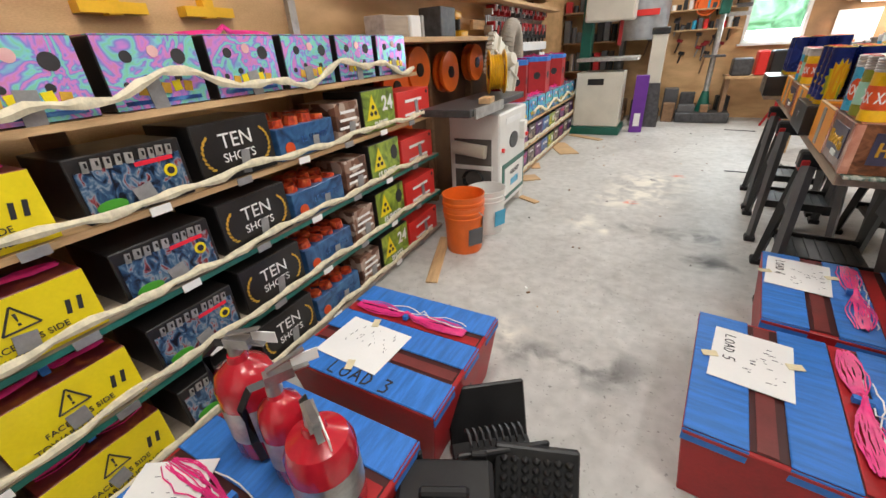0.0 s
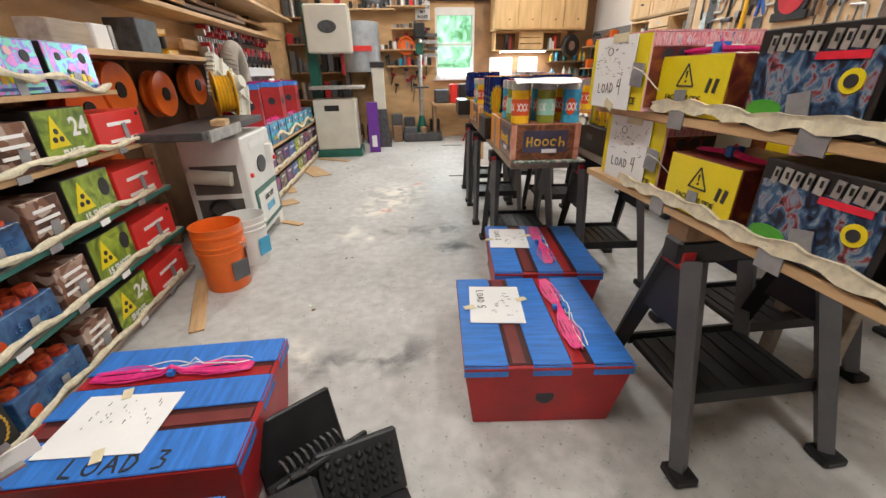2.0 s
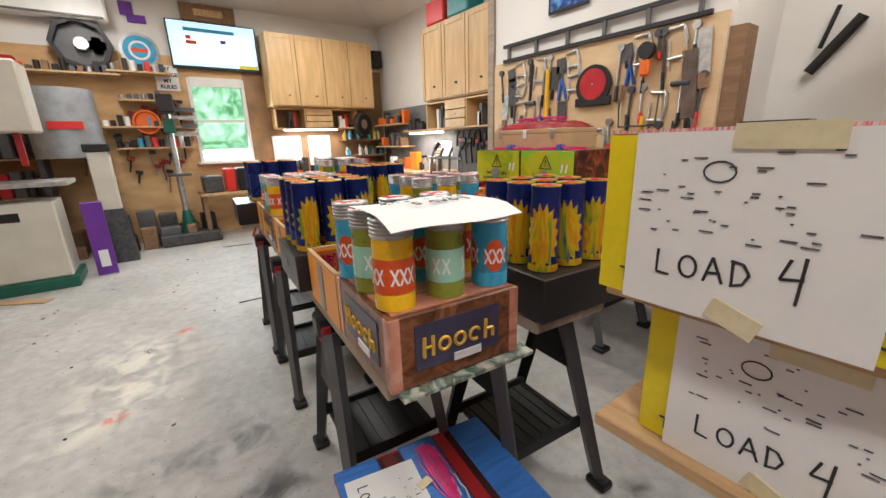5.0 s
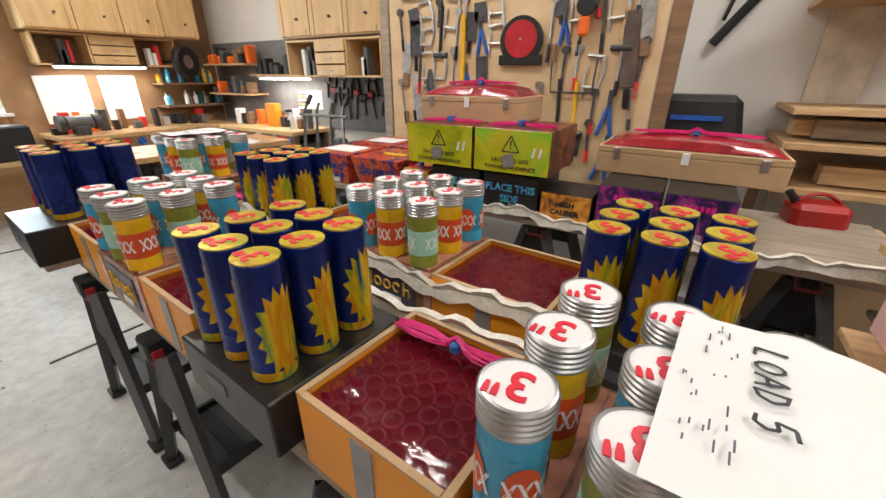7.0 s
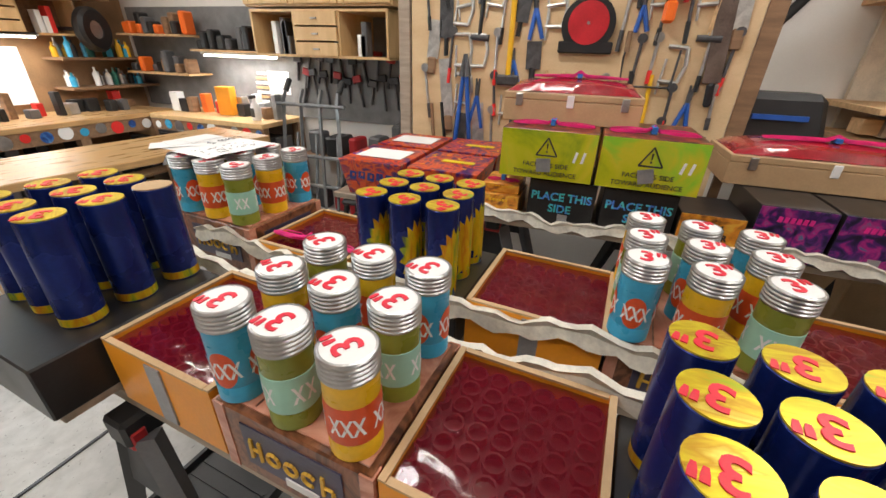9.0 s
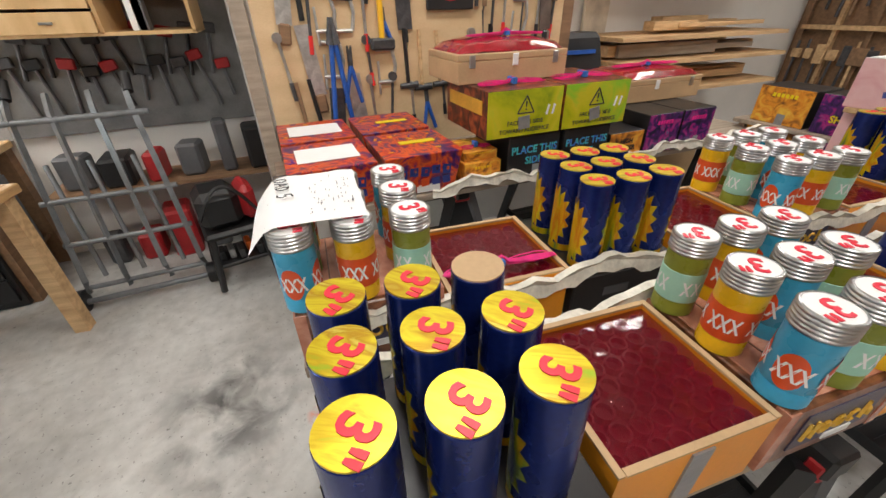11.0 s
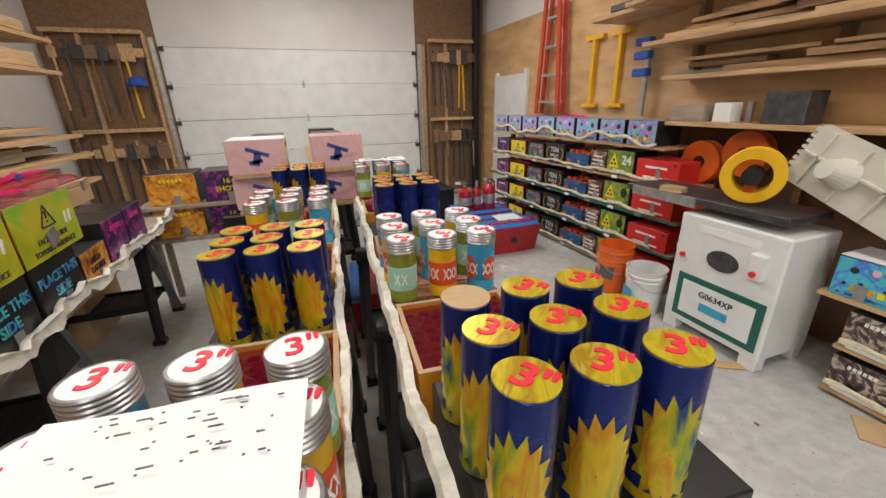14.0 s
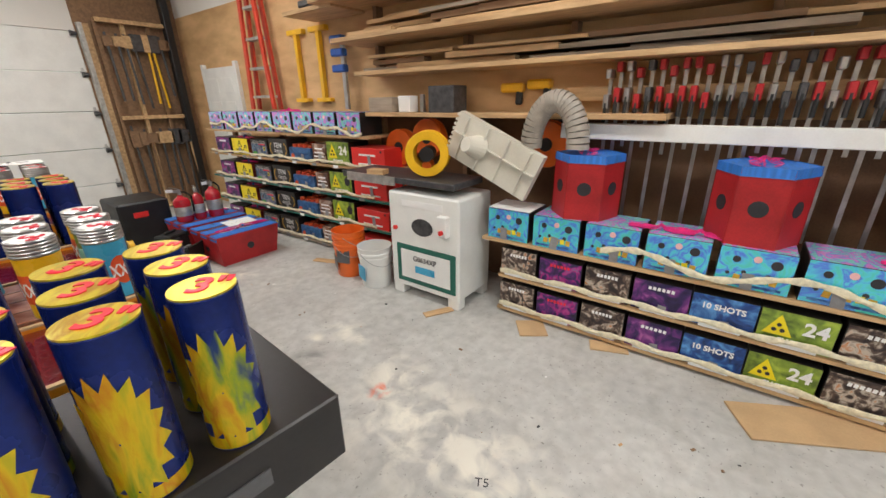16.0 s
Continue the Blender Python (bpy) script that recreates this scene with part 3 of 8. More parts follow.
# ---- fireworks cartons ----


def carton(name, label, cat, w, d, h, body, m, group="", taper=1.0):
    """A carton whose front faces -y, standing on z = 0, centred in x; returns its root."""
    th = thing(name, label, cat, m, group)
    bpart("carton", (0, d / 2, h / 2), (w, d, h), body, th, bevel=0.003, taper=taper)
    return th


def strip(th, x, z, w, h, material, name="print", y=-0.0015, label="", rz=0.0):
    bm = bmesh.new()
    vs = box(bm, (0, 0, 0), (w, 0.003, h))
    for v in vs:
        v.co.rotate(Euler((0, radians(rz), 0)))
        v.co += Vector((x, y, z))
    return part(name, bm, material, th, label)


def tri_sign(th, x, z, s, y=-0.004):
    bm = bmesh.new()
    p = [Vector((x - s / 2, y, z - s * 0.43)), Vector((x + s / 2, y, z - s * 0.43)), Vector((x, y, z + s * 0.43))]
    for a, b_ in ((0, 1), (1, 2), (2, 0)):
        cyl(bm, p[a], p[b_], s * 0.035, seg=6)
    cyl(bm, (x, y, z + s * 0.16), (x, y, z - s * 0.12), s * 0.05, s * 0.025, 6)
    box(bm, (x, y, z - s * 0.24), (s * 0.08, 0.003, s * 0.08))
    part("warning_triangle", bm, INK, th)


def disc(th, x, z, r, material, name="print", y=-0.004, seg=18, sx=1.0):
    bm = bmesh.new()
    vs = cyl(bm, (0, 0.0015, 0), (0, -0.0015, 0), r, seg=seg)
    for v in vs:
        v.co.x *= sx
        v.co += Vector((x, y, z))
    return part(name, bm, material, th)


def top_fuse(th, w, d, h, n=14, length=None):
    wires("lead_wire", fuse_bundle(RNG, (0, d * 0.3, h), length or w * 0.9, "x", d * 0.16, n), 0.0024, PINK, th, "bundled bright pink igniter wire")
    bpart("tie", (0, d * 0.3, h + 0.02), (0.022, d * 0.14, 0.03), BLUETAPE, th, "blue tape tie")


def foil_cake(m, w=0.30, h=0.21, d=0.3, lid=False, foil=None):
    th = carton("foil_firework_box", "holographic silver-blue foil firework carton with black orb prints", "firework box", w, d, h, DARK, m, "foil cartons")
    strip(th, 0, h / 2, w - 0.006, h - 0.006, foil or FOIL_A, "foil_face")
    bpart("top_print", (0, d / 2, h + 0.0015), (w - 0.01, d - 0.01, 0.003), FOIL_B, th)
    for x, z, r in ((0.27, 0.70, 0.09), (-0.25, 0.72, 0.065), (-0.12, 0.42, 0.04), (-0.33, 0.35, 0.035), (0.2, 0.4, 0.045)):
        disc(th, x * w, z * h, r * w * 0.85, INK, "orb_print")
    disc(th, 0.02 * w, 0.78 * h, 0.055 * w, ART_PINKB, "badge_print")
    for k in range(5):
        strip(th, (-0.2 + k * 0.12) * w, (0.27 + 0.02 * (k % 2)) * h, 0.09 * w, 0.15 * h, YELLOW if k % 2 else GOLD, "title_shape", y=-0.005, rz=8 * (-1) ** k)
    strip(th, 0, 0.1 * h, w * 0.8, h * 0.06, ART_BLUE, "print", y=-0.004)
    strip(th, RNG.uniform(-0.1, 0.1) * w, 0.18 * h, w * 0.16, h * 0.45, DUCT, "duct_tape", y=-0.007, rz=RNG.uniform(-8, 8))
    if lid:
        bpart("sheet", (0, d * 0.45, h + 0.006), (w * 1.0, d * 0.9, 0.003), PAPER, th)
    return th


def caution_cake(m, w=0.34, h=0.2, d=0.3, face=None, body=None, fuse=True, rows=("FACE THIS SIDE", "TOWARD AUDIENCE"), label="yellow warning-faced firework carton with bundled pink wire"):
    th = carton("warning_firework_box", label, "firework box", w, d, h, body or MAROON, m, "warning cartons")
    strip(th, 0, h / 2, w - 0.004, h - 0.004, face or YELLOW, "warning_face")
    tri_sign(th, 0, h * 0.68, h * 0.42)
    text(rows[0], h * 0.135, on_front(0, h * 0.30), INK, th)
    text(rows[1], h * 0.135, on_front(0, h * 0.13), INK, th)
    for x in (0.3, 0.38):
        strip(th, x * w, h * 0.52, 0.012, h * 0.22, PAPER if face else INK, "print", y=-0.004, rz=12)
    strip(th, -0.02 * w, h * 0.3, w * 0.15, h * 0.28, DUCT, "duct_tape", y=-0.008, rz=RNG.uniform(-14, 14))
    if fuse:
        top_fuse(th, w, d, h)
    return th


def street_cake(m, w=0.32, h=0.22, d=0.28):
    th = carton("street_firework_box", "black firework carton with a blue city street print", "firework box", w, d, h, DARK, m, "street print cartons")
    strip(th, 0, h * 0.42, w * 0.92, h * 0.72, ART_DRIFT, "picture")
    for k, x in enumerate((-0.36, -0.27, -0.18, -0.09, 0.0, 0.12, 0.2, 0.28, 0.37)):
        strip(th, x * w, h * (0.86 if k % 2 else 0.845), (0.05, 0.07, 0.058)[k % 3] * w, h * 0.17, GALV, "title_shape", y=-0.004, rz=8)
        strip(th, (x + 0.008) * w, h * 0.87, 0.018 * w, h * 0.07, DARK, "title_gap", y=-0.0062)
    strip(th, 0.2 * w, h * 0.72, w * 0.36, h * 0.07, REDINK, "title_shape", y=-0.004)
    disc(th, 0.32 * w, h * 0.5, h * 0.11, YELLOW, "badge_print")
    disc(th, 0.32 * w, h * 0.5, h * 0.06, INK, "badge_print", y=-0.006)
    disc(th, -0.28 * w, h * 0.2, h * 0.1, mat("green_print", (0.08, 0.4, 0.04), 0.35, bump=0), "print", sx=2.2)
    strip(th, 0.02 * w, h * 0.22, w * 0.18, h * 0.34, DUCT, "duct_tape", y=-0.007, rz=-12)
    return th


def ten_cake(m, w=0.34, h=0.22, d=0.28):
    th = carton("laurel_firework_box", "black firework carton with gold laurels and pale lettering", "firework box", w, d, h, DARK, m, "laurel cartons")
    strip(th, 0, h / 2, w - 0.006, h - 0.006, DARK, "face")
    text("TEN", h * 0.36, on_front(0, h * 0.66), PAPER, th)
    text("SHOTS", h * 0.22, on_front(0, h * 0.38), PAPER, th)
    for s in (-1, 1):
        bm = bmesh.new()
        for k in range(8):
            a = radians(-60 + k * 17)
            x, z = s * (0.28 * w + 0.055 * math.cos(a)), h * 0.5 + 0.068 * math.sin(a)
            vs = cyl(bm, (0, 0.0012, 0), (0, -0.0012, 0), 0.011, seg=8)
            for v in vs:
                v.co.z *= 0.45
                v.co.rotate(Euler((0, -s * (a + 1.2), 0)))
                v.co += Vector((x, -0.004, z))
        part("laurel_print", bm, GOLD, th)
    strip(th, 0.05 * w, h * 0.25, w * 0.11, h * 0.42, DUCT, "duct_tape", y=-0.008, rz=8)
    return th


def tray_cake(m, w=0.36, h=0.17, d=0.28):
    th = carton("tray_firework_box", "blue cut-down carton with red paper tube tops", "firework box", w, d, h * 0.8, ART_BLUETRAY, m, "blue trays")
    bm = bmesh.new()
    for i in range(4):
        for j in range(3):
            cyl(bm, (-w * 0.36 + i * w * 0.24, d * 0.2 + j * d * 0.3, h * 0.7), (-w * 0.36 + i * w * 0.24 + RNG.uniform(-.01, .01), d * 0.2 + j * d * 0.3, h * RNG.uniform(0.88, 1.05)), w * 0.105, w * 0.09, 10)
    part("tube_tops", bm, REDTUBES, th, "crinkled red paper tube tops")
    text("15 SHOTS", h * 0.24, on_front(0.04, h * 0.42), ART_BLUE, th)
    strip(th, 0.12 * w, h * 0.25, w * 0.11, h * 0.4, DUCT, "duct_tape", y=-0.006, rz=4)
    disc(th, -0.34 * w, h * 0.28, h * 0.16, CANR, "print")
    return th


def small_cake(m, w=0.2, h=0.2, d=0.25):
    th = carton("small_firework_box", "small brown printed firework carton", "firework box", w, d, h, ART_BRICK, m, "small brown cartons")
    for k in range(3):
        strip(th, 0, h * (0.35 + 0.2 * k), w * (0.8 - 0.1 * k), h * 0.07, PAPER, "title_shape")
    strip(th, 0.1 * w, h * 0.3, w * 0.25, h * 0.35, DUCT, "duct_tape", y=-0.005, rz=6)
    return th


def toxic_cake(m, w=0.32, h=0.22, d=0.28, num=True):
    th = carton("hazard_firework_box", "green and black firework carton with a radiation triangle", "firework box", w, d, h, DARK, m, "hazard cartons")
    strip(th, 0, h / 2, w - 0.006, h - 0.006, ART_TOX, "face")
    bm = bmesh.new()
    p = [(-0.42 * w, h * 0.3), (-0.02 * w, h * 0.3), (-0.22 * w, h * 0.9)]
    v = [bm.verts.new((x, y, z)) for y in (-0.004, -0.006) for x, z in p]
    bm.faces.new(v[3:]), bm.faces.new(v[:3])
    for a in range(3):
        bm.faces.new((v[a], v[(a + 1) % 3], v[3 + (a + 1) % 3], v[3 + a]))
    part("triangle_print", bm, YELLOW, th)
    for a in (90, 210, 330):
        disc(th, -0.22 * w + h * 0.1 * math.cos(radians(a)), h * 0.5 + h * 0.1 * math.sin(radians(a)), h * 0.055, INK, "trefoil_print", y=-0.0075, seg=8)
    if num:
        text("24", h * 0.5, on_front(0.25 * w, h * 0.62), PAPER, th, bold=0.003)
    else:
        disc(th, 0.3 * w, h * 0.62, h * 0.2, INK, "print", sx=0.8)
    text("15 SHOTS" if not num else "SHOTS", h * 0.2, on_front(0, h * 0.16), PAPER, th, bold=0.002)
    return th


def red_cake(m, w=0.42, h=0.2, d=0.32):
    th = carton("red_firework_box", "bright red firework carton with white printing", "firework box", w, d, h, REDCARD, m, "red cartons")
    strip(th, -0.02 * w, h * 0.66, w * 0.5, h * 0.1, PAPER, "title_shape")
    strip(th, 0.0, h * 0.2, w * 0.6, h * 0.09, PAPER, "print")
    disc(th, 0.4 * w, h * 0.86, h * 0.06, INK, "badge_print")
    strip(th, 0.05 * w, h * 0.4, w * 0.09, h * 0.5, DUCT, "duct_tape", y=-0.006, rz=-6)
    return th


def plain_cake(m, w, h, d, front, body, label, name="firework_box", words="", col=None, group="mixed cartons", tape=True):
    th = carton(name, label, "firework box", w, d, h, body, m, group)
    strip(th, 0, h / 2, w - 0.006, h - 0.006, front, "picture")
    if words:
        for k, wd in enumerate(words.split("|")):
            text(wd, h * 0.24, on_front(0, h * (0.66 - 0.26 * k)), col or PAPER, th, bold=0.0015)
    else:
        for k in range(6):
            strip(th, (-0.2 + k * 0.08) * w, h * 0.78, w * 0.055, h * 0.1, col or PAPER, "title_shape", y=-0.004, rz=6)
    if tape:
        strip(th, 0.06 * w, h * 0.12, w * 0.15, h * 0.34, DUCT, "duct_tape", y=-0.006, rz=RNG.uniform(-9, 9))
    return th


# ---- shelving along the plywood wall ----
SH = math.degrees(math.atan2(0.10, 3.2))


def shelf_front(y):
    return -1.44 - 0.10 * (y + 0.5) / 3.2


def near(y, z):
    return pose(shelf_front(y) - 0.015, y, z, 0, 0, 90 + SH)


LEVELS = [0.05, 0.355, 0.66, 0.965, 1.265]
shelf = thing("shelf_unit", "rough plywood shelving crammed with firework cartons", "shelf unit", pose(0, 0, 0))
for k, z in enumerate(LEVELS):
    y1 = 2.46 if k == 4 else 2.7
    bm = bmesh.new()
    box(bm, (0, 0, 0), (0.38, y1 + 0.6, 0.022))
    ob = part("shelf_board", bm, LUMBER if k > 2 else LUMBER_GREY, shelf)
    ym = (y1 - 0.6) / 2
    ob.matrix_basis = pose(shelf_front(ym) - 0.19, ym, z - 0.013, 0, 0, SH)
    if k in (1, 2):
        ob2 = bpart("edge_strip", (0, 0, 0), (0.006, y1 + 0.6, 0.02), mat("green_edge", (0.02, 0.16, 0.13), 0.4), shelf, "dark green edge strip")
        ob2.matrix_basis = pose(shelf_front(ym) + 0.004, ym, z - 0.013, 0, 0, SH)
for y in (-0.58, 0.55, 1.7, 2.66):
    bpart("upright", (shelf_front(y) - 0.39, y, 0.64), (0.04, 0.09, 1.28), LUMBER_DARK, shelf)
for k, z in enumerate(LEVELS[:4]):
    rr = 0.003
    red_cake(near(2.42, z), 0.44, 0.19)
    toxic_cake(near(2.0, z), 0.33, 0.235, num=(k in (0, 3)))
    small_cake(near(1.70, z), 0.2, 0.2)
    tray_cake(near(1.38, z), 0.37, 0.18)
    ten_cake(near(0.99, z), 0.35, 0.225)
    street_cake(near(0.60, z), 0.34, 0.2)
    caution_cake(near(0.18, z), 0.36, 0.2)
    plain_cake(near(-0.22, z), 0.34, 0.2, 0.28, ART_FLUO, DARK, "dark neon-printed firework carton")
    pts = []
    for i in range(60):
        y = -0.5 + i * 3.0 / 59
        pts.append((shelf_front(y) + 0.012, y, z + 0.03 + 0.006 * math.sin(i * 0.9) + 0.007 * math.sin(i * 0.37 + k) + RNG.uniform(-.004, .004)))
    ribbon("fuse_line", pts, 0.025, FUSE, "cream paper fuse taped along the shelf edge")
    for i in range(9):
        y = -0.4 + i * 0.34
        lab = bpart("price_tag", (shelf_front(y) + 0.014, y, z - 0.012), (0.003, 0.07, 0.03), PAPER if i % 2 else DUCT, shelf, rz=SH)
for i in range(8):
    foil_cake(near(2.20 - i * 0.355, LEVELS[4]), 0.315, 0.215, 0.3, foil=FOIL_B)
pts = []
for i in range(70):
    y = -0.4 + i * 2.8 / 69
    pts.append((shelf_front(y) + 0.014, y, LEVELS[4] + 0.055 + 0.035 * math.sin(i * 0.26) + 0.02 * math.sin(i * 0.61 + 2) + RNG.uniform(-.004, .004)))
ribbon("fuse_line", pts, 0.026, FUSE, "cream paper fuse looped along the foil cartons")
th = thing("wire_bundle", "bright pink igniter wire on top of the foil cartons", "wire", pose(shelf_front(1.1) - 0.12, 1.15, LEVELS[4] + 0.217, 0, 0, 90))
wires("lead_wire", fuse_bundle(RNG, (0, 0, 0), 0.4, "x", 0.05, 18), 0.0026, PINK, th)

# low shelves past the planer
X2 = -1.36


def low(y, z):
    return pose(X2 - 0.012, y, z, 0, 0, 90)


shelf2 = thing("low_shelf_unit", "low plywood shelves with three tiers of cartons", "shelf unit", pose(0, 0, 0))
for z, y0 in ((0.05, 3.98), (0.325, 3.98), (0.60, 3.83)):
    bpart("shelf_board", (X2 - 0.19, (y0 + 7.2) / 2, z - 0.012), (0.4, 7.2 - y0, 0.022), LUMBER, shelf2)
for y in (4.0, 5.2, 6.3, 7.15):
    bpart("upright", (X2 - 0.37, y, 0.3), (0.04, 0.06, 0.58), LUMBER_DARK, shelf2)
seq = ["bone", "neon", "bone", "neb", "blue", "tox"]
for z, off in ((0.05, 0.0), (0.325, 0.0)):
    for i in range(10):
        y = 4.13 + i * 0.315 + off
        k = seq[i % 6]
        if k == "bone":
            plain_cake(low(y, z), 0.28, 0.21, 0.3, ART_BONE, ORANGE if i % 2 else DARK, "black carton with a pale skeleton-like print", tape=False)
        elif k == "neon":
            plain_cake(low(y, z), 0.3, 0.2, 0.3, ART_FLUO, DARK, "dark carton with red and blue neon print", col=REDINK, tape=False)
        elif k == "neb":
            plain_cake(low(y, z), 0.31, 0.205, 0.3, ART_NEB, DARK, "purple and pink nebula-print firework carton")
        elif k == "blue":
            plain_cake(low(y, z), 0.31, 0.2, 0.3, ART_BLUE, DARK, "dark carton with a blue storm print", words="10 SHOTS")
        else:
            toxic_cake(low(y, z), 0.31, 0.2)
        bpart("price_strip", (X2 + 0.006, y, z + 0.02), (0.006, 0.2, 0.035), PAPER, shelf2, "white shelf label")
    pts = [(X2 + 0.014, 4.0 + i * 3.15 / 60, z + 0.035 + 0.008 * math.sin(i * 0.8)) for i in range(61)]
    ribbon("fuse_line", pts, 0.03, FUSE, "cream paper fuse along the low shelf")
for i in range(9):
    foil_cake(low(4.03 + i * 0.36, 0.60), 0.325, 0.225, 0.3, lid=(i == 0))
pts = [(X2 + 0.016, 4.7 + i * 2.5 / 60, 0.67 + 0.04 * math.sin(i * 0.33)) for i in range(61)]
ribbon("fuse_line", pts, 0.032, FUSE, "cream paper fuse looped across foil cartons")
for y in (5.0, 5.2, 6.1):
    th = thing("wire_bundle", "bright pink igniter wire on foil cartons", "wire", pose(X2 - 0.1, y, 0.829, 0, 0, 90))
    wires("lead_wire", fuse_bundle(RNG, (0, 0, 0), 0.36, "x", 0.06, 16), 0.0026, PINK, th)


def hex_mine(m):
    """A six-sided red box with round holes and a blue taped lid."""
    th = thing("hex_mortar_box", "red six-sided wooden mortar box with a blue taped top", "mortar box", m, "hex mortar boxes")
    r, h = 0.215, 0.40
    bm = bmesh.new()
    cyl(bm, (0, 0, 0), (0, 0, h), r, seg=6)
    part("shell", bm, RED, th, bevel=0.004)
    bm = bmesh.new()
    cyl(bm, (0, 0, h - 0.035), (0, 0, h + 0.006), r + 0.004, r + 0.002, seg=6)
    part("tape_lid", bm, BLUETAPE, th, "blue painter's tape lid", bevel=0.004)
    ap = r * math.cos(radians(30))
    for k in range(6):
        a = radians(60 * k)
        bm = bmesh.new()
        d = Vector((math.cos(a), math.sin(a), 0))
        cyl(bm, d * (ap - 0.01) + Vector((0, 0, h * 0.5)), d * (ap + 0.002) + Vector((0, 0, h * 0.5)), 0.043, seg=24)
        part("hole", bm, INK, th, "dark round hole")
    wires("lead_wire", fuse_bundle(RNG, (0, -0.02, h + 0.008), 0.36, "x", 0.09, 12), 0.002, PINK, th)
    return th


for y in (4.50, 5.42, 6.28):
    hex_mine(pose(-1.58, y, 0.831, 0, 0, 12 if y < 5 else 0))

# ---- cakes on the sawhorse rows ----
ROW = -math.degrees(math.atan(0.085))


def can(parent, x, y, z, style, turn=0.0, lid=0.0):
    """A printed canister tube with a ribbed steel cap."""
    root = new("canister", CANMESH[style])
    root.parent = parent
    root.matrix_basis = pose(x, y, z, 0, 0, turn)
    for nm in ("cap", "cap_disc", "mark", "band", "xx"):
        key = (style, nm)
        if key in CANMESH:
            o_ = new({"cap": "cap", "cap_disc": "cap_disc", "mark": "cap_lettering", "band": "label_band", "xx": "label_lettering"}[nm], CANMESH[key])
            o_.parent = root
            if nm == "mark":
                o_.matrix_basis = pose(0, 0, 0, 0, 0, lid - turn)
    return root


CANMESH = {}


def mesh_of(ob):
    me = ob.data
    bpy.data.objects.remove(ob)
    return me


def make_can(style):
    r, h = 0.047, 0.205
    col, band = {"b": (CANB, CANR), "g": (CANG, CANM), "y": (CANY, CANR)}[style]
    bm = bmesh.new()
    lathe(bm, [(0, 0), (r, 0), (r, 0.035), (r - 0.001, 0.037), (r, 0.039), (r, h - 0.035)])
    CANMESH[style] = mesh_of(finish("canister", bm, col, smooth=True))
    bm = bmesh.new()
    prof = []
    for k in range(5):
        z = h - 0.04 + k * 0.009
        prof += [(r + 0.0005, z), (r + 0.003, z + 0.003), (r + 0.003, z + 0.006), (r + 0.0005, z + 0.009)]
    lathe(bm, prof + [(r + 0.001, h + 0.004), (r - 0.004, h + 0.005)])
    CANMESH[(style, "cap")] = mesh_of(finish("cap", bm, STEEL, smooth=True))
    bm = bmesh.new()
    cyl(bm, (0, 0, h), (0, 0, h + 0.004), r - 0.003, seg=28)
    CANMESH[(style, "cap_disc")] = mesh_of(finish("cap_disc", bm, PAPER))
    t_ = text('3"', 0.070, pose(0, 0, 0), REDINK, None, bold=0.0012)
    me = mesh_of(t_)
    me.transform(pose(0.010, 0, h + 0.0052))
    CANMESH[(style, "mark")] = me
    bm = bmesh.new()
    if style == "b":
        for a0 in (0, 1.57, 3.14, 4.71):
            rings = []
            for i in range(11):
                a = -0.55 + i * 0.11
                hh = 0.042 * math.sqrt(max(0.0, 1 - (a / 0.56) ** 2))
                rings.append([bm.verts.new(((r + 0.0012) * math.cos(a + a0), (r + 0.0012) * math.sin(a + a0), 0.082 + s * hh)) for s in (-1, 1)])
            for p, q in zip(rings, rings[1:]):
                bm.faces.new((p[0], q[0], q[1], p[1]))
    else:
        lathe(bm, [(r + 0.0002, 0.04), (r + 0.0012, 0.041), (r + 0.0012, 0.112 if style == "y" else 0.12), (r + 0.0002, 0.121)])
    CANMESH[(style, "band")] = mesh_of(finish("label_band", bm, band, smooth=True))
    bm = bmesh.new()
    for a0 in (0, 1.57, 3.14, 4.71):
        for k in (-0.42, 0.0, 0.42) if style != "g" else (-0.25, 0.25):
            for s in (-1, 1):
                z0, z1, sp = 0.062, 0.1, 0.17
                q = []
                for z, aa in ((z0, -s * sp), (z0, -s * sp + 0.11), (z1, s * sp + 0.11), (z1, s * sp)):
                    a = a0 + k + aa
                    q.append(bm.verts.new(((r + 0.0021) * math.cos(a), (r + 0.0021) * math.sin(a), z)))
                bm.faces.new(q)
    CANMESH[(style, "xx")] = mesh_of(finish("label_lettering", bm, PAPER))


for st in "bgy":
    make_can(st)
SUNMESH = {}


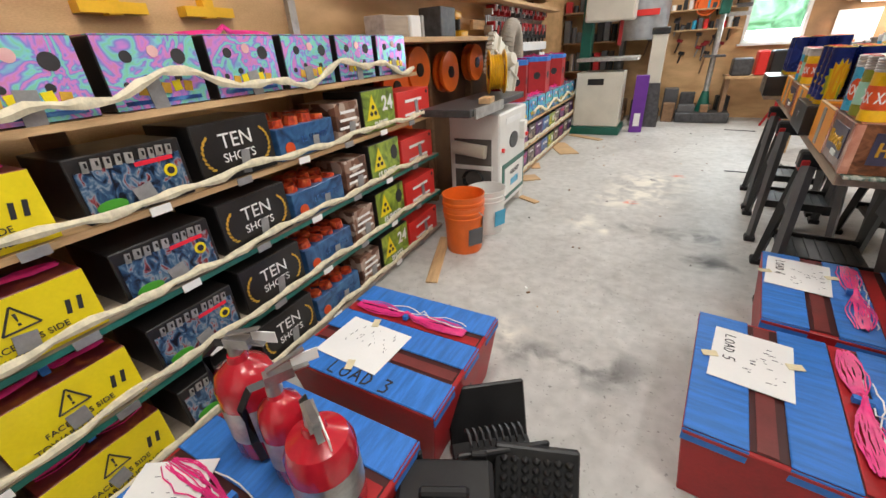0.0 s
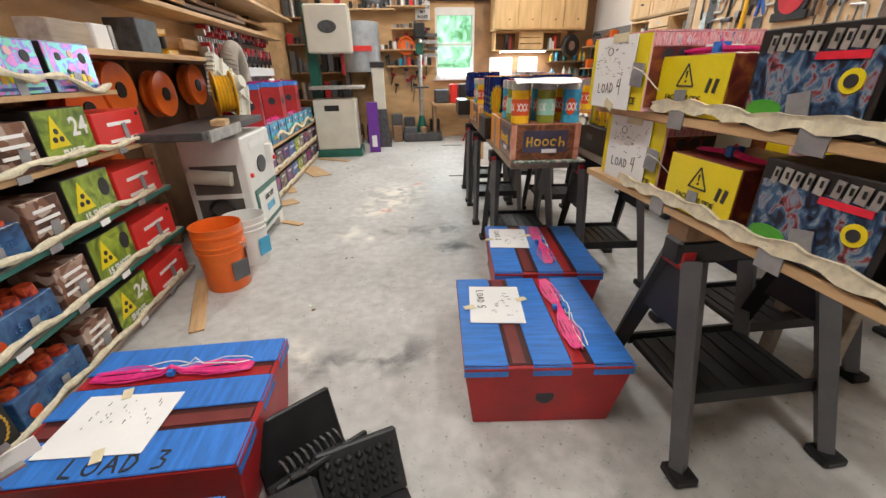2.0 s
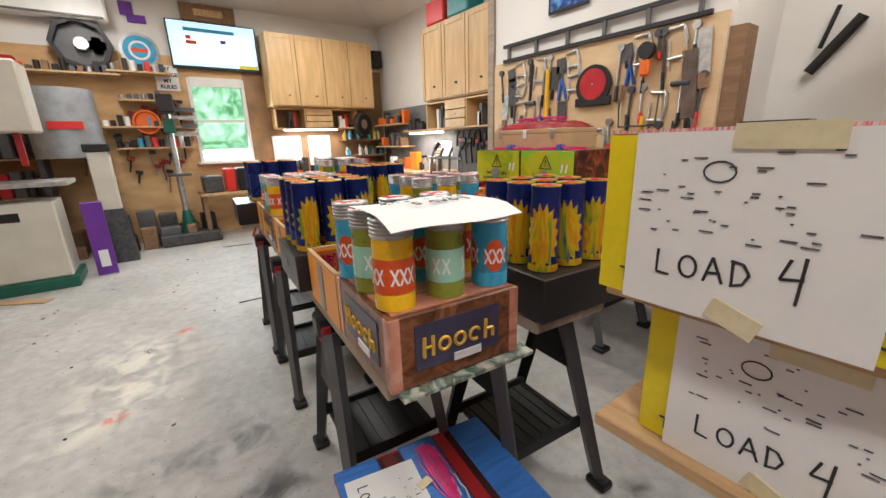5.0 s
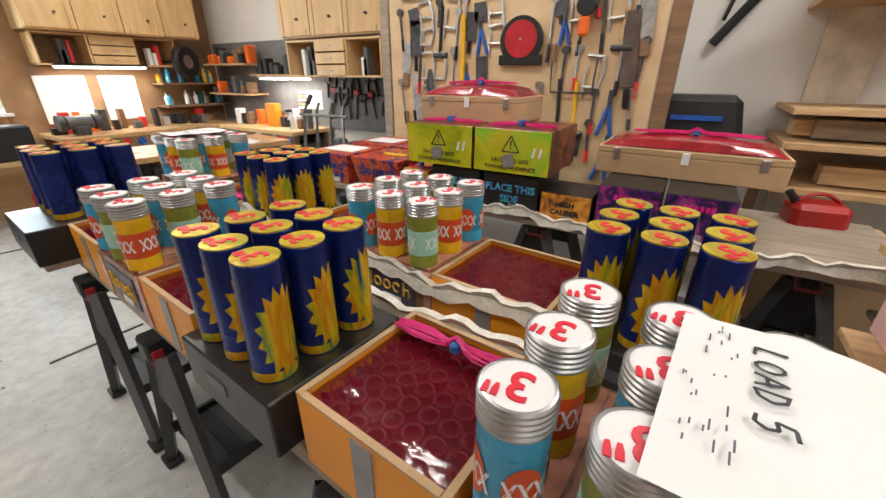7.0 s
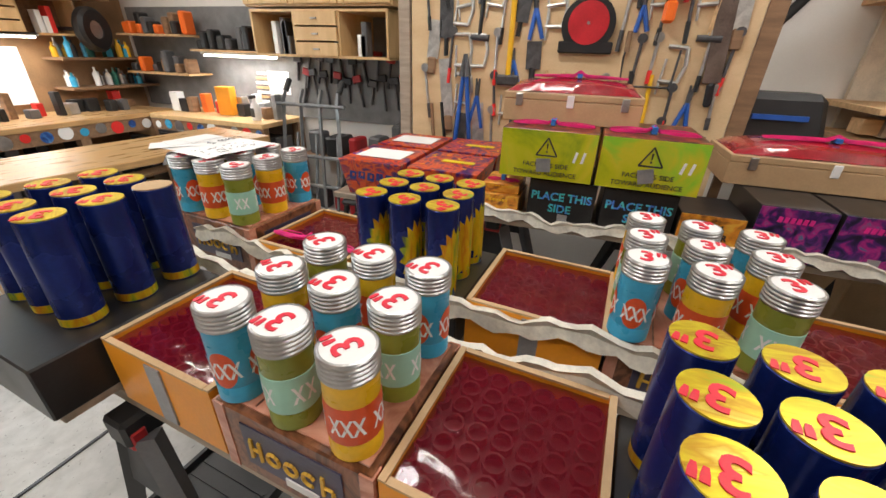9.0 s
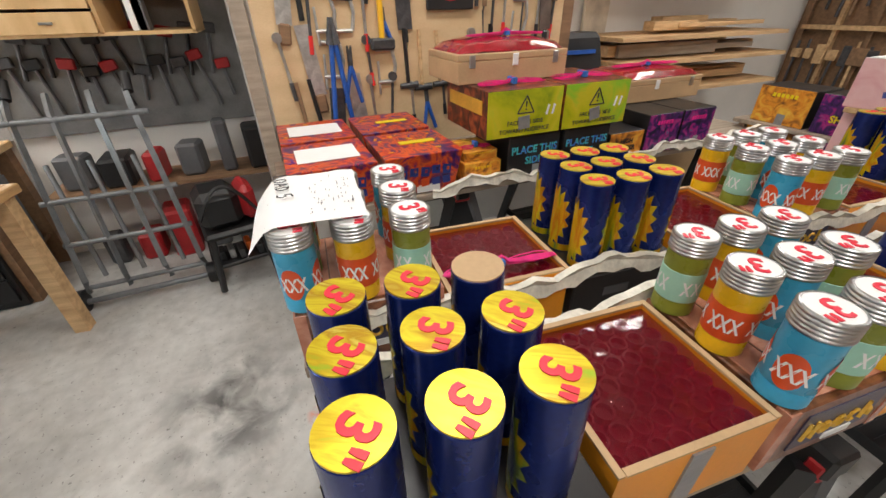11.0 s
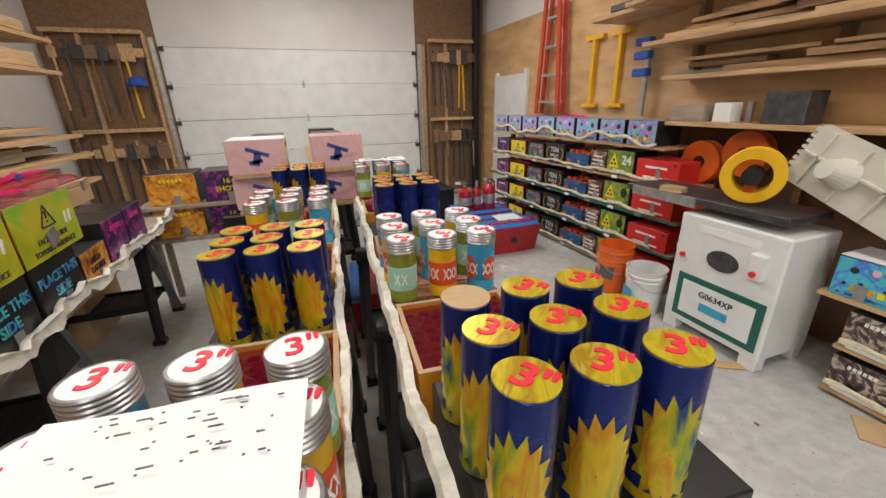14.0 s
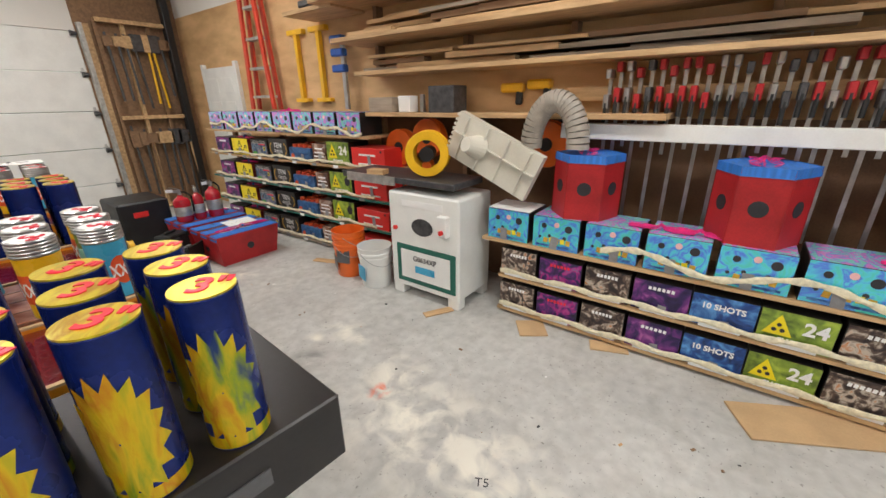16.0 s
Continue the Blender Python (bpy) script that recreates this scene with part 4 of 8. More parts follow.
def make_sun():
    r, h = 0.0475, 0.275
    bm = bmesh.new()
    lathe(bm, [(0, 0), (r, 0), (r, h - 0.004), (r - 0.003, h)])
    SUNMESH["tube"] = mesh_of(finish("sun_tube", bm, NAVY, smooth=True))
    bm = bmesh.new()
    cyl(bm, (0, 0, h - 0.002), (0, 0, h + 0.001), r - 0.001, seg=28)
    SUNMESH["top"] = mesh_of(finish("foil_top", bm, GOLDTOP))
    me = mesh_of(text('3"', 0.070, pose(0, 0, 0), REDINK, None, bold=0.0018))
    me.transform(pose(0.010, 0, h + 0.002))
    SUNMESH["mark"] = me
    bm = bmesh.new()
    for a0 in (0,):
        def pt(rad, th_, lift=0.0012):
            a, z = rad * 0.52 * math.cos(th_) / r, rad * math.sin(th_)
            return bm.verts.new(((r + lift) * math.cos(a0 + a), (r + lift) * math.sin(a0 + a), min(max(0.005, 0.115 + z), h - 0.01)))
        n_ = 32
        rings = []
        for q in range(6):
            ring = []
            for i in range(n_):
                tip = 0.112 if i % 2 else 0.084
                rad = (0.002, 0.02, 0.04, 0.058, 0.074, tip)[q]
                ring.append(pt(rad, 2 * math.pi * i / n_, 0.0015))
            rings.append(ring)
        for p, q in zip(rings, rings[1:]):
            for i in range(n_):
                j = (i + 1) % n_
                bm.faces.new((p[i], q[i], q[j], p[j]))
    SUNMESH["sunflower"] = mesh_of(finish("sunflower_print", bm, SUNFOIL))
    bm = bmesh.new()
    lathe(bm, [(r + 0.0008, 0.003), (r + 0.001, 0.02), (r + 0.0008, 0.026)])
    SUNMESH["foot"] = mesh_of(finish("foot_band", bm, SUNFOIL, smooth=True))
    bm = bmesh.new()
    cyl(bm, (0, 0, h - 0.002), (0, 0, h + 0.001), r - 0.001, seg=28)
    SUNMESH["plain"] = mesh_of(finish("card_top", bm, KRAFT))


make_sun()


def row_at(x_left, y0, slope_ref):
    return x_left + 0.085 * (y0 - slope_ref)


Z0 = 0.865


def place(x, y):
    """Row-aligned pose with the carton's aisle edge at x and its near edge at y."""
    return pose(x, y, Z0, 0, 0, ROW)


def jar_crate(m, styles="bygbygyby", sheet=False, rot=0.0):
    """A wood-print tray with nine canisters standing in it."""
    th = thing("jar_crate", "wood-print firework crate holding nine capped canisters", "firework crate", m, "jar crates")
    w, d, h = 0.365, 0.37, 0.185
    bpart("crate", (w / 2, d / 2, h / 2), (w, d, h), WOODPRINT, th, bevel=0.004)
    for bx in (0.012, w - 0.012):
        for by in (0.012, d - 0.012):
            bpart("corner_print", (bx, by, h / 2), (0.028, 0.028, h - 0.004), WOODTRAY, th)
    bpart("tray", (w / 2, d / 2, h + 0.002), (w - 0.03, d - 0.03, 0.004), WOODTRAY, th)
    for k in range(3):
        bpart("plank_line", (w / 2, d * (k + 1) / 4, h + 0.0045), (w - 0.04, 0.004, 0.002), WOODPRINT, th)
    for face in range(4):
        fm = (pose(w / 2, 0, 0), pose(w, d / 2, 0, 0, 0, 90), pose(w / 2, d, 0, 0, 0, 180), pose(0, d / 2, 0, 0, 0, -90))[face]
        sg = bpart("sign_board", (0, 0, 0), (w * 0.66, 0.004, h * 0.62), mat("sign_slate", (0.06, 0.055, 0.10), 0.35, var=0.2), th, "slate-blue printed sign")
        sg.matrix_basis = fm @ pose(0, -0.001, h * 0.53)
        bm = bmesh.new()
        x0, z0, s = -w * 0.24, h * 0.5, 0.03
        for k in range(5):
            cx = x0 + k * w * 0.12
            if k in (1, 2, 3):
                n_ = 12
                for i in range(n_ if k != 3 else 9):
                    a, b_ = 2 * math.pi * (i + 1) / n_, 2 * math.pi * (i + 2) / n_
                    cyl(bm, (cx + 0.015 * math.cos(a), -0.004, z0 + 0.016 * math.sin(a)), (cx + 0.015 * math.cos(b_), -0.004, z0 + 0.016 * math.sin(b_)), 0.0045, seg=5)
            else:
                cyl(bm, (cx - 0.012, -0.004, z0 - s * 0.7), (cx - 0.010, -0.004, z0 + s), 0.005, seg=5)
                cyl(bm, (cx + 0.012, -0.004, z0 - s * 0.7), (cx + 0.012, -0.004, z0 + (s if k == 0 else 0)), 0.005, seg=5)
                cyl(bm, (cx - 0.012, -0.004, z0 + 0.003), (cx + 0.012, -0.004, z0 + 0.003), 0.004, seg=5)
        o_ = part("title_shape", bm, GOLD, th)
        o_.matrix_basis = fm @ pose(0, 0, 0)
        o_ = bpart("white_label", (0, 0, 0), (w * 0.22, 0.003, h * 0.11), PAPER, th)
        o_.matrix_basis = fm @ pose(w * 0.06, -0.005, h * 0.26)
    for i in range(3):
        for j in range(3):
            can(th, 0.05 + i * 0.137, 0.065 + j * 0.137, h + 0.005, styles[i * 3 + j], RNG.choice((0, 45, 20, 70)), rot + RNG.uniform(-14, 14))
    if sheet:
        bm = bmesh.new()
        n_ = 12
        x0, x1, y0, y1 = (0.025, 0.325, 0.165, 0.43) if sheet == 1 else (0.0, 0.33, -0.05, 0.20)
        def lift(u, v):
            edge = max(0, v - 0.78) ** 1.3 * 0.42 if sheet == 1 else max(0, 0.42 - v) ** 2 * 0.12
            return h + 0.2245 + 0.003 * math.sin(u * 7 + v * 3) - edge
        g = [[bm.verts.new((x0 + (x1 - x0) * i / n_, y0 + (y1 - y0) * j / n_, lift(i / n_, j / n_))) for j in range(n_ + 1)] for i in range(n_ + 1)]
        for i in range(n_):
            for j in range(n_):
                bm.faces.new((g[i][j], g[i + 1][j], g[i + 1][j + 1], g[i][j + 1]))
        part("sheet", bm, PAPER, th, "white paper load sheet", smooth=True)
        zt = h + 0.2295
        if sheet == 1:
            handwrite("LOAD 5", 0.034, pose(0.235, 0.35, zt + 0.003, 0, 0, 186), th)
            marks(th, 0.05, 0.18, 0.24, 0.11, zt + 0.002, 46)
        else:
            handwrite("LOAD 5", 0.034, pose(0.19, 0.10, zt, 0, 0, 180), th)
            marks(th, 0.06, 0.13, 0.25, 0.06, zt, 26)
    return th


def marks(th, x, y, w, d, z, n, upright=None):
    """Short pen strokes of a wiring sketch on a sheet."""
    bm = bmesh.new()
    for i in range(n):
        px, py = x + RNG.random() * w, y + RNG.random() * d
        s = (RNG.choice((0.003, 0.008, 0.016)), 0.0018)
        if upright is None:
            box(bm, (px, py, z), (s[0], s[1], 0.0012))
        else:
            box(bm, (px, upright, py), (s[0], 0.0012, s[1]))
    part("pen_marks", bm, mat("pen", (0.10, 0.09, 0.12), 0.5, bump=0), th)


def orange_box(m, fuse=0.0, d=0.37):
    """An opened orange carton packed with wine-red tubes under cellophane."""
    th = thing("orange_tube_box", "open orange carton of wine-red tubes under cellophane", "firework box", m, "orange boxes")
    w, h = 0.355, 0.185
    for c, s in (((w / 2, 0.005, h / 2), (w, 0.01, h)), ((w / 2, d - 0.005, h / 2), (w, 0.01, h)), ((0.005, d / 2, h / 2), (0.01, d - 0.02, h)), ((w - 0.005, d / 2, h / 2), (0.01, d - 0.02, h))):
        bpart("carton_side", c, s, ORANGE, th)
    for c, s in (((w / 2, 0.006, h + 0.002), (w, 0.014, 0.006)), ((w / 2, d - 0.006, h + 0.002), (w, 0.014, 0.006)), ((0.006, d / 2, h + 0.002), (0.014, d - 0.03, 0.006)), ((w - 0.006, d / 2, h + 0.002), (0.014, d - 0.03, 0.006))):
        bpart("torn_edge", c, s, KRAFT, th)
    bpart("filler", (w / 2, d / 2, h * 0.38), (w - 0.022, d - 0.022, h * 0.74), WINE, th)
    bm = bmesh.new()
    for i in range(7):
        for j in range(7):
            cx, cy = 0.035 + i * 0.0475, 0.038 + j * 0.049
            for q in range(10):
                a, b_ = q * 0.6283, (q + 1) * 0.6283
                v = [bm.verts.new((cx + rr_ * math.cos(t_), cy + rr_ * math.sin(t_), h * zz)) for rr_, t_, zz in ((0.022, a, 0.86), (0.022, b_, 0.86), (0.022, b_, 0.74), (0.022, a, 0.74))]
                bm.faces.new(v)
                v = [bm.verts.new((cx + rr_ * math.cos(t_), cy + rr_ * math.sin(t_), h * 0.86)) for rr_, t_ in ((0.022, a), (0.022, b_), (0.017, b_), (0.017, a))]
                bm.faces.new(v)
    tagged(part("tube_mouths", bm, WINE, th, "rows of wine-red tube mouths"), kind="stuff")
    bm = bmesh.new()
    n_ = 14
    g = [[bm.verts.new((0.012 + (w - 0.024) * i / n_, 0.012 + (d - 0.024) * j / n_, h - 0.012 + RNG.uniform(-.0012, .0012) - 0.006 * math.sin(math.pi * i / n_) * math.sin(math.pi * j / n_))) for j in range(n_ + 1)] for i in range(n_ + 1)]
    for i in range(n_):
        for j in range(n_):
            bm.faces.new((g[i][j], g[i + 1][j], g[i + 1][j + 1], g[i][j + 1]))
    part("cellophane", bm, CELLO, th, "wrinkled red cellophane", smooth=True)
    for fm in (pose(0, d / 2, 0, 0, 0, -90), pose(w, d / 2, 0, 0, 0, 90)):
        o_ = bpart("duct_tape", (0, -0.002, h * 0.5), (0.05, 0.004, h * 0.9), DUCT, th)
        o_.matrix_basis = fm
    if fuse:
        wires("lead_wire", fuse_bundle(RNG, (w * fuse, d * 0.5, h + 0.002), 0.36, "y", 0.03, 22), 0.0022, PINK, th)
        bpart("tie", (w * fuse, d * 0.5, h + 0.018), (0.035, 0.02, 0.026), BLUETAPE, th, bevel=0.005)
    return th


def sun_cake(m, wide=0.39, plain=None, deep=0.39, pitch=0.116, face=235, lid=-75, twin=False, off=(0, 0)):
    """A black base with nine tall sunflower-print tubes."""
    th = thing("sunflower_tube_cake", "nine navy foil tubes with sunflower prints on a black base", "firework cake", m, "sunflower cakes")
    w, d, h = wide, deep, 0.15
    bpart("base", (w / 2, d / 2, h / 2), (w, d, h), DARK, th, bevel=0.004)
    o_ = bpart("barcode_label", (0, 0, 0), (0.09, 0.004, 0.03), GREYP, th)
    o_.matrix_basis = pose(-0.001, d * 0.6, h * 0.55, 0, 0, -90)
    o_ = bpart("barcode_label", (0, 0, 0), (0.16, 0.004, 0.035), GREYP, th)
    o_.matrix_basis = pose(w * 0.5, d + 0.001, h * 0.5, 0, 0, 180)
    for i in range(3):
        for j in range(3):
            x, y = w - 0.2 + off[0] + (i - 1) * pitch, 0.2 + off[1] + (j - 1) * pitch
            root = new("sun_tube", SUNMESH["tube"])
            root.parent = th
            root.matrix_basis = pose(x, y, h + 0.001, RNG.uniform(-1, 1), RNG.uniform(-1, 1), face + RNG.uniform(-9, 9))
            for nm, on in (("top", "foil_top"), ("mark", "top_lettering"), ("sunflower", "sunflower_print"), ("foot", "foot_band")):
                if plain == (i, j) and nm in ("top", "mark"):
                    if nm == "top":
                        o_ = new("card_top", SUNMESH["plain"])
                        o_.parent = root
                    continue
                o_ = new(on, SUNMESH[nm])
                o_.parent = root
                if nm == "mark":
                    o_.matrix_basis = pose(0, 0, 0, 0, 0, lid - face + RNG.uniform(-8, 8))
                if nm == "sunflower" and twin:
                    o_ = new(on, SUNMESH[nm])
                    o_.parent = root
                    o_.matrix_basis = pose(0, 0, 0, 0, 0, 180)
    return th


def r1(y):
    return 0.632 + 0.085 * (y - 2.0)


def r2(y):
    return 1.240 + 0.085 * (y - 2.76)


def packer(x, y, w, d, t, material, label):
    """A board slipped under a carton; gives the height that it adds."""
    bm = bmesh.new()
    box(bm, (w / 2, d / 2, t / 2), (w, d, t))
    o_ = finish("packing_board", bm, material, 0.002)
    o_.matrix_basis = pose(x, y, Z0 - 0.001, 0, 0, ROW)
    tagged(o_, label, "board", "packing boards")
    return pose(0, 0, t)


CHIPPED = art("chipped_paint", [(0.55, 0.53, 0.46), (0.45, 0.45, 0.38), (0.05, 0.12, 0.10), (0.30, 0.22, 0.14)], 16, 0.6)
up = packer(0.640, 1.955, 0.39, 0.42, 0.012, CHIPPED, "board with chipped green and white paint under a crate")
jar_crate(up @ place(0.628, 1.985), "ygbgbybyg", sheet=2, rot=100)
orange_box(place(r1(2.39), 2.39), fuse=0.80, d=0.36)
sun_cake(place(0.662, 2.802), deep=0.385, face=285, lid=80)
orange_box(place(r1(3.185) - 0.002, 3.192), d=0.34)
jar_crate(place(r1(3.54) - 0.005, 3.54), "ygbgbybyg", rot=75)
orange_box(place(r1(3.93), 3.93), d=0.36)
up = packer(0.72, 4.34, 0.40, 0.36, 0.030, LUMBER_GREY, "thin grey board under the tube cake")
sun_cake(up @ place(0.702, 4.325), 0.458, plain=(2, 0), deep=0.42, pitch=0.126, face=55, lid=138, off=(0.028, 0.034))
sun_cake(place(r2(2.02), 2.015), face=222, lid=165, twin=True)
orange_box(place(r2(2.42), 2.42), d=0.375)
jar_crate(place(r2(2.8), 2.80), "gybybgbgy", rot=-80)
orange_box(place(r2(3.18), 3.18))
sun_cake(place(r2(3.58) - 0.015, 3.575), face=78, lid=165, twin=True)
orange_box(place(r2(3.975), 3.98), fuse=0.22, d=0.37)
up = packer(1.385, 4.37, 0.36, 0.38, 0.04, LUMBER_GREY, "grey offcut under the end crate")
jar_crate(up @ place(1.37, 4.369), "gybybgbgy", sheet=1, rot=180)


def sawhorse(m, label="black folding plastic sawhorse with grey legs"):
    """Folding sawhorse, its beam along local x, 0.81 m high."""
    th = thing("sawhorse", label, "sawhorse", m, "sawhorses")
    bpart("beam", (0, 0, 0.765), (0.62, 0.09, 0.09), BLACK, th, bevel=0.012)
    bpart("red_pad", (-0.27, 0, 0.74), (0.06, 0.1, 0.07), RED, th, "red grip block", bevel=0.01)
    for sx in (-1, 1):
        for sy in (-1, 1):
            bm = bmesh.new()
            a, b_ = Vector((sx * 0.25, sy * 0.05, 0.74)), Vector((sx * 0.29, sy * 0.27, 0.03))
            cyl(bm, a, b_, 0.045, 0.033, 4)
            leg = part("leg", bm, GREYP if sy < 0 else BLACK, th)
            bpart("foot", (sx * 0.29, sy * 0.28, 0.018), (0.09, 0.09, 0.036), BLACK, leg, "black rubber foot", bevel=0.008)
        bm = bmesh.new()
        box(bm, (sx * 0.26, 0, 0.6), (0.05, 0.2, 0.22), 0, 0.5)
        part("gusset", bm, BLACK, th)
    bpart("shelf_tray", (0, 0, 0.25), (0.5, 0.32, 0.03), BLACK, th, "black ribbed tray", bevel=0.006)
    for k in range(7):
        bpart("tray_rib", (-0.21 + k * 0.07, 0, 0.268), (0.012, 0.3, 0.006), BLACK, th)
    for s in (-1, 1):
        bpart("tray_rim", (0, s * 0.175, 0.26), (0.52, 0.015, 0.05), BLACK, th)
    return th


for x, y in ((0.90, 2.67), (0.955, 3.6), (1.01, 4.3), (1.385, 2.3), (1.48, 3.4), (1.56, 4.35)):
    sawhorse(pose(x, y, 0, 0, 0, ROW) @ Matrix.Diagonal((0.74, 1, 1, 1)))
for k, (x, y) in enumerate(((r1(3.36), 3.36), (r2(3.36), 3.36))):
    bm = bmesh.new()
    box(bm, (0, 0, 0), (0.34, 2.66, 0.05))
    o_ = finish("support_plank", bm, LUMBER_GREY, 0.004)
    o_.matrix_basis = pose(x + 0.18, y, 0.838, 0, 0, ROW)
    tagged(o_, "long grey weathered plank on the sawhorses", "plank", "support planks")
for rr_, side in ((r1, 0.375), (r2, -0.012)):
    pts = []
    for i in range(70):
        y = 2.3 + i * 2.35 / 69
        pts.append((rr_(y) + side + 0.006 * math.sin(i * 0.45) + RNG.uniform(-.003, .003), y, Z0 + 0.165 + 0.014 * math.sin(i * 0.31) + 0.008 * math.sin(i * 0.7 + 1) + RNG.uniform(-.004, .004)))
    ribbon("white_fuse_line", pts, 0.05, FUSEW, "crumpled white fuse sleeve along the cake row", thick=0.012)

# ---- two-tier racks of warning cartons ----


def rack(x, y0, y1, lead):
    """Two planks on sawhorses with cartons facing the aisle (-x)."""
    th = thing("plank_rack", "two-tier rack of rough planks on sawhorses", "rack", pose(0, 0, 0), "plank racks")
    for z in (0.885, 1.17):
        bpart("plank", (x + 0.18, (y0 + y1) / 2, z), (0.38, y1 - y0, 0.028), LUMBER, th, bevel=0.003)
    for y in (y0 + 0.2, y1 - 0.66):
        bpart("bearer", (x + 0.2, y, 0.84), (0.4, 0.09, 0.062), LUMBER_DARK, th)
    for y in (y0 + 0.05, (y0 + y1) / 2, y1 - 0.25):
        bpart("spacer", (x + 0.32, y, 1.03), (0.04, 0.05, 0.26), LUMBER_DARK, th)
    for z in (0.90, 1.185):
        y = y1 - (0.21 if z > 1 else 0.27)
        if lead:
            b_ = caution_cake(pose(x - (0.05 if z > 1 else -0.025), y, z, 0, 0, -90), 0.40, 0.25, 0.40, YELLOW, ART_PINKB, False, label="yellow and pink firework carton carrying a paper load sheet")
            s = strip(b_, -0.01, 0.125, 0.28, 0.25, PAPER, "sheet", y=-0.011, label="white paper load sheet")
            handwrite("LOAD 4", 0.036, on_front(-0.01, 0.074, -0.0135, 3), b_, 0.06)
            marks(b_, -0.13, 0.11, 0.25, 0.12, 0, 44, upright=-0.0135)
            bm = bmesh.new()
            for q in range(14):
                a, c = q * 2 * math.pi / 14, (q + 1) * 2 * math.pi / 14
                cyl(bm, (-0.04 + 0.018 * math.cos(a), -0.0135, 0.2 + 0.013 * math.sin(a)), (-0.04 + 0.018 * math.cos(c), -0.0135, 0.2 + 0.013 * math.sin(c)), 0.0011, seg=4)
            part("pen_ring", bm, INK, b_)
            bpart("side_print", (0.2015, 0.2, 0.11), (0.003, 0.39, 0.19), MAROON, b_, "dark maroon printed side")
            bpart("striped_band", (0.2015, 0.2, 0.227), (0.003, 0.39, 0.038), STRIPES, b_, "pink and white striped band")
            for q in range(3):
                o_ = disc(b_, 0, 0, 0.02, INK, "badge_print", y=0)
                o_.matrix_basis = pose(0.204, 0.06 + q * 0.05, 0.18, 0, 0, 90)
            bpart("side_label", (0.204, 0.26, 0.185), (0.003, 0.14, 0.05), PAPER, b_, "pale printed panel")
            strip(b_, 0.165, 0.12, 0.07, 0.075, DUCT, "duct_tape", y=-0.015, rz=4)
            wires("white_lead", [[(0.13, -0.02, 0.12), (0.17, -0.035, 0.145), (0.205, -0.02, 0.13), (0.215, 0.03, 0.08), (0.21, 0.08, 0.05)]], 0.0022, WIREW, b_)
            strip(b_, 0.02, 0.243, 0.10, 0.03, MASK, "masking_tape", y=-0.014)
            strip(b_, 0.0, 0.012, 0.06, 0.03, MASK, "masking_tape", y=-0.014, rz=20)
        else:
            b_ = plain_cake(pose(x - 0.03, y, z, 0, 0, -90), 0.40, 0.25, 0.42, YELLOW, ART_PINKB, "pale pink firework carton with a blue plane print", col=INK)
        # printed end that faces down the row
        for k, (sx, sz, cx, cz, rz) in enumerate(((0.17, 0.03, 0.0, 0.16, 20), (0.05, 0.10, 0.01, 0.11, 15), (0.10, 0.03, 0.02, 0.09, -10))):
            o_ = strip(b_, 0, 0, sx, sz, mat("plane_blue", (0.06, 0.08, 0.30), 0.4, bump=0), "plane_print", rz=rz)
            o_.matrix_basis = pose(-0.203, 0.2 + cx, cz, 0, 0, -90)
        bpart("top_sheet", (0, 0.2, 0.252), (0.402, 0.402, 0.005), STRIPES if lead else PAPER, b_)
        y -= 0.335 if z > 1 else 0.43
        kinds = ["yel", "drift", "ten", "yel", "drift"]
        for k in kinds:
            if y < y0 + 0.15:
                break
            m = pose(x, y, z, 0, 0, -90)
            if k == "yel":
                caution_cake(m, 0.335 if z > 1 else 0.285, 0.175, 0.3)
            elif k == "drift":
                street_cake(m, 0.3, 0.22, 0.3)
            else:
                ten_cake(m, 0.34, 0.22, 0.3)
            y -= 0.385 if k == "yel" and z > 1 else 0.345
        pts = [(x - 0.012, y0 + i * (y1 - 0.3 - y0) / 50, z + 0.025 + 0.005 * math.sin(i * 0.5) + RNG.uniform(-.004, .004)) for i in range(51)]
        ribbon("fuse_line", pts, 0.034, FUSE, "cream paper fuse along the rack edge")
        for k in range(4):
            yy = y1 - 0.55 - k * 0.45
            bpart("duct_tape", (x - 0.013, yy, z - 0.01), (0.004, 0.07, 0.06), DUCT, th, "silver duct tape")
    return th


rack(0.92, -0.5, 1.66, True)
rack(1.50, -0.3, 1.68, False)
sawhorse(pose(1.22, 1.0, 0, 0, 0, 0))
sawhorse(pose(1.22, -0.3, 0, 0, 0, 0))
sawhorse(pose(1.75, 1.35, 0, 0, 0, 0))

# ---- side table below the tool board ----
th = thing("plank_table", "rough plank table on sawhorses below the tool board", "table", pose(0, 0, 0))
for k in range(4):
    bpart("plank", (2.52 + k * 0.225, 3.0, 0.845), (0.22, 3.5, 0.035), LUMBER_GREY, th, bevel=0.003)
for y in (3.75, 2.9, 1.6):
    sawhorse(pose(2.85, y, 0, 0, 0, 0))


def face_w(y, z, x=2.41):
    return pose(x, y, z, 0, 0, -90)


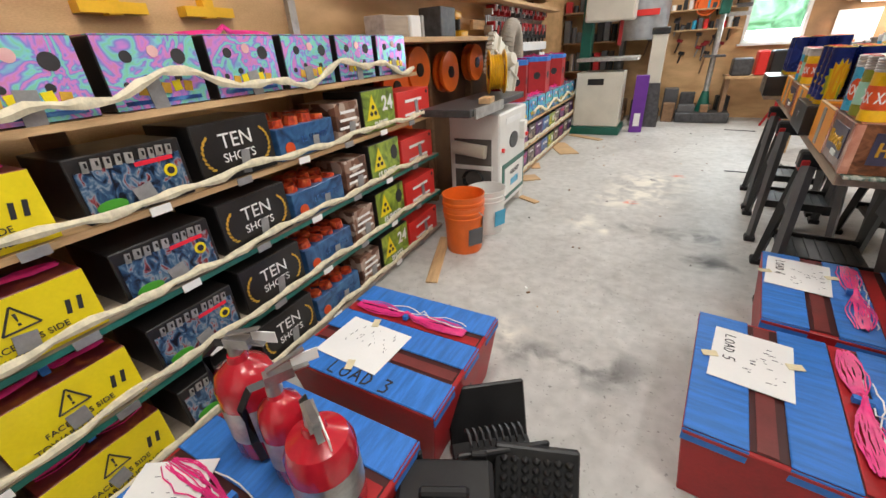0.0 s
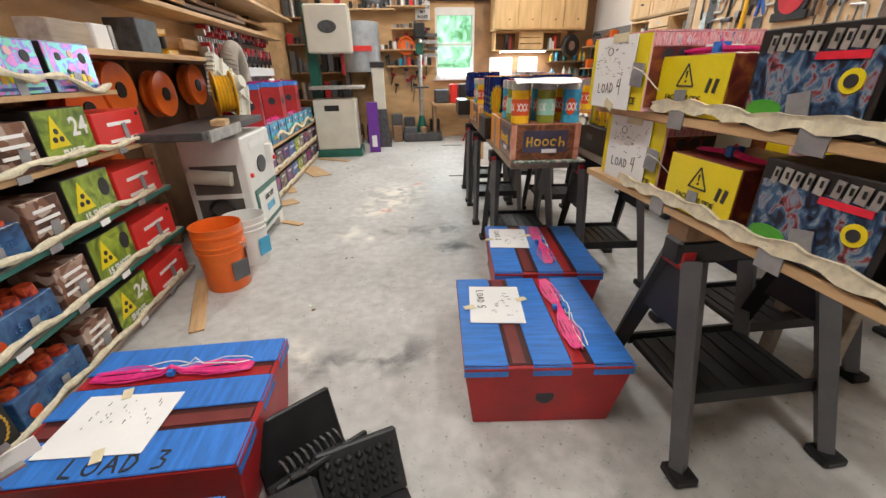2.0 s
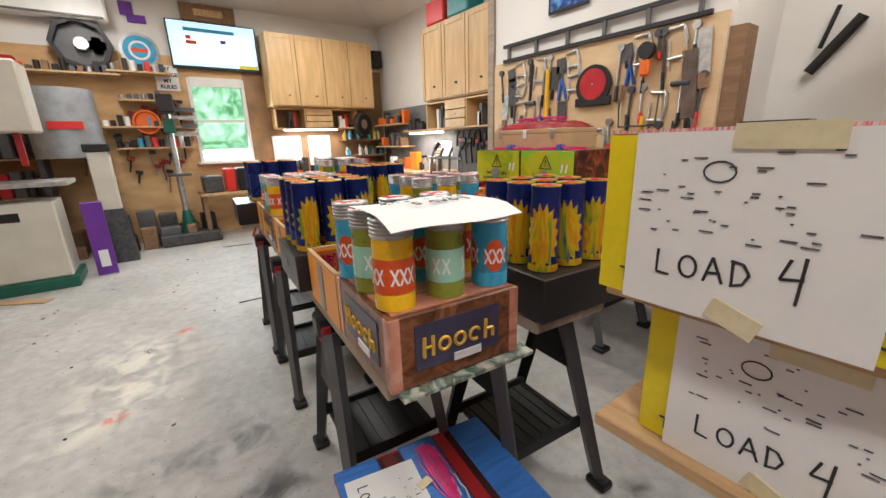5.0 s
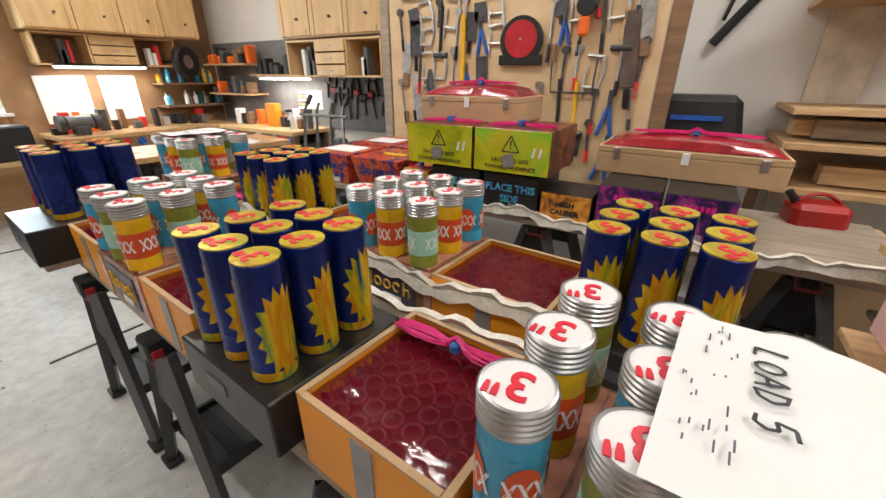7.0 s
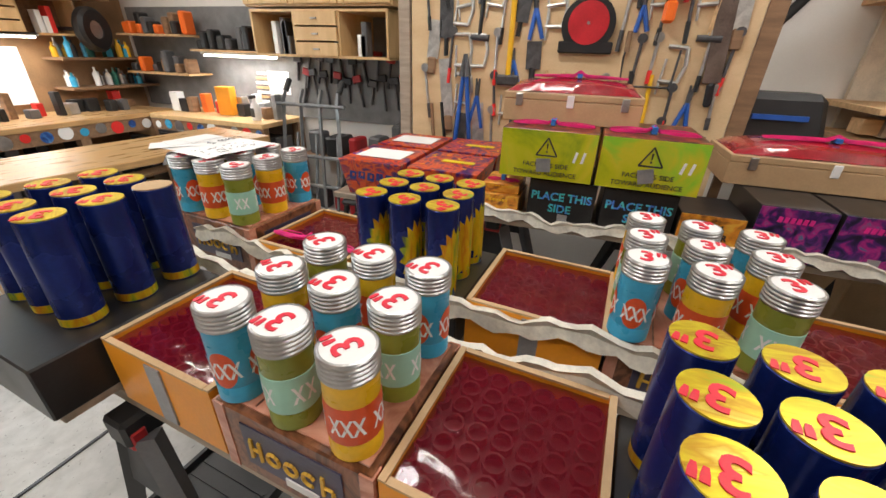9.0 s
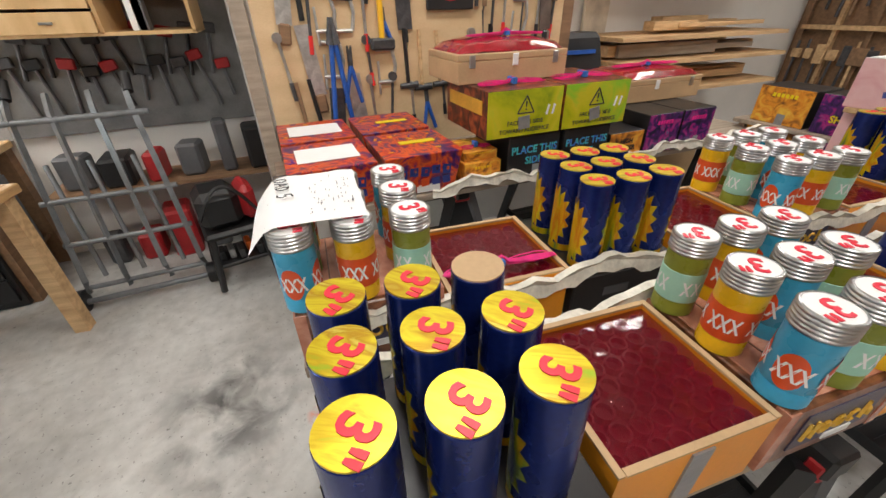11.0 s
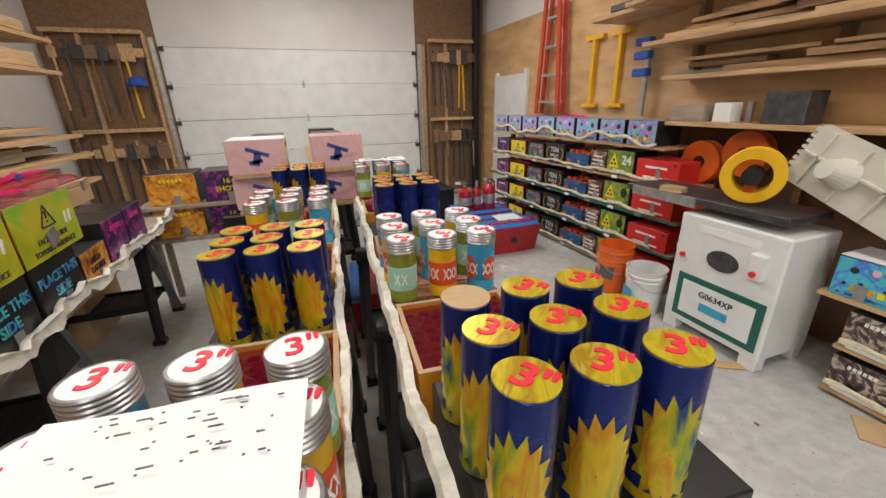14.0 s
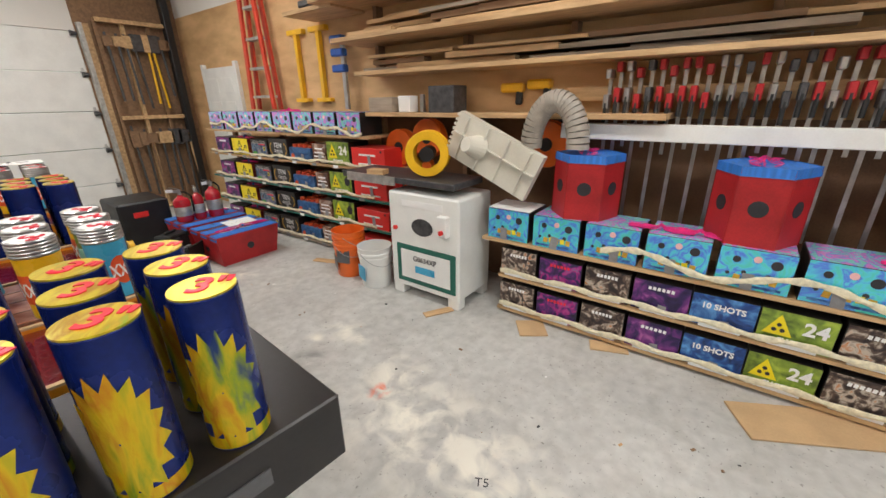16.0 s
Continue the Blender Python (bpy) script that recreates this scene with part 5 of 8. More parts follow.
def comet(m, sheet):
    th = carton("flared_firework_box", "flared orange and purple comet-print firework carton", "firework box", 0.34, 0.36, 0.22, ART_COMET, m, "comet cartons", taper=1.22)
    for k in range(5):
        strip(th, -0.12 + k * 0.06, 0.125 + 0.008 * (k % 2), 0.044, 0.05, TITLEBLUE, "title_shape", y=-0.026, rz=6)
        strip(th, -0.115 + k * 0.06, 0.128 + 0.008 * (k % 2), 0.014, 0.018, ART_COMET, "title_gap", y=-0.0285, rz=6)
        strip(th, -0.12 + k * 0.06, 0.065, 0.042, 0.038, CANR if k < 3 else TITLEBLUE, "title_shape", y=-0.018, rz=-5)
    strip(th, 0.02, 0.028, 0.13, 0.04, PAPER, "label", y=-0.010)
    for k in range(14):
        bpart("top_fleck", (RNG.uniform(-0.18, 0.18), RNG.uniform(0.0, 0.36), 0.2215), (RNG.uniform(0.01, 0.05), RNG.uniform(0.008, 0.02), 0.002), RNG.choice((CANY, ORANGE, PURPLE, PURPLE, CANR)), th, rz=RNG.uniform(0, 180))
    if sheet:
        bpart("sheet", (0, 0.18, 0.224), (0.30, 0.22, 0.003), PAPER, th, "white load sheet")
    else:
        bpart("top_print", (0.03, 0.18, 0.223), (0.2, 0.05, 0.003), YELLOW, th)
    return th


comet(face_w(4.48, 0.864, 2.44), True)
comet(face_w(4.48, 0.864, 2.93), True)
comet(face_w(4.03, 0.864, 2.44), False)
comet(face_w(4.03, 0.864, 2.93), False)
plain_cake(face_w(3.70, 0.864), 0.22, 0.13, 0.28, ART_GUN, ART_GUN, "orange western-print firework carton", col=CANY)
top_fuse(plain_cake(face_w(3.70, 0.995, 2.44), 0.2, 0.05, 0.24, ART_GUN, ART_GUN, "small orange firework carton", col=CANY, tape=False), 0.2, 0.24, 0.05, 8)
for y in (3.38, 3.02):
    plain_cake(face_w(y, 0.864), 0.33, 0.24, 0.4, DARK, DARK, "black carton with rainbow foil lettering", words="PLACE THIS|SIDE", col=FOIL_A)
plain_cake(face_w(2.70, 0.864), 0.27, 0.17, 0.3, ART_GUN, DARK, "carton with an orange and red print", words="HIGH|CALIBER", col=INK)
for y in (2.40, 2.10):
    plain_cake(face_w(y, 0.864), 0.285, 0.25, 0.4, ART_FLUO, DARK, "black neon-print firework carton with pink title", col=mat("neon_pink", (0.85, 0.03, 0.3), 0.35, bump=0))
for y, wd in ((3.48, 0.45), (3.02, 0.44)):
    b_ = caution_cake(face_w(y, 1.115, 2.38), wd, 0.235, 0.5, LIME, ART_WAR, True, label="lime foil warning-faced carton with pink wire")
    o_ = strip(b_, 0, 0, 0.4, 0.07, GOLD, "title_shape")
    o_.matrix_basis = pose(-wd / 2 - 0.001, 0.25, 0.15, 0, 0, -90)


def wood_case(m, w=0.72):
    """A pale wooden case with latches, a red wrapped pad on its lid."""
    th = thing("wooden_case", "pale kraft case with latches and a red wrapped pad on top", "case", m, "wooden cases")
    bpart("case_body", (0, 0.2, 0.055), (w, 0.42, 0.11), KRAFT, th, bevel=0.004)
    bpart("case_lid", (0, 0.2, 0.128), (w, 0.42, 0.034), KRAFT, th, bevel=0.004)
    for x in (-w * 0.38, 0, w * 0.38):
        bpart("latch", (x, -0.014, 0.108), (0.035, 0.008, 0.06), STEEL if x else PAPER, th, "metal draw latch", bevel=0.003)
    bm = bmesh.new()
    n_ = 16
    g = [[bm.verts.new((-w * 0.48 + w * 0.96 * i / n_, 0.0 + 0.40 * j / n_, 0.146 + 0.065 * (math.sin(math.pi * min(1, max(0, i / n_))) ** 0.3) * (math.sin(math.pi * j / n_) ** 0.3 if 0 < j < n_ else 0) + (RNG.uniform(0, 0.006) if 0 < i < n_ else 0))) for j in range(n_ + 1)] for i in range(n_ + 1)]
    for i in range(n_):
        for j in range(n_):
            bm.faces.new((g[i][j], g[i + 1][j], g[i + 1][j + 1], g[i][j + 1]))
    part("wrapped_pad", bm, CELLOPAD, th, "glossy dark red plastic-wrapped pad", smooth=True)
    wires("lead_wire", fuse_bundle(RNG, (0.02, 0.14, 0.21), w * 0.7, "x", 0.06, 22), 0.0024, PINK, th)
    bpart("tie", (0.02, 0.14, 0.225), (0.025, 0.05, 0.02), BLUETAPE, th)
    return th


wood_case(pose(2.62, 3.42, 1.351, 0, 0, -90), 0.68)
wood_case(pose(2.72, 2.20, 1.116, 0, 0, -90), 0.86)
pts = [(2.385 + 0.015 * math.sin(i), 1.4 + i * 2.6 / 70, 0.89 + 0.018 * math.sin(i * 0.33) + 0.008 * math.sin(i * 0.8) + RNG.uniform(-.006, .006)) for i in range(71)]
ribbon("white_fuse_line", pts, 0.05, FUSEW, "crumpled white fuse sleeve along the table edge", thick=0.014)
for z in (0.65, 0.93):
    for k in range(2):
        plain_cake(pose(1.98 + k * 0.4, 1.30, z, 0, 0, 180), 0.36, 0.25, 0.3, ART_FLUO if k == 0 else ART_GUN, DARK, "magenta and blue neon-print carton", words="16|SHOTS" if k == 0 else "", col=YELLOW)
    bm = bmesh.new()
    box(bm, (2.2, 1.15, z - 0.016), (0.9, 0.4, 0.03))
    tagged(finish("cross_plank", bm, LUMBER_GREY, 0.003), "grey plank under neon cartons", "plank")
for x in (1.8, 2.6):
    for y in (1.02, 1.28):
        bm = bmesh.new()
        box(bm, (x, y, 0.45), (0.05, 0.05, 0.9))
        tagged(finish("timber_post", bm, LUMBER_GREY, 0.003), "grey timber post under the planks", "post", "timber posts")

# ---- red mortar boxes on the floor ----


def mortar_box(m, words, w=0.66, d=0.66, sheet=True, sx=0.0, wx=0.0, sy=0.06):
    """A red-painted wooden box, narrower below, with blue tape bands over dark slots."""
    th = thing("mortar_box", "red wooden mortar box banded with blue tape", "mortar box", m, "red mortar boxes")
    h = 0.32
    bpart("box_body", (0, 0, h / 2), (w * 0.84, d * 0.9, h), RED, th, taper=1 / 0.87, bevel=0.004)
    bpart("slot_panel", (0, 0, h + 0.001), (w * 0.93, d * 0.985, 0.003), mat("slot_dark", (0.05, 0.008, 0.008), 0.5), th, "dark slots between the bands")
    for x, bw in ((-0.355, 0.25), (0.02, 0.22), (0.37, 0.23)):
        bpart("tape_band", (x * w, 0, h + 0.006), (bw * w, d * 1.005, 0.007), BLUETAPE, th, "wrinkled blue painter's tape", bevel=0.003)
        for s in (-1, 1):
            bpart("tape_flap", (x * w, s * d * 0.511, h - 0.018), (bw * w, 0.004, 0.045), BLUETAPE, th)
    for x, c in ((-0.165, mat("maroon_board", (0.17, 0.03, 0.028), 0.5)), (0.175, RED)):
        bpart("red_slat", (x * w, 0, h + 0.003), (0.075 * w, d * 0.97, 0.005), c, th, "bare maroon slat between tape bands")
    for fm in (pose(0, -d * 0.472, 0), pose(w * 0.452, 0, 0, 0, 0, 90)):
        bm = bmesh.new()
        cyl(bm, (0, 0.006, h * 0.5), (0, -0.006, h * 0.5), 0.036, seg=24)
        o_ = part("hole", bm, INK, th, "dark round hole")
        o_.matrix_basis = fm @ pose(0, -0.004, 0)
    if sheet:
        bm = bmesh.new()
        box(bm, (0, 0, 0), (0.24, 0.31, 0.0025))
        o_ = part("sheet", bm, PAPER, th, "white load sheet taped down")
        o_.matrix_basis = pose(sx, sy, h + 0.013, 0, 0, -3)
        marks(th, sx - 0.03, sy - 0.11, 0.12, 0.2, h + 0.0155, 24)
        handwrite(words, 0.034, pose(sx - 0.065, sy + 0.03, h + 0.0155, 0, 0, -92), th)
        for s in (-1, 1):
            bpart("masking_tape", (sx + s * 0.125, sy + s * 0.03, h + 0.016), (0.05, 0.03, 0.002), MASK, th, rz=20)
    wires("lead_wire", fuse_bundle(RNG, (wx, 0.02, h + 0.01), d * 0.85, "y", 0.05, 24), 0.0023, PINK, th)
    wires("white_lead", fuse_bundle(RNG, (wx + 0.03, -0.05, h + 0.012), d * 0.6, "y", 0.05, 2), 0.0025, WIREW, th)
    bpart("tie", (wx, 0.02, h + 0.03), (0.05, 0.02, 0.02), BLUETAPE, th)
    return th


mortar_box(pose(0.56, 1.315, 0, 0, 0, -6), "LOAD 5", sx=-0.145, sy=0.085, wx=0.13)
mortar_box(pose(0.837, 2.035, 0, 0, 0, -8), "LOAD 6", sx=-0.16, sy=0.12, wx=0.02, w=0.61, d=0.68)
b3 = mortar_box(pose(-0.83, 1.0, 0, 0, 0, 90), "", d=0.66, w=0.6, sx=-0.093, sy=0.098, wx=0.12)
handwrite("LOAD 3", 0.06, pose(-0.245, -0.02, 0.331, 0, 0, -90), b3)
mortar_box(pose(-0.83, 0.33, 0, 0, 0, 90), "", sheet=False, d=0.66, w=0.6, wx=-0.1)
th = thing("paper_sheet", "white load sheet lying on a taped mortar box", "paper", pose(-1.02, 0.13, 0.338, 0, 0, 30))
bpart("sheet", (0, 0, 0.001), (0.22, 0.28, 0.002), PAPER, th)
marks(th, -0.08, -0.1, 0.16, 0.2, 0.0025, 20)


def extinguisher(m, r=0.07, h=0.36):
    th = thing("fire_extinguisher", "red fire extinguisher with a steel valve and black hose", "fire extinguisher", m, "fire extinguishers")
    bm = bmesh.new()
    lathe(bm, [(0, 0), (r * 0.9, 0), (r, 0.015), (r, h * 0.78), (r * 0.85, h * 0.9), (r * 0.35, h), (r * 0.3, h + 0.02), (0, h + 0.02)])
    part("cylinder", bm, mat("extinguisher_red", (0.5, 0.015, 0.03), 0.2, var=0.1, coat=0.5), th, smooth=True)
    bm = bmesh.new()
    lathe(bm, [(r + 0.001, h * 0.25), (r + 0.0015, h * 0.26), (r + 0.0015, h * 0.6), (r + 0.001, h * 0.61)])
    part("label_band", bm, GALV, th, "silver printed label", smooth=True)
    bm = bmesh.new()
    cyl(bm, (0, 0, h + 0.01), (0, 0, h + 0.06), 0.02, 0.016)
    box(bm, (0.02, 0, h + 0.06), (0.07, 0.03, 0.03))
    part("valve", bm, STEEL, th, smooth=True)
    for z, t_ in ((h + 0.085, 14), (h + 0.062, -4)):
        bm = bmesh.new()
        vs = box(bm, (0.045, 0, 0), (0.10, 0.016, 0.005))
        for v in vs:
            v.co.rotate(Euler((0, radians(-t_), 0)))
            v.co.z += z
        part("handle", bm, STEEL, th, "steel squeeze lever")
    bpart("paper_tag", (0.09, 0.012, h + 0.07), (0.07, 0.003, 0.035), PAPER, th, "white hanging inspection tag")
    wires("hose", [[(-0.01, 0.0, h + 0.05), (-0.05, 0, h + 0.05), (-r - 0.02, 0, h), (-r - 0.018, 0, h * 0.6), (-r - 0.012, 0, h * 0.35)]], 0.012, BLACK, th, "black rubber hose")
    return th


extinguisher(pose(-0.92, 0.42, 0.334, 0, 0, 20), 0.082, 0.33)
extinguisher(pose(-0.755, 0.395, 0.334, 0, 0, 60), 0.062, 0.29)
extinguisher(pose(-0.60, 0.37, 0.334, 0, 0, -30), 0.086, 0.28)

# black hard cases, one open
th = thing("hard_case", "black ribbed hard case standing open on the floor", "case", pose(-0.37, 0.55, 0, 0, 0, 25))
bpart("case_base", (0, 0, 0.14), (0.28, 0.20, 0.28), BLACK, th, bevel=0.014)
bpart("carry_handle", (0, -0.02, 0.295), (0.14, 0.03, 0.03), BLACK, th, bevel=0.008)
for k in range(5):
    bpart("rib", (-0.11 + k * 0.055, -0.104, 0.14), (0.02, 0.012, 0.24), BLACK, th)
for x in (-0.1, 0.1):
    bpart("latch", (x, 0.107, 0.26), (0.05, 0.02, 0.06), BLACK, th, bevel=0.004)
th = thing("hard_case", "small black hard case with foam-lined lid open", "case", pose(-0.12, 0.63, 0, 0, 0, 18))
bpart("case_base", (0, 0, 0.04), (0.26, 0.2, 0.08), BLACK, th, bevel=0.01)
bm = bmesh.new()
vs = box(bm, (0, 0, 0.11), (0.26, 0.03, 0.2))
for v in vs:
    v.co.rotate(Euler((radians(-28), 0, 0)))
    v.co += Vector((0, 0.09, 0.07))
lid = part("lid", bm, BLACK, th, "raised lid", bevel=0.006)
bm = bmesh.new()
for i in range(7):
    for j in range(5):
        vs = cyl(bm, (-0.1 + i * 0.033, -0.018, 0.05 + j * 0.03), (-0.1 + i * 0.033, -0.032, 0.05 + j * 0.03), 0.014, 0.003, 6)
        for v in vs:
            v.co.rotate(Euler((radians(-28), 0, 0)))
            v.co += Vector((0, 0.09, 0.07))
part("foam", bm, BLACK, lid, "black egg-crate foam")
th = thing("tool_bag", "open black canvas tool bag with coiled cords", "bag", pose(-0.34, 0.86, 0, 0, 0, 35))
for s, tl in ((-1, 12), (1, -20)):
    bm = bmesh.new()
    vs = box(bm, (0, 0, 0.13), (0.3, 0.02, 0.26))
    for v in vs:
        v.co.rotate(Euler((radians(tl), 0, 0)))
        v.co.y += s * 0.07
    part("side_panel", bm, BLACK, th, bevel=0.006)
bpart("bottom", (0, 0, 0.02), (0.3, 0.2, 0.04), BLACK, th, bevel=0.006)
wires("coiled_cord", [[(-0.1 + 0.2 * i / 60, 0.03 * math.cos(i * 0.9), 0.16 + 0.03 * math.sin(i * 0.9)) for i in range(61)]], 0.006, IRON, th)

# ---- buckets ----


def bucket(m, material, label, liner):
    th = thing("bucket", label, "bucket", m, "buckets")
    bm = bmesh.new()
    lathe(bm, [(0, 0), (0.128, 0), (0.132, 0.006), (0.145, 0.27), (0.152, 0.272), (0.152, 0.285), (0.147, 0.288), (0.15, 0.31), (0.156, 0.312), (0.156, 0.325), (0.15, 0.328), (0.153, 0.365), (0.158, 0.372), (0.15, 0.373), (0.14, 0.25), (0.125, 0.01), (0, 0.01)], 36)
    part("pail", bm, material, th, smooth=True)
    o_ = bpart("label", (0, 0, 0), (0.13, 0.004, 0.13), liner, th, "printed label patch", bevel=0.001)
    o_.matrix_basis = pose(0.140, -0.02, 0.14, 0, 3, 82)
    wires("bail", [[(0.155 * math.cos(a), 0.155 * math.sin(a), 0.33 - 0.12 * math.sin(a * 1.0)) for a in [i * math.pi / 14 for i in range(15)]]], 0.0035, STEEL, th, "wire bail handle")
    return th


bucket(pose(-1.2, 2.44, 0, 0, 0, -20), ORANGEP, "stacked orange plastic five-gallon buckets", GREYP)
bucket(pose(-1.2, 2.44, 0.075, 0, 0, 30), ORANGEP, "orange bucket nested in another", GREYP)
bucket(pose(-1.17, 2.82, 0, 0, 0, -10), WHITE, "white plastic five-gallon bucket with a blue label", CANB)

# ---- jointer-planer ----
pl = thing("planer", "white and green jointer-planer with a cast-iron table", "woodworking machine", pose(-1.16, 3.40, 0))
bpart("cabinet", (-0.22, 0, 0.49), (0.46, 0.70, 0.82), WHITE, pl, bevel=0.012)
for y in (-0.29, 0.29):
    for x in (-0.4, -0.04):
        bpart("foot", (x, y, 0.045), (0.09, 0.11, 0.09), WHITE, pl, bevel=0.006)
bpart("green_panel", (0.013, 0.02, 0.3), (0.006, 0.60, 0.34), GREEN, pl, bevel=0.004)
bpart("white_panel", (0.018, 0.02, 0.3), (0.006, 0.50, 0.25), WHITE, pl)
text("G0634XP", 0.06, pose(0.0225, 0.02, 0.36, 90, 0, 90), INK, pl, bold=0.001)
bpart("data_plate", (0.022, 0.02, 0.27), (0.003, 0.2, 0.06), CANB, pl)
bm = bmesh.new()
vs = cyl(bm, (0, 0, 0), (0.008, 0, 0), 0.07, seg=24)
for v in vs:
    v.co.y *= 1.5
    v.co += Vector((0.01, 0.0, 0.64))
part("vent_oval", bm, IRON, pl, "dark oval vent")
sw = bpart("switch_box", (0.03, 0.22, 0.69), (0.05, 0.09, 0.16), WHITE, pl, bevel=0.006)
cpart("stop_button", (0.055, 0.22, 0.65), (0.075, 0.22, 0.65), 0.018, REDCARD, sw)
cpart("knob", (0.01, -0.28, 0.6), (0.03, -0.28, 0.6), 0.018, REDCARD, pl)
# flat dark sheet paints the shade inside the stand's open end
bpart("end_recess", (-0.23, -0.352, 0.42), (0.34, 0.006, 0.56), mat("recess_shade", (0.12, 0.11, 0.10), 0.6), pl, "shadowed open end of the stand")
bpart("end_rail", (-0.23, -0.36, 0.46), (0.36, 0.02, 0.035), WHITE, pl)
cpart("dust_pipe", (-0.40, -0.37, 0.63), (-0.10, -0.38, 0.60), 0.055, CREAM, pl, "cream dust outlet pipe", seg=20)
for q in range(3):
    wires("coiled_cable", [[(-0.22 + (0.085 + q * 0.006) * math.cos(a * 0.4488), -0.372 - q * 0.008, 0.36 + (0.075 + q * 0.004) * math.sin(a * 0.4488)) for a in range(15)]], 0.009, BLACK, pl, "coiled black power cable")
bpart("warning_label", (0.012, 0.0, 0.82), (0.003, 0.4, 0.05), PAPER, pl)
bpart("table", (-0.2, -0.3, 0.985), (0.40, 1.2, 0.05), IRON, pl, "polished cast-iron table", bevel=0.006)
bpart("table_edge", (0.005, -0.55, 0.975), (0.02, 0.55, 0.07), GALV, pl)
bm = bmesh.new()
vs = box(bm, (0, 0, 0), (0.06, 0.72, 0.34))
for k in range(4):
    vs += box(bm, (0.04, -0.27 + k * 0.18, 0), (0.03, 0.012, 0.32))
vs += box(bm, (0.04, 0, 0.02), (0.03, 0.7, 0.012))
for k in range(9):
    vs += box(bm, (0.0, -0.37, -0.15 + k * 0.036), (0.05, 0.03, 0.018))
vs += cyl(bm, (0.03, -0.12, 0.0), (0.16, -0.16, 0.02), 0.09, 0.05, 20)
for v in vs:
    v.co.rotate(Euler((radians(-24), 0, 0)))
    v.co += Vector((-0.27, 0.46, 1.2))
part("dust_hood", bm, CREAM, pl, "cream moulded dust hood tipped up", bevel=0.0)
bm = bmesh.new()
for i in range(24):
    a, b_ = math.pi * i / 23, 0
    c = Vector((-0.33, 0.88 - 0.16 * math.cos(a), 1.28 + 0.28 * math.sin(a)))
    d = Vector((0, 0.16 * math.sin(a), 0.28 * math.cos(a))).normalized()
    cyl(bm, c - d * 0.02, c + d * 0.012, 0.069, 0.074, 20)
part("hose", bm, mat("grey_hose", (0.36, 0.32, 0.27), 0.6), pl, "ribbed grey dust hose", smooth=True)
th = thing("cord_reel", "orange reel wound with yellow extension cord", "cord reel", pose(-1.30, 3.36, 1.195, 0, 90, 28))
bm = bmesh.new()
for i in range(9):
    bmesh_r = 0.115 + 0.012 * (i % 2)
    for q in range(28):
        a, c = q * 2 * math.pi / 28, (q + 1) * 2 * math.pi / 28
        cyl(bm, (bmesh_r * math.cos(a), bmesh_r * math.sin(a), -0.05 + i * 0.0115), (bmesh_r * math.cos(c), bmesh_r * math.sin(c), -0.05 + i * 0.0115), 0.009, seg=5)
part("wound_cord", bm, YELLOWP, th, "wound yellow cord")
for z in (-0.065, 0.062):
    bm = bmesh.new()
    rings = lathe(bm, [(0.105, z - 0.006), (0.165, z - 0.006), (0.17, z), (0.165, z + 0.006), (0.105, z + 0.006), (0.105, z - 0.006)], 32)
    part("flange", bm, YELLOWP, th, "orange plastic flange", smooth=True)
for a in range(5):
    bm = bmesh.new()
    box(bm, (0.085, 0, 0.062), (0.07, 0.03, 0.01), a * 72)
    box(bm, (0.085, 0, -0.065), (0.07, 0.03, 0.01), a * 72)
    part("spoke", bm, ORANGEP, th)
cpart("hub", (0, 0, -0.07), (0, 0, 0.08), 0.055, BLACK, th)
th = thing("wood_block", "small pale offcut of wood on the planer table", "wood", pose(-1.2, 2.9, 1.011, 0, 0, 10))
bpart("block", (0, 0, 0.02), (0.09, 0.16, 0.04), LUMBER, th, bevel=0.003)
for x, y, rz, sx, sy in ((-1.05, 3.62, 60, 0.07, 0.24), (-1.25, 4.32, 35, 0.2, 0.2), (-1.33, 4.84, 20, 0.11, 0.24), (-1.22, 5.86, 28, 0.26, 0.7), (-1.05, 6.7, 60, 0.12, 0.6), (-1.3, 2.2, 20, 0.08, 0.7)):
    bm = bmesh.new()
    box(bm, (0, 0, 0.006), (sx, sy, 0.012))
    o_ = finish("wood_scrap", bm, KRAFT if sx > 0.1 else LUMBER, 0.002)
    o_.matrix_basis = pose(x, y, 0.001, 0, 0, rz)
    tagged(o_, "tan scrap of board lying on the concrete", "scrap", "floor scraps")

# ---- lumber storage on the left wall ----
for z, x1, y0, y1 in ((1.46, -1.62, 2.25, 4.9), (1.82, -1.66, 2.2, 7.0), (2.09, -1.5, 2.1, 7.2), (2.42, -1.45, 1.9, 7.2), (2.75, -1.45, 1.9, 7.2)):
    bm = bmesh.new()
    box(bm, ((XL + x1) / 2, (y0 + y1) / 2, z), (x1 - XL, y1 - y0, 0.035))
    tagged(finish("wall_shelf", bm, LUMBER, 0.003), "long rough pine wall shelf for lumber", "shelf", "lumber shelves")
for z, xs in ((1.84, -1.68), (2.11, -1.55), (2.44, -1.5)):
    for k in range(30):
        y = RNG.uniform(2.1, 6.0)
        ln = RNG.uniform(0.5, 1.7)
        hz = RNG.uniform(0.02, 0.05)
        lay = (0.0, 0.052, 0.104)[k // 10]
        bm = bmesh.new()
        box(bm, (0, 0, 0), (RNG.uniform(0.08, 0.16), ln, hz))
        o_ = finish("board", bm, RNG.choice((LUMBER, LUMBER, LUMBER_DARK, LUMBER_GREY)), 0.002)
        o_.matrix_basis = pose(xs - 0.09 - RNG.uniform(0, 0.2), min(6.3, y + ln / 2), z + hz / 2 + lay, 0, 0, RNG.uniform(-4, 4))
        tagged(o_, "rough sawn board stacked on the wall shelf", "board", "stacked boards")
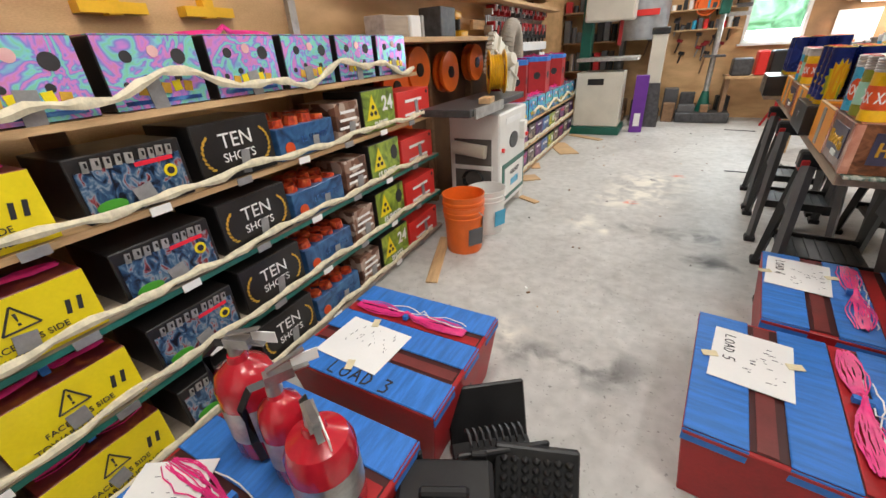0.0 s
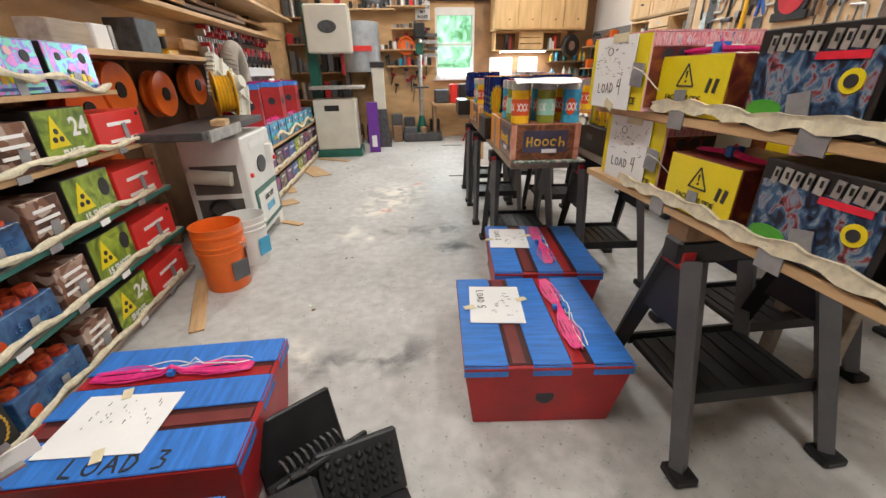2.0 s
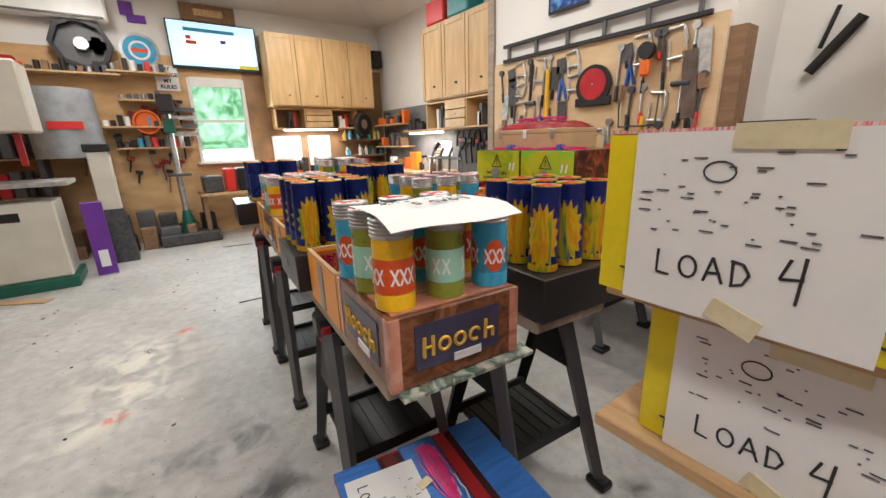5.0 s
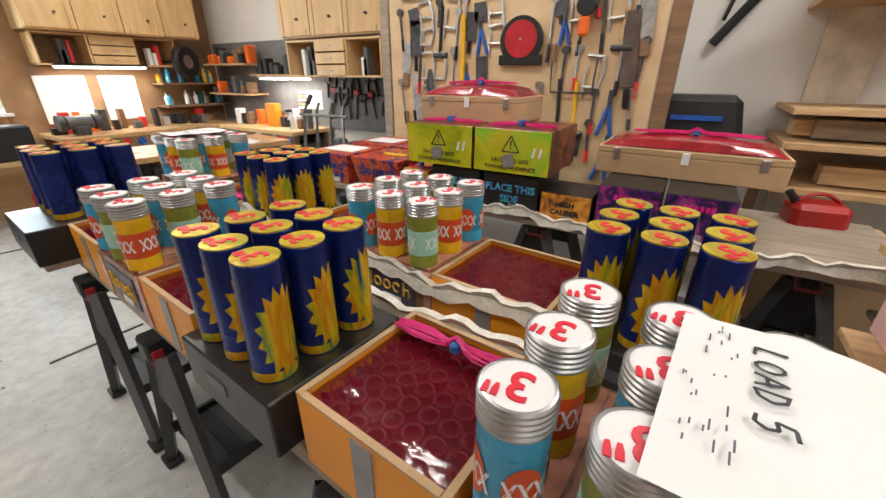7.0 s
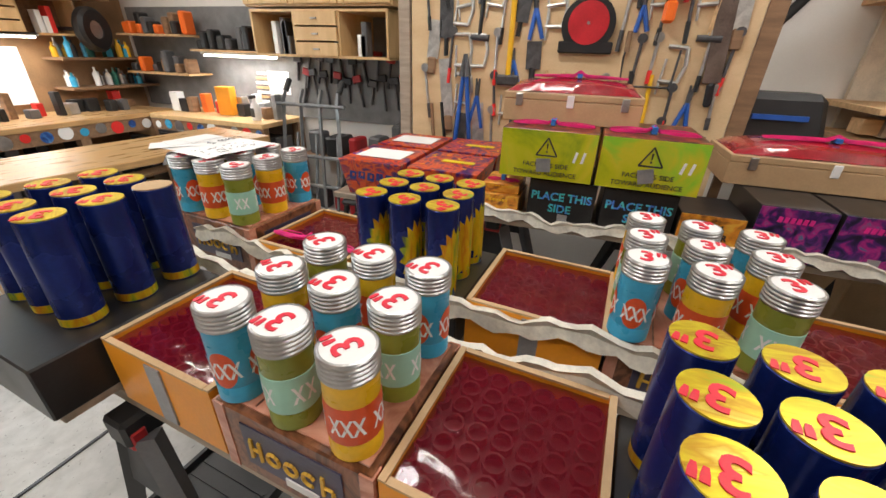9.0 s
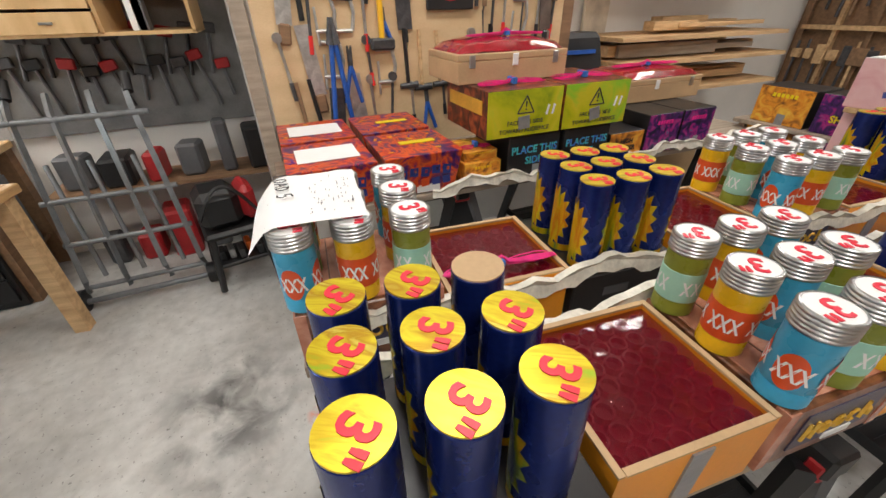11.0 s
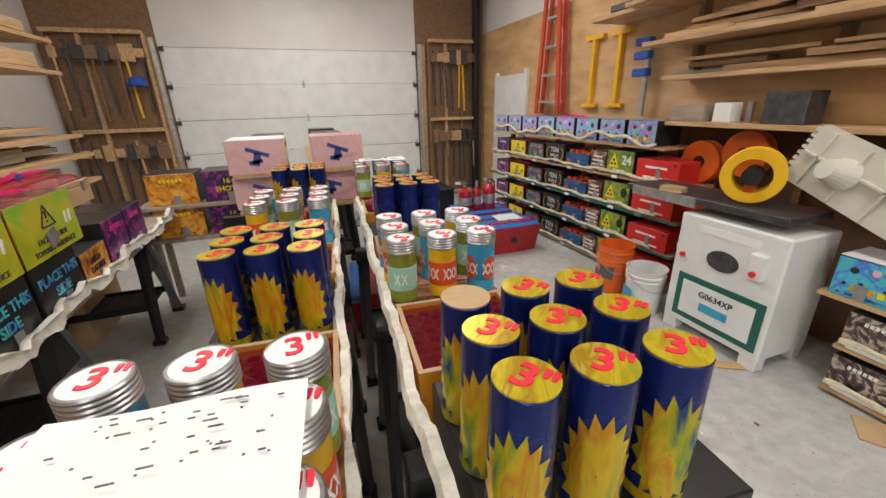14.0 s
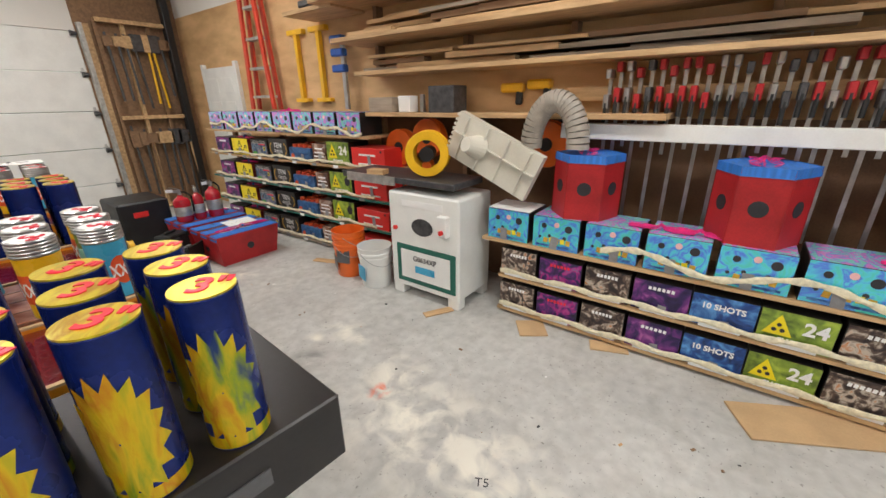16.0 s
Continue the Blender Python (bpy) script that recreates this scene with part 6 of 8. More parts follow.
# darker brown sheet over the lower part of the left wall
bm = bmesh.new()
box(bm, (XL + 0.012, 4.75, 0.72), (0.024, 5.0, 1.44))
tagged(finish("wall_panel", bm, mat("dark_ply", (0.17, 0.09, 0.045), 0.7, var=0.2, scale=3)), "dark brown plywood panel behind low shelves", "panel", kind="structure")
for y in (2.28, 3.3, 4.2, 5.3, 6.4):
    bm = bmesh.new()
    box(bm, (XL + 0.045, y, 0.73), (0.09, 0.045, 1.46))
    box(bm, (XL + 0.045, y, 2.2), (0.09, 0.045, 0.7))
    tagged(finish("stud", bm, LUMBER_DARK), "dark wall stud between shelves", "stud", "wall studs")
for y, mm, s in ((2.5, LUMBER_GREY, (0.16, 0.3, 0.13)), (2.78, PAPER, (0.12, 0.14, 0.14)), (3.22, IRON, (0.2, 0.26, 0.21)), (2.95, STEEL, (0.04, 0.04, 0.15))):
    bm = bmesh.new()
    box(bm, (-1.76, y, 1.478 + s[2] / 2), s)
    tagged(finish("storage_box", bm, mm, 0.006), "small storage box on the wall shelf", "box", "shelf clutter")
for y, z in ((3.72, 1.66), (4.1, 1.52), (3.95, 1.68)):
    th = thing("power_tool", "yellow cordless power tool on the wall", "power tool", pose(-1.965, y, z, 0, 0, 90))
    bpart("tool_body", (0, 0, 0), (0.2, 0.07, 0.07), YELLOWP, th, bevel=0.015)
    bpart("grip", (0.06, 0, -0.07), (0.05, 0.05, 0.12), BLACK, th, bevel=0.012)
for y, z in ((2.6, 1.15), (2.95, 1.25), (3.5, 1.2), (4.1, 1.25), (2.6, 0.8)):
    th = thing("cord_reel", "orange plastic cord reel hung on the wall", "cord reel", pose(-1.9, y, z, 0, 90, 0))
    bm = bmesh.new()
    lathe(bm, [(0.05, 0), (0.17, 0), (0.175, 0.02), (0.12, 0.03), (0.12, 0.07), (0.175, 0.08), (0.17, 0.1), (0.05, 0.1)], 28)
    part("reel", bm, ORANGEP, th, smooth=True)
    cpart("hub", (0, 0, -0.01), (0, 0, 0.11), 0.05, BLACK, th)


def bar_clamp(y, z, ln, hd):
    th = thing("bar_clamp", "steel bar clamp with a red jaw hung on the wall", "clamp", pose(-1.86, y, z), "bar clamps")
    bpart("bar", (0, 0, -ln / 2), (0.008, 0.022, ln), STEEL, th)
    bpart("fixed_jaw", (0.03, 0, 0.0), (0.10, 0.035, 0.06), hd, th, bevel=0.006)
    bpart("sliding_jaw", (0.03, 0, -0.17), (0.10, 0.035, 0.09), hd, th, bevel=0.006)
    cpart("screw_handle", (0.07, 0, -0.3), (0.07, 0, -0.18), 0.012, BLACK, th)


for k in range(36):
    bar_clamp(4.50 + k * 0.062, 1.72 + (0.04 if k % 3 else 0), 0.5 + 0.5 * (k % 2), RNG.choice((RED, RED, RED, STEEL, IRON)))
bm = bmesh.new()
box(bm, (-1.72, 5.3, 1.365), (0.08, 2.1, 0.10))
tagged(finish("white_beam", bm, WHITE, 0.004), "long white plastic trim board behind the mortar boxes", "board")
bm = bmesh.new()
box(bm, (-1.90, 5.3, 1.6), (0.04, 2.2, 0.09))
tagged(finish("clamp_rail", bm, LUMBER, 0.003), "pine rail that holds the clamps", "rail")
for y in (6.0, 6.12):
    th = thing("work_glove", "white work glove hung to dry", "glove", pose(-1.66, y, 1.12))
    bpart("palm", (0, 0, 0.1), (0.03, 0.09, 0.12), PAPER, th, bevel=0.01)
    for q in range(4):
        cpart("finger", (0, -0.035 + q * 0.023, 0.05), (0, -0.035 + q * 0.023, -0.04), 0.011, PAPER, th)
# ladder and stands near the side door
th = thing("ladder", "orange-red fibreglass stepladder hung on the wall", "ladder", pose(-1.93, 0.25, 1.55, 0, 0, 0))
for y in (-0.22, 0.22):
    for x in (0, 0.09):
        bm = bmesh.new()
        vs = box(bm, (x, 0, 0.7), (0.03, 0.06, 1.5))
        for v in vs:
            v.co.y += y * (1.1 - v.co.z * 0.35)
        part("rail", bm, mat("ladder_red", (0.62, 0.06, 0.03), 0.4), th)
for k in range(4):
    bpart("rung", (0.045, 0, 0.1 + k * 0.33), (0.09, 0.46 - k * 0.08, 0.03), GALV, th)
for y in (0.95, 1.35):
    th = thing("work_stand", "yellow steel work stand hung on the plywood", "stand", pose(-1.97, y, 1.6))
    bpart("post", (0, 0, 0.35), (0.05, 0.05, 0.75), YELLOWP, th)
    bpart("cross_bar", (0, 0, 0.72), (0.06, 0.28, 0.05), YELLOWP, th)
    bpart("base_bar", (0, 0, 0.0), (0.06, 0.24, 0.04), YELLOWP, th)
th = thing("pipe_clamp", "blue heavy clamp hung on the wall", "clamp", pose(-1.9, 1.8, 1.55))
bpart("bar", (0, 0, 0.3), (0.03, 0.05, 0.7), STEEL, th)
for z in (0.35, 0.5, 0.62):
    bpart("jaw", (0.03, -0.03, z), (0.08, 0.18, 0.07), mat("tool_blue", (0.02, 0.10, 0.42), 0.4), th, bevel=0.01)
th = thing("chop_saw", "black bench saw on the high wall shelf", "saw", pose(-1.75, 1.75, 2.43))
bpart("base", (0, 0, 0.03), (0.3, 0.4, 0.06), IRON, th, bevel=0.01)
cpart("blade_guard", (-0.04, 0, 0.2), (0.04, 0, 0.2), 0.13, BLACK, th, seg=28)
bm = bmesh.new()
box(bm, (-1.78, 1.7, 2.40), (0.42, 0.75, 0.035))
tagged(finish("wall_shelf", bm, LUMBER), "short pine shelf under the bench saw", "shelf")

th = thing("floor_marking", "small marker lettering written on the concrete", "marking", pose(0.02, 4.66, 0.0005, 0, 0, 118))
text("T5", 0.06, pose(0, 0, 0), INK, th)
for k in range(60):
    bm = bmesh.new()
    s = RNG.uniform(0.004, 0.014)
    box(bm, (0, 0, s * 0.2), (s, s * RNG.uniform(0.5, 2.2), s * 0.4))
    o_ = finish("floor_crumb", bm, RNG.choice((PAPER, LUMBER, BLACK, LUMBER_DARK)))
    o_.matrix_basis = pose(RNG.uniform(-1.0, 0.6), RNG.uniform(1.8, 7.5), 0.0005, 0, 0, RNG.uniform(0, 180))
    tagged(o_, "tiny crumb of debris on the concrete", "debris", "floor crumbs")
for x, y, ln, rz in ((0.96, 5.22, 0.5, 88), (1.26, 5.78, 0.4, 14), (1.1, 7.7, 0.4, 80)):
    bm = bmesh.new()
    box(bm, (0, 0, 0.004), (0.014, ln, 0.008))
    o_ = finish("wood_scrap", bm, IRON)
    o_.matrix_basis = pose(x, y, 0.0005, 0, 0, rz)
    tagged(o_, "thin dark strip lying on the concrete", "scrap", "floor scraps")

# ---- tool alcoves beside the garage door ----
for x0, x1 in ((XL + 0.12, -0.95), (3.15, 4.25)):
    th = thing("tool_rack", "open stud wall rack hung with long-handled tools", "tool rack", pose((x0 + x1) / 2, YB + 0.02, 0), "tool racks")
    w = x1 - x0
    for z in (0.05, 1.4, 2.66):
        bpart("rail", (0, 0.06, z), (w, 0.1, 0.05), LUMBER, th)
    for k in range(4):
        bpart("stud", (-w / 2 + k * w / 3, 0.03, 1.35), (0.045, 0.06, 2.6), LUMBER_DARK if k % 2 else LUMBER, th)
    for k in range(8):
        x = -w / 2 + 0.08 + k * (w - 0.16) / 7
        for z0, z1 in ((0.15, 1.3), (1.5, 2.6)):
            cpart("tool_handle", (x, 0.14, z0 + RNG.uniform(0, 0.2)), (x + RNG.uniform(-.05, .05), 0.12, z1 - RNG.uniform(0, 0.15)), 0.016, RNG.choice((LUMBER, LUMBER_DARK, IRON, IRON, YELLOWP)), th, seg=8)
            bpart("tool_head", (x, 0.13, z1 - 0.2), (RNG.uniform(0.08, 0.18), 0.03, RNG.uniform(0.1, 0.25)), RNG.choice((IRON, LUMBER_DARK, LUMBER)), th, bevel=0.01, rz=0)
bm = bmesh.new()
box(bm, (-1.82, -1.98, 1.7), (0.1, 0.12, 3.4))
tagged(finish("black_post", bm, BLACK, 0.01), "black square post in the corner", "post")
th = thing("tool_chest", "black wheeled tool chest by the garage door", "tool chest", pose(-0.35, -0.3, 0))
bpart("chest_body", (0, 0, 0.3), (0.5, 0.6, 0.52), BLACK, th, bevel=0.02)
bpart("label", (0.05, 0.303, 0.42), (0.14, 0.004, 0.06), REDCARD, th)
for x in (-0.2, 0.2):
    cpart("wheel", (x, 0.28, 0.08), (x + 0.05, 0.28, 0.08), 0.08, YELLOWP, th)

# ---- tool board on the boxed-out wall ----
PX = 3.49
tb = thing("tool_board", "plywood tool board hung with hand tools", "tool board", pose(PX, 3.58, 0))
bpart("board", (0.005, 0, 1.45), (0.022, 2.2, 1.5), PEG, tb)
bpart("end_cabinet", (0.1, -1.16, 1.6), (0.18, 0.1, 1.0), LUMBER_DARK, tb)
TOOLKINDS = ("hammer", "wrench", "pliers", "saw", "driver", "square", "clamp")


def hand_tool(y, z, kind, ln, rot):
    th = thing(kind, {"hammer": "wood-handled hammer hung on the tool board", "wrench": "steel wrench hung on the tool board", "pliers": "blue-handled pliers hung on the board", "saw": "steel blade saw hung on the board", "driver": "long steel bar hung on the board", "square": "steel trowel hung on the board", "clamp": "steel c-clamp hung on the board"}[kind], "hand tool", pose(PX - 0.02, y, z) @ pose(0, 0, 0, rot, 0, 0), "board tools")
    if kind == "hammer":
        cpart("handle", (0, 0, -ln / 2), (0, 0, ln / 2), 0.014, RNG.choice((LUMBER, YELLOWP, LUMBER_DARK, BLACK)), th, seg=8)
        bm = bmesh.new()
        cyl(bm, (0, -0.07, -ln / 2), (0, 0.06, -ln / 2), 0.024, 0.018, 10)
        part("head", bm, IRON, th)
    elif kind in ("wrench", "driver"):
        bm = bmesh.new()
        cyl(bm, (0, 0, -ln / 2), (0, 0, ln / 2), 0.010, seg=8)
        cyl(bm, (-0.012, 0, ln / 2), (0.012, 0, ln / 2), 0.03, seg=10)
        part("shank", bm, STEEL if kind == "wrench" else IRON, th)
        cpart("grip", (0, 0, -ln / 2), (0, 0, -ln / 5), 0.014, RNG.choice((BLACK, IRON, REDCARD)), th, seg=8)
    elif kind == "pliers":
        for s in (-1, 1):
            cpart("handle", (0, 0, 0), (0, s * ln * 0.14, -ln * 0.6), 0.014, mat("tool_blue", (0.02, 0.10, 0.42), 0.4), th, seg=8)
            cpart("jaw", (0, 0, 0), (0, s * 0.012, ln * 0.3), 0.016, IRON, th, seg=6, r1=0.006)
    elif kind == "saw":
        bpart("blade", (0, 0, 0.05), (0.004, 0.09, ln), GALV, th)
        bpart("grip", (0, 0, -ln / 2), (0.025, 0.07, 0.12), LUMBER_DARK, th, bevel=0.012)
    elif kind == "square":
        bpart("blade", (0, 0, 0), (0.004, 0.10, ln * 0.7), IRON, th)
        cpart("grip", (0, 0, -ln * 0.35), (0, 0, -ln * 0.65), 0.016, BLACK, th, seg=8)
    else:
        bm = bmesh.new()
        pts = [(0, 0.06, -0.1), (0, -0.05, -0.1), (0, -0.07, 0), (0, -0.05, 0.1), (0, 0.06, 0.1)]
        for a, b_ in zip(pts, pts[1:]):
            cyl(bm, a, b_, 0.012, seg=8)
        cyl(bm, (0, 0.05, -0.18), (0, 0.05, 0.03), 0.008, seg=8)
        part("frame", bm, GALV, th)


for iy in range(16):
    for iz in range(4):
        y, z = 2.60 + iy * 0.128 + RNG.uniform(-.03, .03), 1.12 + iz * 0.27 + RNG.uniform(-.04, .04)
        if abs(y - 3.43) < 0.2 and abs(z - 1.85) < 0.22:
            continue
        hand_tool(y, z, RNG.choice(TOOLKINDS), RNG.uniform(0.24, 0.42), RNG.uniform(-7, 7))
for k in range(15):
    y = 2.66 + k * 0.125
    if abs(y - 3.43) > 0.2:
        hand_tool(y, 2.06, ("wrench", "clamp", "driver", "clamp", "square")[k % 5], 0.18, RNG.uniform(-10, 10))
th = thing("sledge_hammer", "yellow-handled sledge hammer hung on the tool board", "hammer", pose(PX - 0.04, 3.92, 1.75), "board tools")
cpart("handle", (0, 0, -0.22), (0, 0, 0.3), 0.019, YELLOWP, th)
bpart("head", (0, 0, -0.25), (0.06, 0.16, 0.07), IRON, th, bevel=0.012)
th = thing("bolt_cutter", "blue-handled bolt cutter hung jaws up", "cutter", pose(PX - 0.04, 4.24, 1.36), "board tools")
for s_ in (-1, 1):
    cpart("handle", (0, s_ * 0.012, 0.16), (0, s_ * 0.06, -0.34), 0.016, mat("tool_blue", (0.02, 0.10, 0.42), 0.4), th)
    cpart("jaw", (0, s_ * 0.02, 0.15), (0, s_ * 0.006, 0.30), 0.026, IRON, th, r1=0.01)
th = thing("machete", "long dark machete blade hung on the tool board", "blade", pose(PX - 0.03, 2.66, 1.72, -5, 0, 0), "board tools")
bpart("blade", (0, 0, 0.05), (0.006, 0.10, 0.46), mat("rust_blade", (0.16, 0.12, 0.10), 0.5, 0.5, var=0.2), th, bevel=0.002)
bpart("grip", (0, 0, -0.25), (0.03, 0.045, 0.14), BLACK, th, bevel=0.012)
th = thing("coping_saw", "steel-framed coping saw hung on the tool board", "saw", pose(PX - 0.035, 3.02, 1.62), "board tools")
wires("bow", [[(0, -0.15, -0.12), (0, 0.15, -0.12), (0, 0.16, 0.05), (0, 0.15, 0.10)], [(0, -0.15, -0.12), (0, -0.16, 0.10)]], 0.008, IRON, th)
cpart("grip", (0, 0.15, 0.08), (0, 0.15, 0.2), 0.016, LUMBER_DARK, th)
th = thing("saw_blade_case", "round red saw blade in a black carrier", "saw blade", pose(PX - 0.02, 3.43, 1.85))
cpart("carrier", (0, 0, 0), (-0.025, 0, 0), 0.165, BLACK, th, seg=32)
bpart("carrier_foot", (-0.012, 0, -0.13), (0.03, 0.34, 0.07), BLACK, th, bevel=0.006)
cpart("blade", (-0.024, 0, 0.01), (-0.03, 0, 0.01), 0.125, mat("blade_red", (0.5, 0.02, 0.03), 0.35), th, seg=32)
cpart("arbor", (-0.028, 0, 0.01), (-0.034, 0, 0.01), 0.01, STEEL, th)
th = thing("marking_reel", "black and orange line reel on the board", "reel", pose(PX - 0.03, 2.98, 1.98))
cpart("case", (0, 0, 0.06), (-0.05, 0, 0.06), 0.06, BLACK, th)
bpart("bottle", (-0.03, 0, -0.06), (0.05, 0.07, 0.12), ORANGEP, th, bevel=0.015)
th = thing("wall_rack", "long black ladder-like rack on the white wall", "rack", pose(3.49, 3.55, 2.28))
for z in (-0.07, 0.07):
    bpart("rail", (-0.02, 0, z), (0.03, 1.95, 0.03), BLACK, th)
for k in range(6):
    bpart("rung", (-0.02, -0.9 + k * 0.36, 0), (0.025, 0.03, 0.14), GREYP, th)
th = thing("framed_picture", "dark framed picture on the white wall", "picture", pose(3.49, 3.75, 2.66))
bpart("frame", (-0.012, 0, 0), (0.02, 0.42, 0.3), BLACK, th, bevel=0.003)
bpart("image", (-0.024, 0, 0), (0.003, 0.37, 0.25), ART_BLUE, th)
cpart_ = thing("steel_pole", "grey steel pole beside the tool board", "pole", pose(3.52, 4.78, 0))
cpart("tube", (0, 0, 0), (0, 0, 2.6), 0.022, GALV, cpart_)

# recess with lumber racks
for z, x0 in ((0.95, 3.55), (1.22, 3.55), (1.42, 3.6), (2.05, 3.6), (2.35, 3.6)):
    bm = bmesh.new()
    box(bm, ((x0 + XR) / 2, 0.55, z), (XR - x0, 2.3, 0.035))
    tagged(finish("wall_shelf", bm, LUMBER), "rough pine rack shelf in the recess", "shelf", "recess shelves")
    for k in range(5):
        ln = RNG.uniform(0.5, 1.4)
        bm = bmesh.new()
        box(bm, (0, 0, 0), (0.14, ln, RNG.uniform(0.03, 0.14)))
        o_ = finish("board", bm, RNG.choice((LUMBER, LUMBER_GREY, LUMBER)), 0.003)
        o_.matrix_basis = pose(x0 + 0.1 + RNG.uniform(0, 0.4), RNG.uniform(-0.1, 1.1), z + 0.09, 0, 0, RNG.uniform(-5, 5))
        tagged(o_, "timber offcut stored on the recess rack", "board", "stacked boards")
bm = bmesh.new()
box(bm, (XR - 0.03, 1.42, 1.15), (0.04, 0.30, 2.1))
tagged(finish("door_3", bm, mat("tan_door", (0.66, 0.58, 0.46), 0.6)), "tan flush panel leaning in the recess", "door", kind="structure")
th = thing("grease_gun", "black grease gun hung on the white wall", "tool", pose(XR - 0.05, 2.1, 2.0, 35, 0, 0))
cpart("barrel", (0, 0, -0.2), (0, 0, 0.2), 0.035, BLACK, th)
cpart("lever", (0, 0.06, -0.05), (0, 0.16, 0.2), 0.014, BLACK, th)
th = thing("equipment_bag", "black padded equipment bag on the cases", "bag", pose(3.7, 2.2, 1.12))
bm = bmesh.new()
box(bm, (0, 0, 0.19), (0.34, 0.62, 0.38), 0, 0.75)
part("bag_body", bm, BLACK, th, bevel=0.04)
bpart("strap", (-0.16, 0, 0.24), (0.02, 0.3, 0.03), mat("tool_blue", (0.02, 0.10, 0.42), 0.4), th)
bm = bmesh.new()
box(bm, (3.75, 2.05, 1.09), (0.55, 0.8, 0.04))
tagged(finish("wall_shelf", bm, LUMBER_DARK), "dark plank shelf under the equipment bag", "shelf")
for y in (1.75, 2.35):
    bm = bmesh.new()
    box(bm, (3.75, y, 0.535), (0.06, 0.06, 1.07))
    tagged(finish("timber_post", bm, LUMBER_DARK), "dark timber post under the plank", "post", "timber posts")

th = thing("fuel_can", "red plastic fuel can with a black spout", "fuel can", pose(3.2, 1.52, 0.80, 0, 0, 8))
bpart("can_body", (0, 0, 0.09), (0.2, 0.26, 0.18), mat("fuel_red", (0.45, 0.02, 0.02), 0.4), th, bevel=0.03)
wires("handle", [[(0, -0.10 + 0.2 * i / 10, 0.175 + 0.05 * math.sin(math.pi * i / 10)) for i in range(11)]], 0.012, RED, th)
cpart("spout", (0, 0.1, 0.17), (0, 0.15, 0.23), 0.02, BLACK, th)
bm = bmesh.new()
box(bm, (3.25, 1.45, 0.40), (0.5, 0.62, 0.795))
tagged(finish("storage_crate", bm, KRAFT, 0.006), "tall brown crate under the fuel can", "crate")
th = thing("cap", "blue cloth cap hung on the tool rack", "cap", pose(3.32, -1.93, 1.98))
bm = bmesh.new()
lathe(bm, [(0.115, 0), (0.112, 0.05), (0.085, 0.105), (0.04, 0.13), (0, 0.135)], 20)
part("crown", bm, mat("cap_blue", (0.02, 0.08, 0.40), 0.7), th, smooth=True)
bpart("peak", (0, 0.13, 0.006), (0.16, 0.10, 0.01), mat("cap_blue", (0.02, 0.08, 0.40), 0.7), th, bevel=0.004)

# ---- far end: cabinets, bench, screen ----


def cabinet(m, n, w, h, d, label):
    th = thing("wall_cabinet", label, "cabinet", m, "maple cabinets")
    bpart("body", (0, d / 2 + 0.01, h / 2), (w, d, h), MAPLE, th)
    for k in range(n):
        x = -w / 2 + (k + 0.5) * w / n
        dr = bpart("door", (x, -0.002, h / 2), (w / n - 0.012, 0.022, h - 0.03), MAPLE, th, bevel=0.002)
        for s in (-1, 1):
            bpart("stile", (x + s * (w / n / 2 - 0.035), -0.017, h / 2), (0.055, 0.012, h - 0.04), MAPLE, dr)
            bpart("rail", (x, -0.017, h / 2 + s * (h / 2 - 0.05)), (w / n - 0.14, 0.012, 0.055), MAPLE, dr)
        cpart("knob", (x + 0.06, -0.02, 0.18), (x + 0.06, -0.045, 0.18), 0.013, IRON, dr)
    return th


cabinet(pose(3.03, 8.58, 2.07), 4, 1.88, 1.14, 0.4, "row of four-door maple wall cabinets")
cabinet(pose(3.74, 5.72, 1.99, 0, 0, -90), 3, 1.5, 0.98, 0.38, "three-door maple wall cabinet with open end shelves")


def cubby(m, w, h, d):
    th = thing("cubby_shelf", "open maple cubby shelf with small drawers", "shelf", m, "cubby shelves")
    for x in (-w / 2, -w / 6, w / 6, w / 2):
        bpart("divider", (x, d / 2, h / 2), (0.02, d, h), MAPLE, th)
    for z in (0.0, h):
        bpart("board", (0, d / 2, z), (w + 0.02, d, 0.02), MAPLE, th)
    bpart("back", (0, d, h / 2), (w, 0.01, h), LUMBER_DARK, th)
    for k in range(3):
        dr = bpart("drawer", (0, 0.08, h * (k + 0.5) / 3), (w / 3 - 0.03, 0.2, h / 3 - 0.015), MAPLE, th, bevel=0.002)
        bpart("pull", (0, -0.025, h * (k + 0.5) / 3), (0.06, 0.012, 0.012), STEEL, dr)
    for k in range(7):
        x = (-w / 3 if k < 4 else w / 3) + RNG.uniform(-0.1, 0.1)
        hh = RNG.uniform(0.4, 0.85) * h
        bpart("jar" if k % 2 else "book", (x, 0.12, hh / 2 + 0.01), (0.05, 0.1, hh), RNG.choice((PAPER, BLACK, REDCARD, GREYP)), th, bevel=0.004)
    return th


cubby(pose(3.74, 5.72, 1.6, 0, 0, -90), 1.4, 0.36, 0.6)
cubby(pose(2.9, 8.7, 1.72), 1.5, 0.33, 0.3)


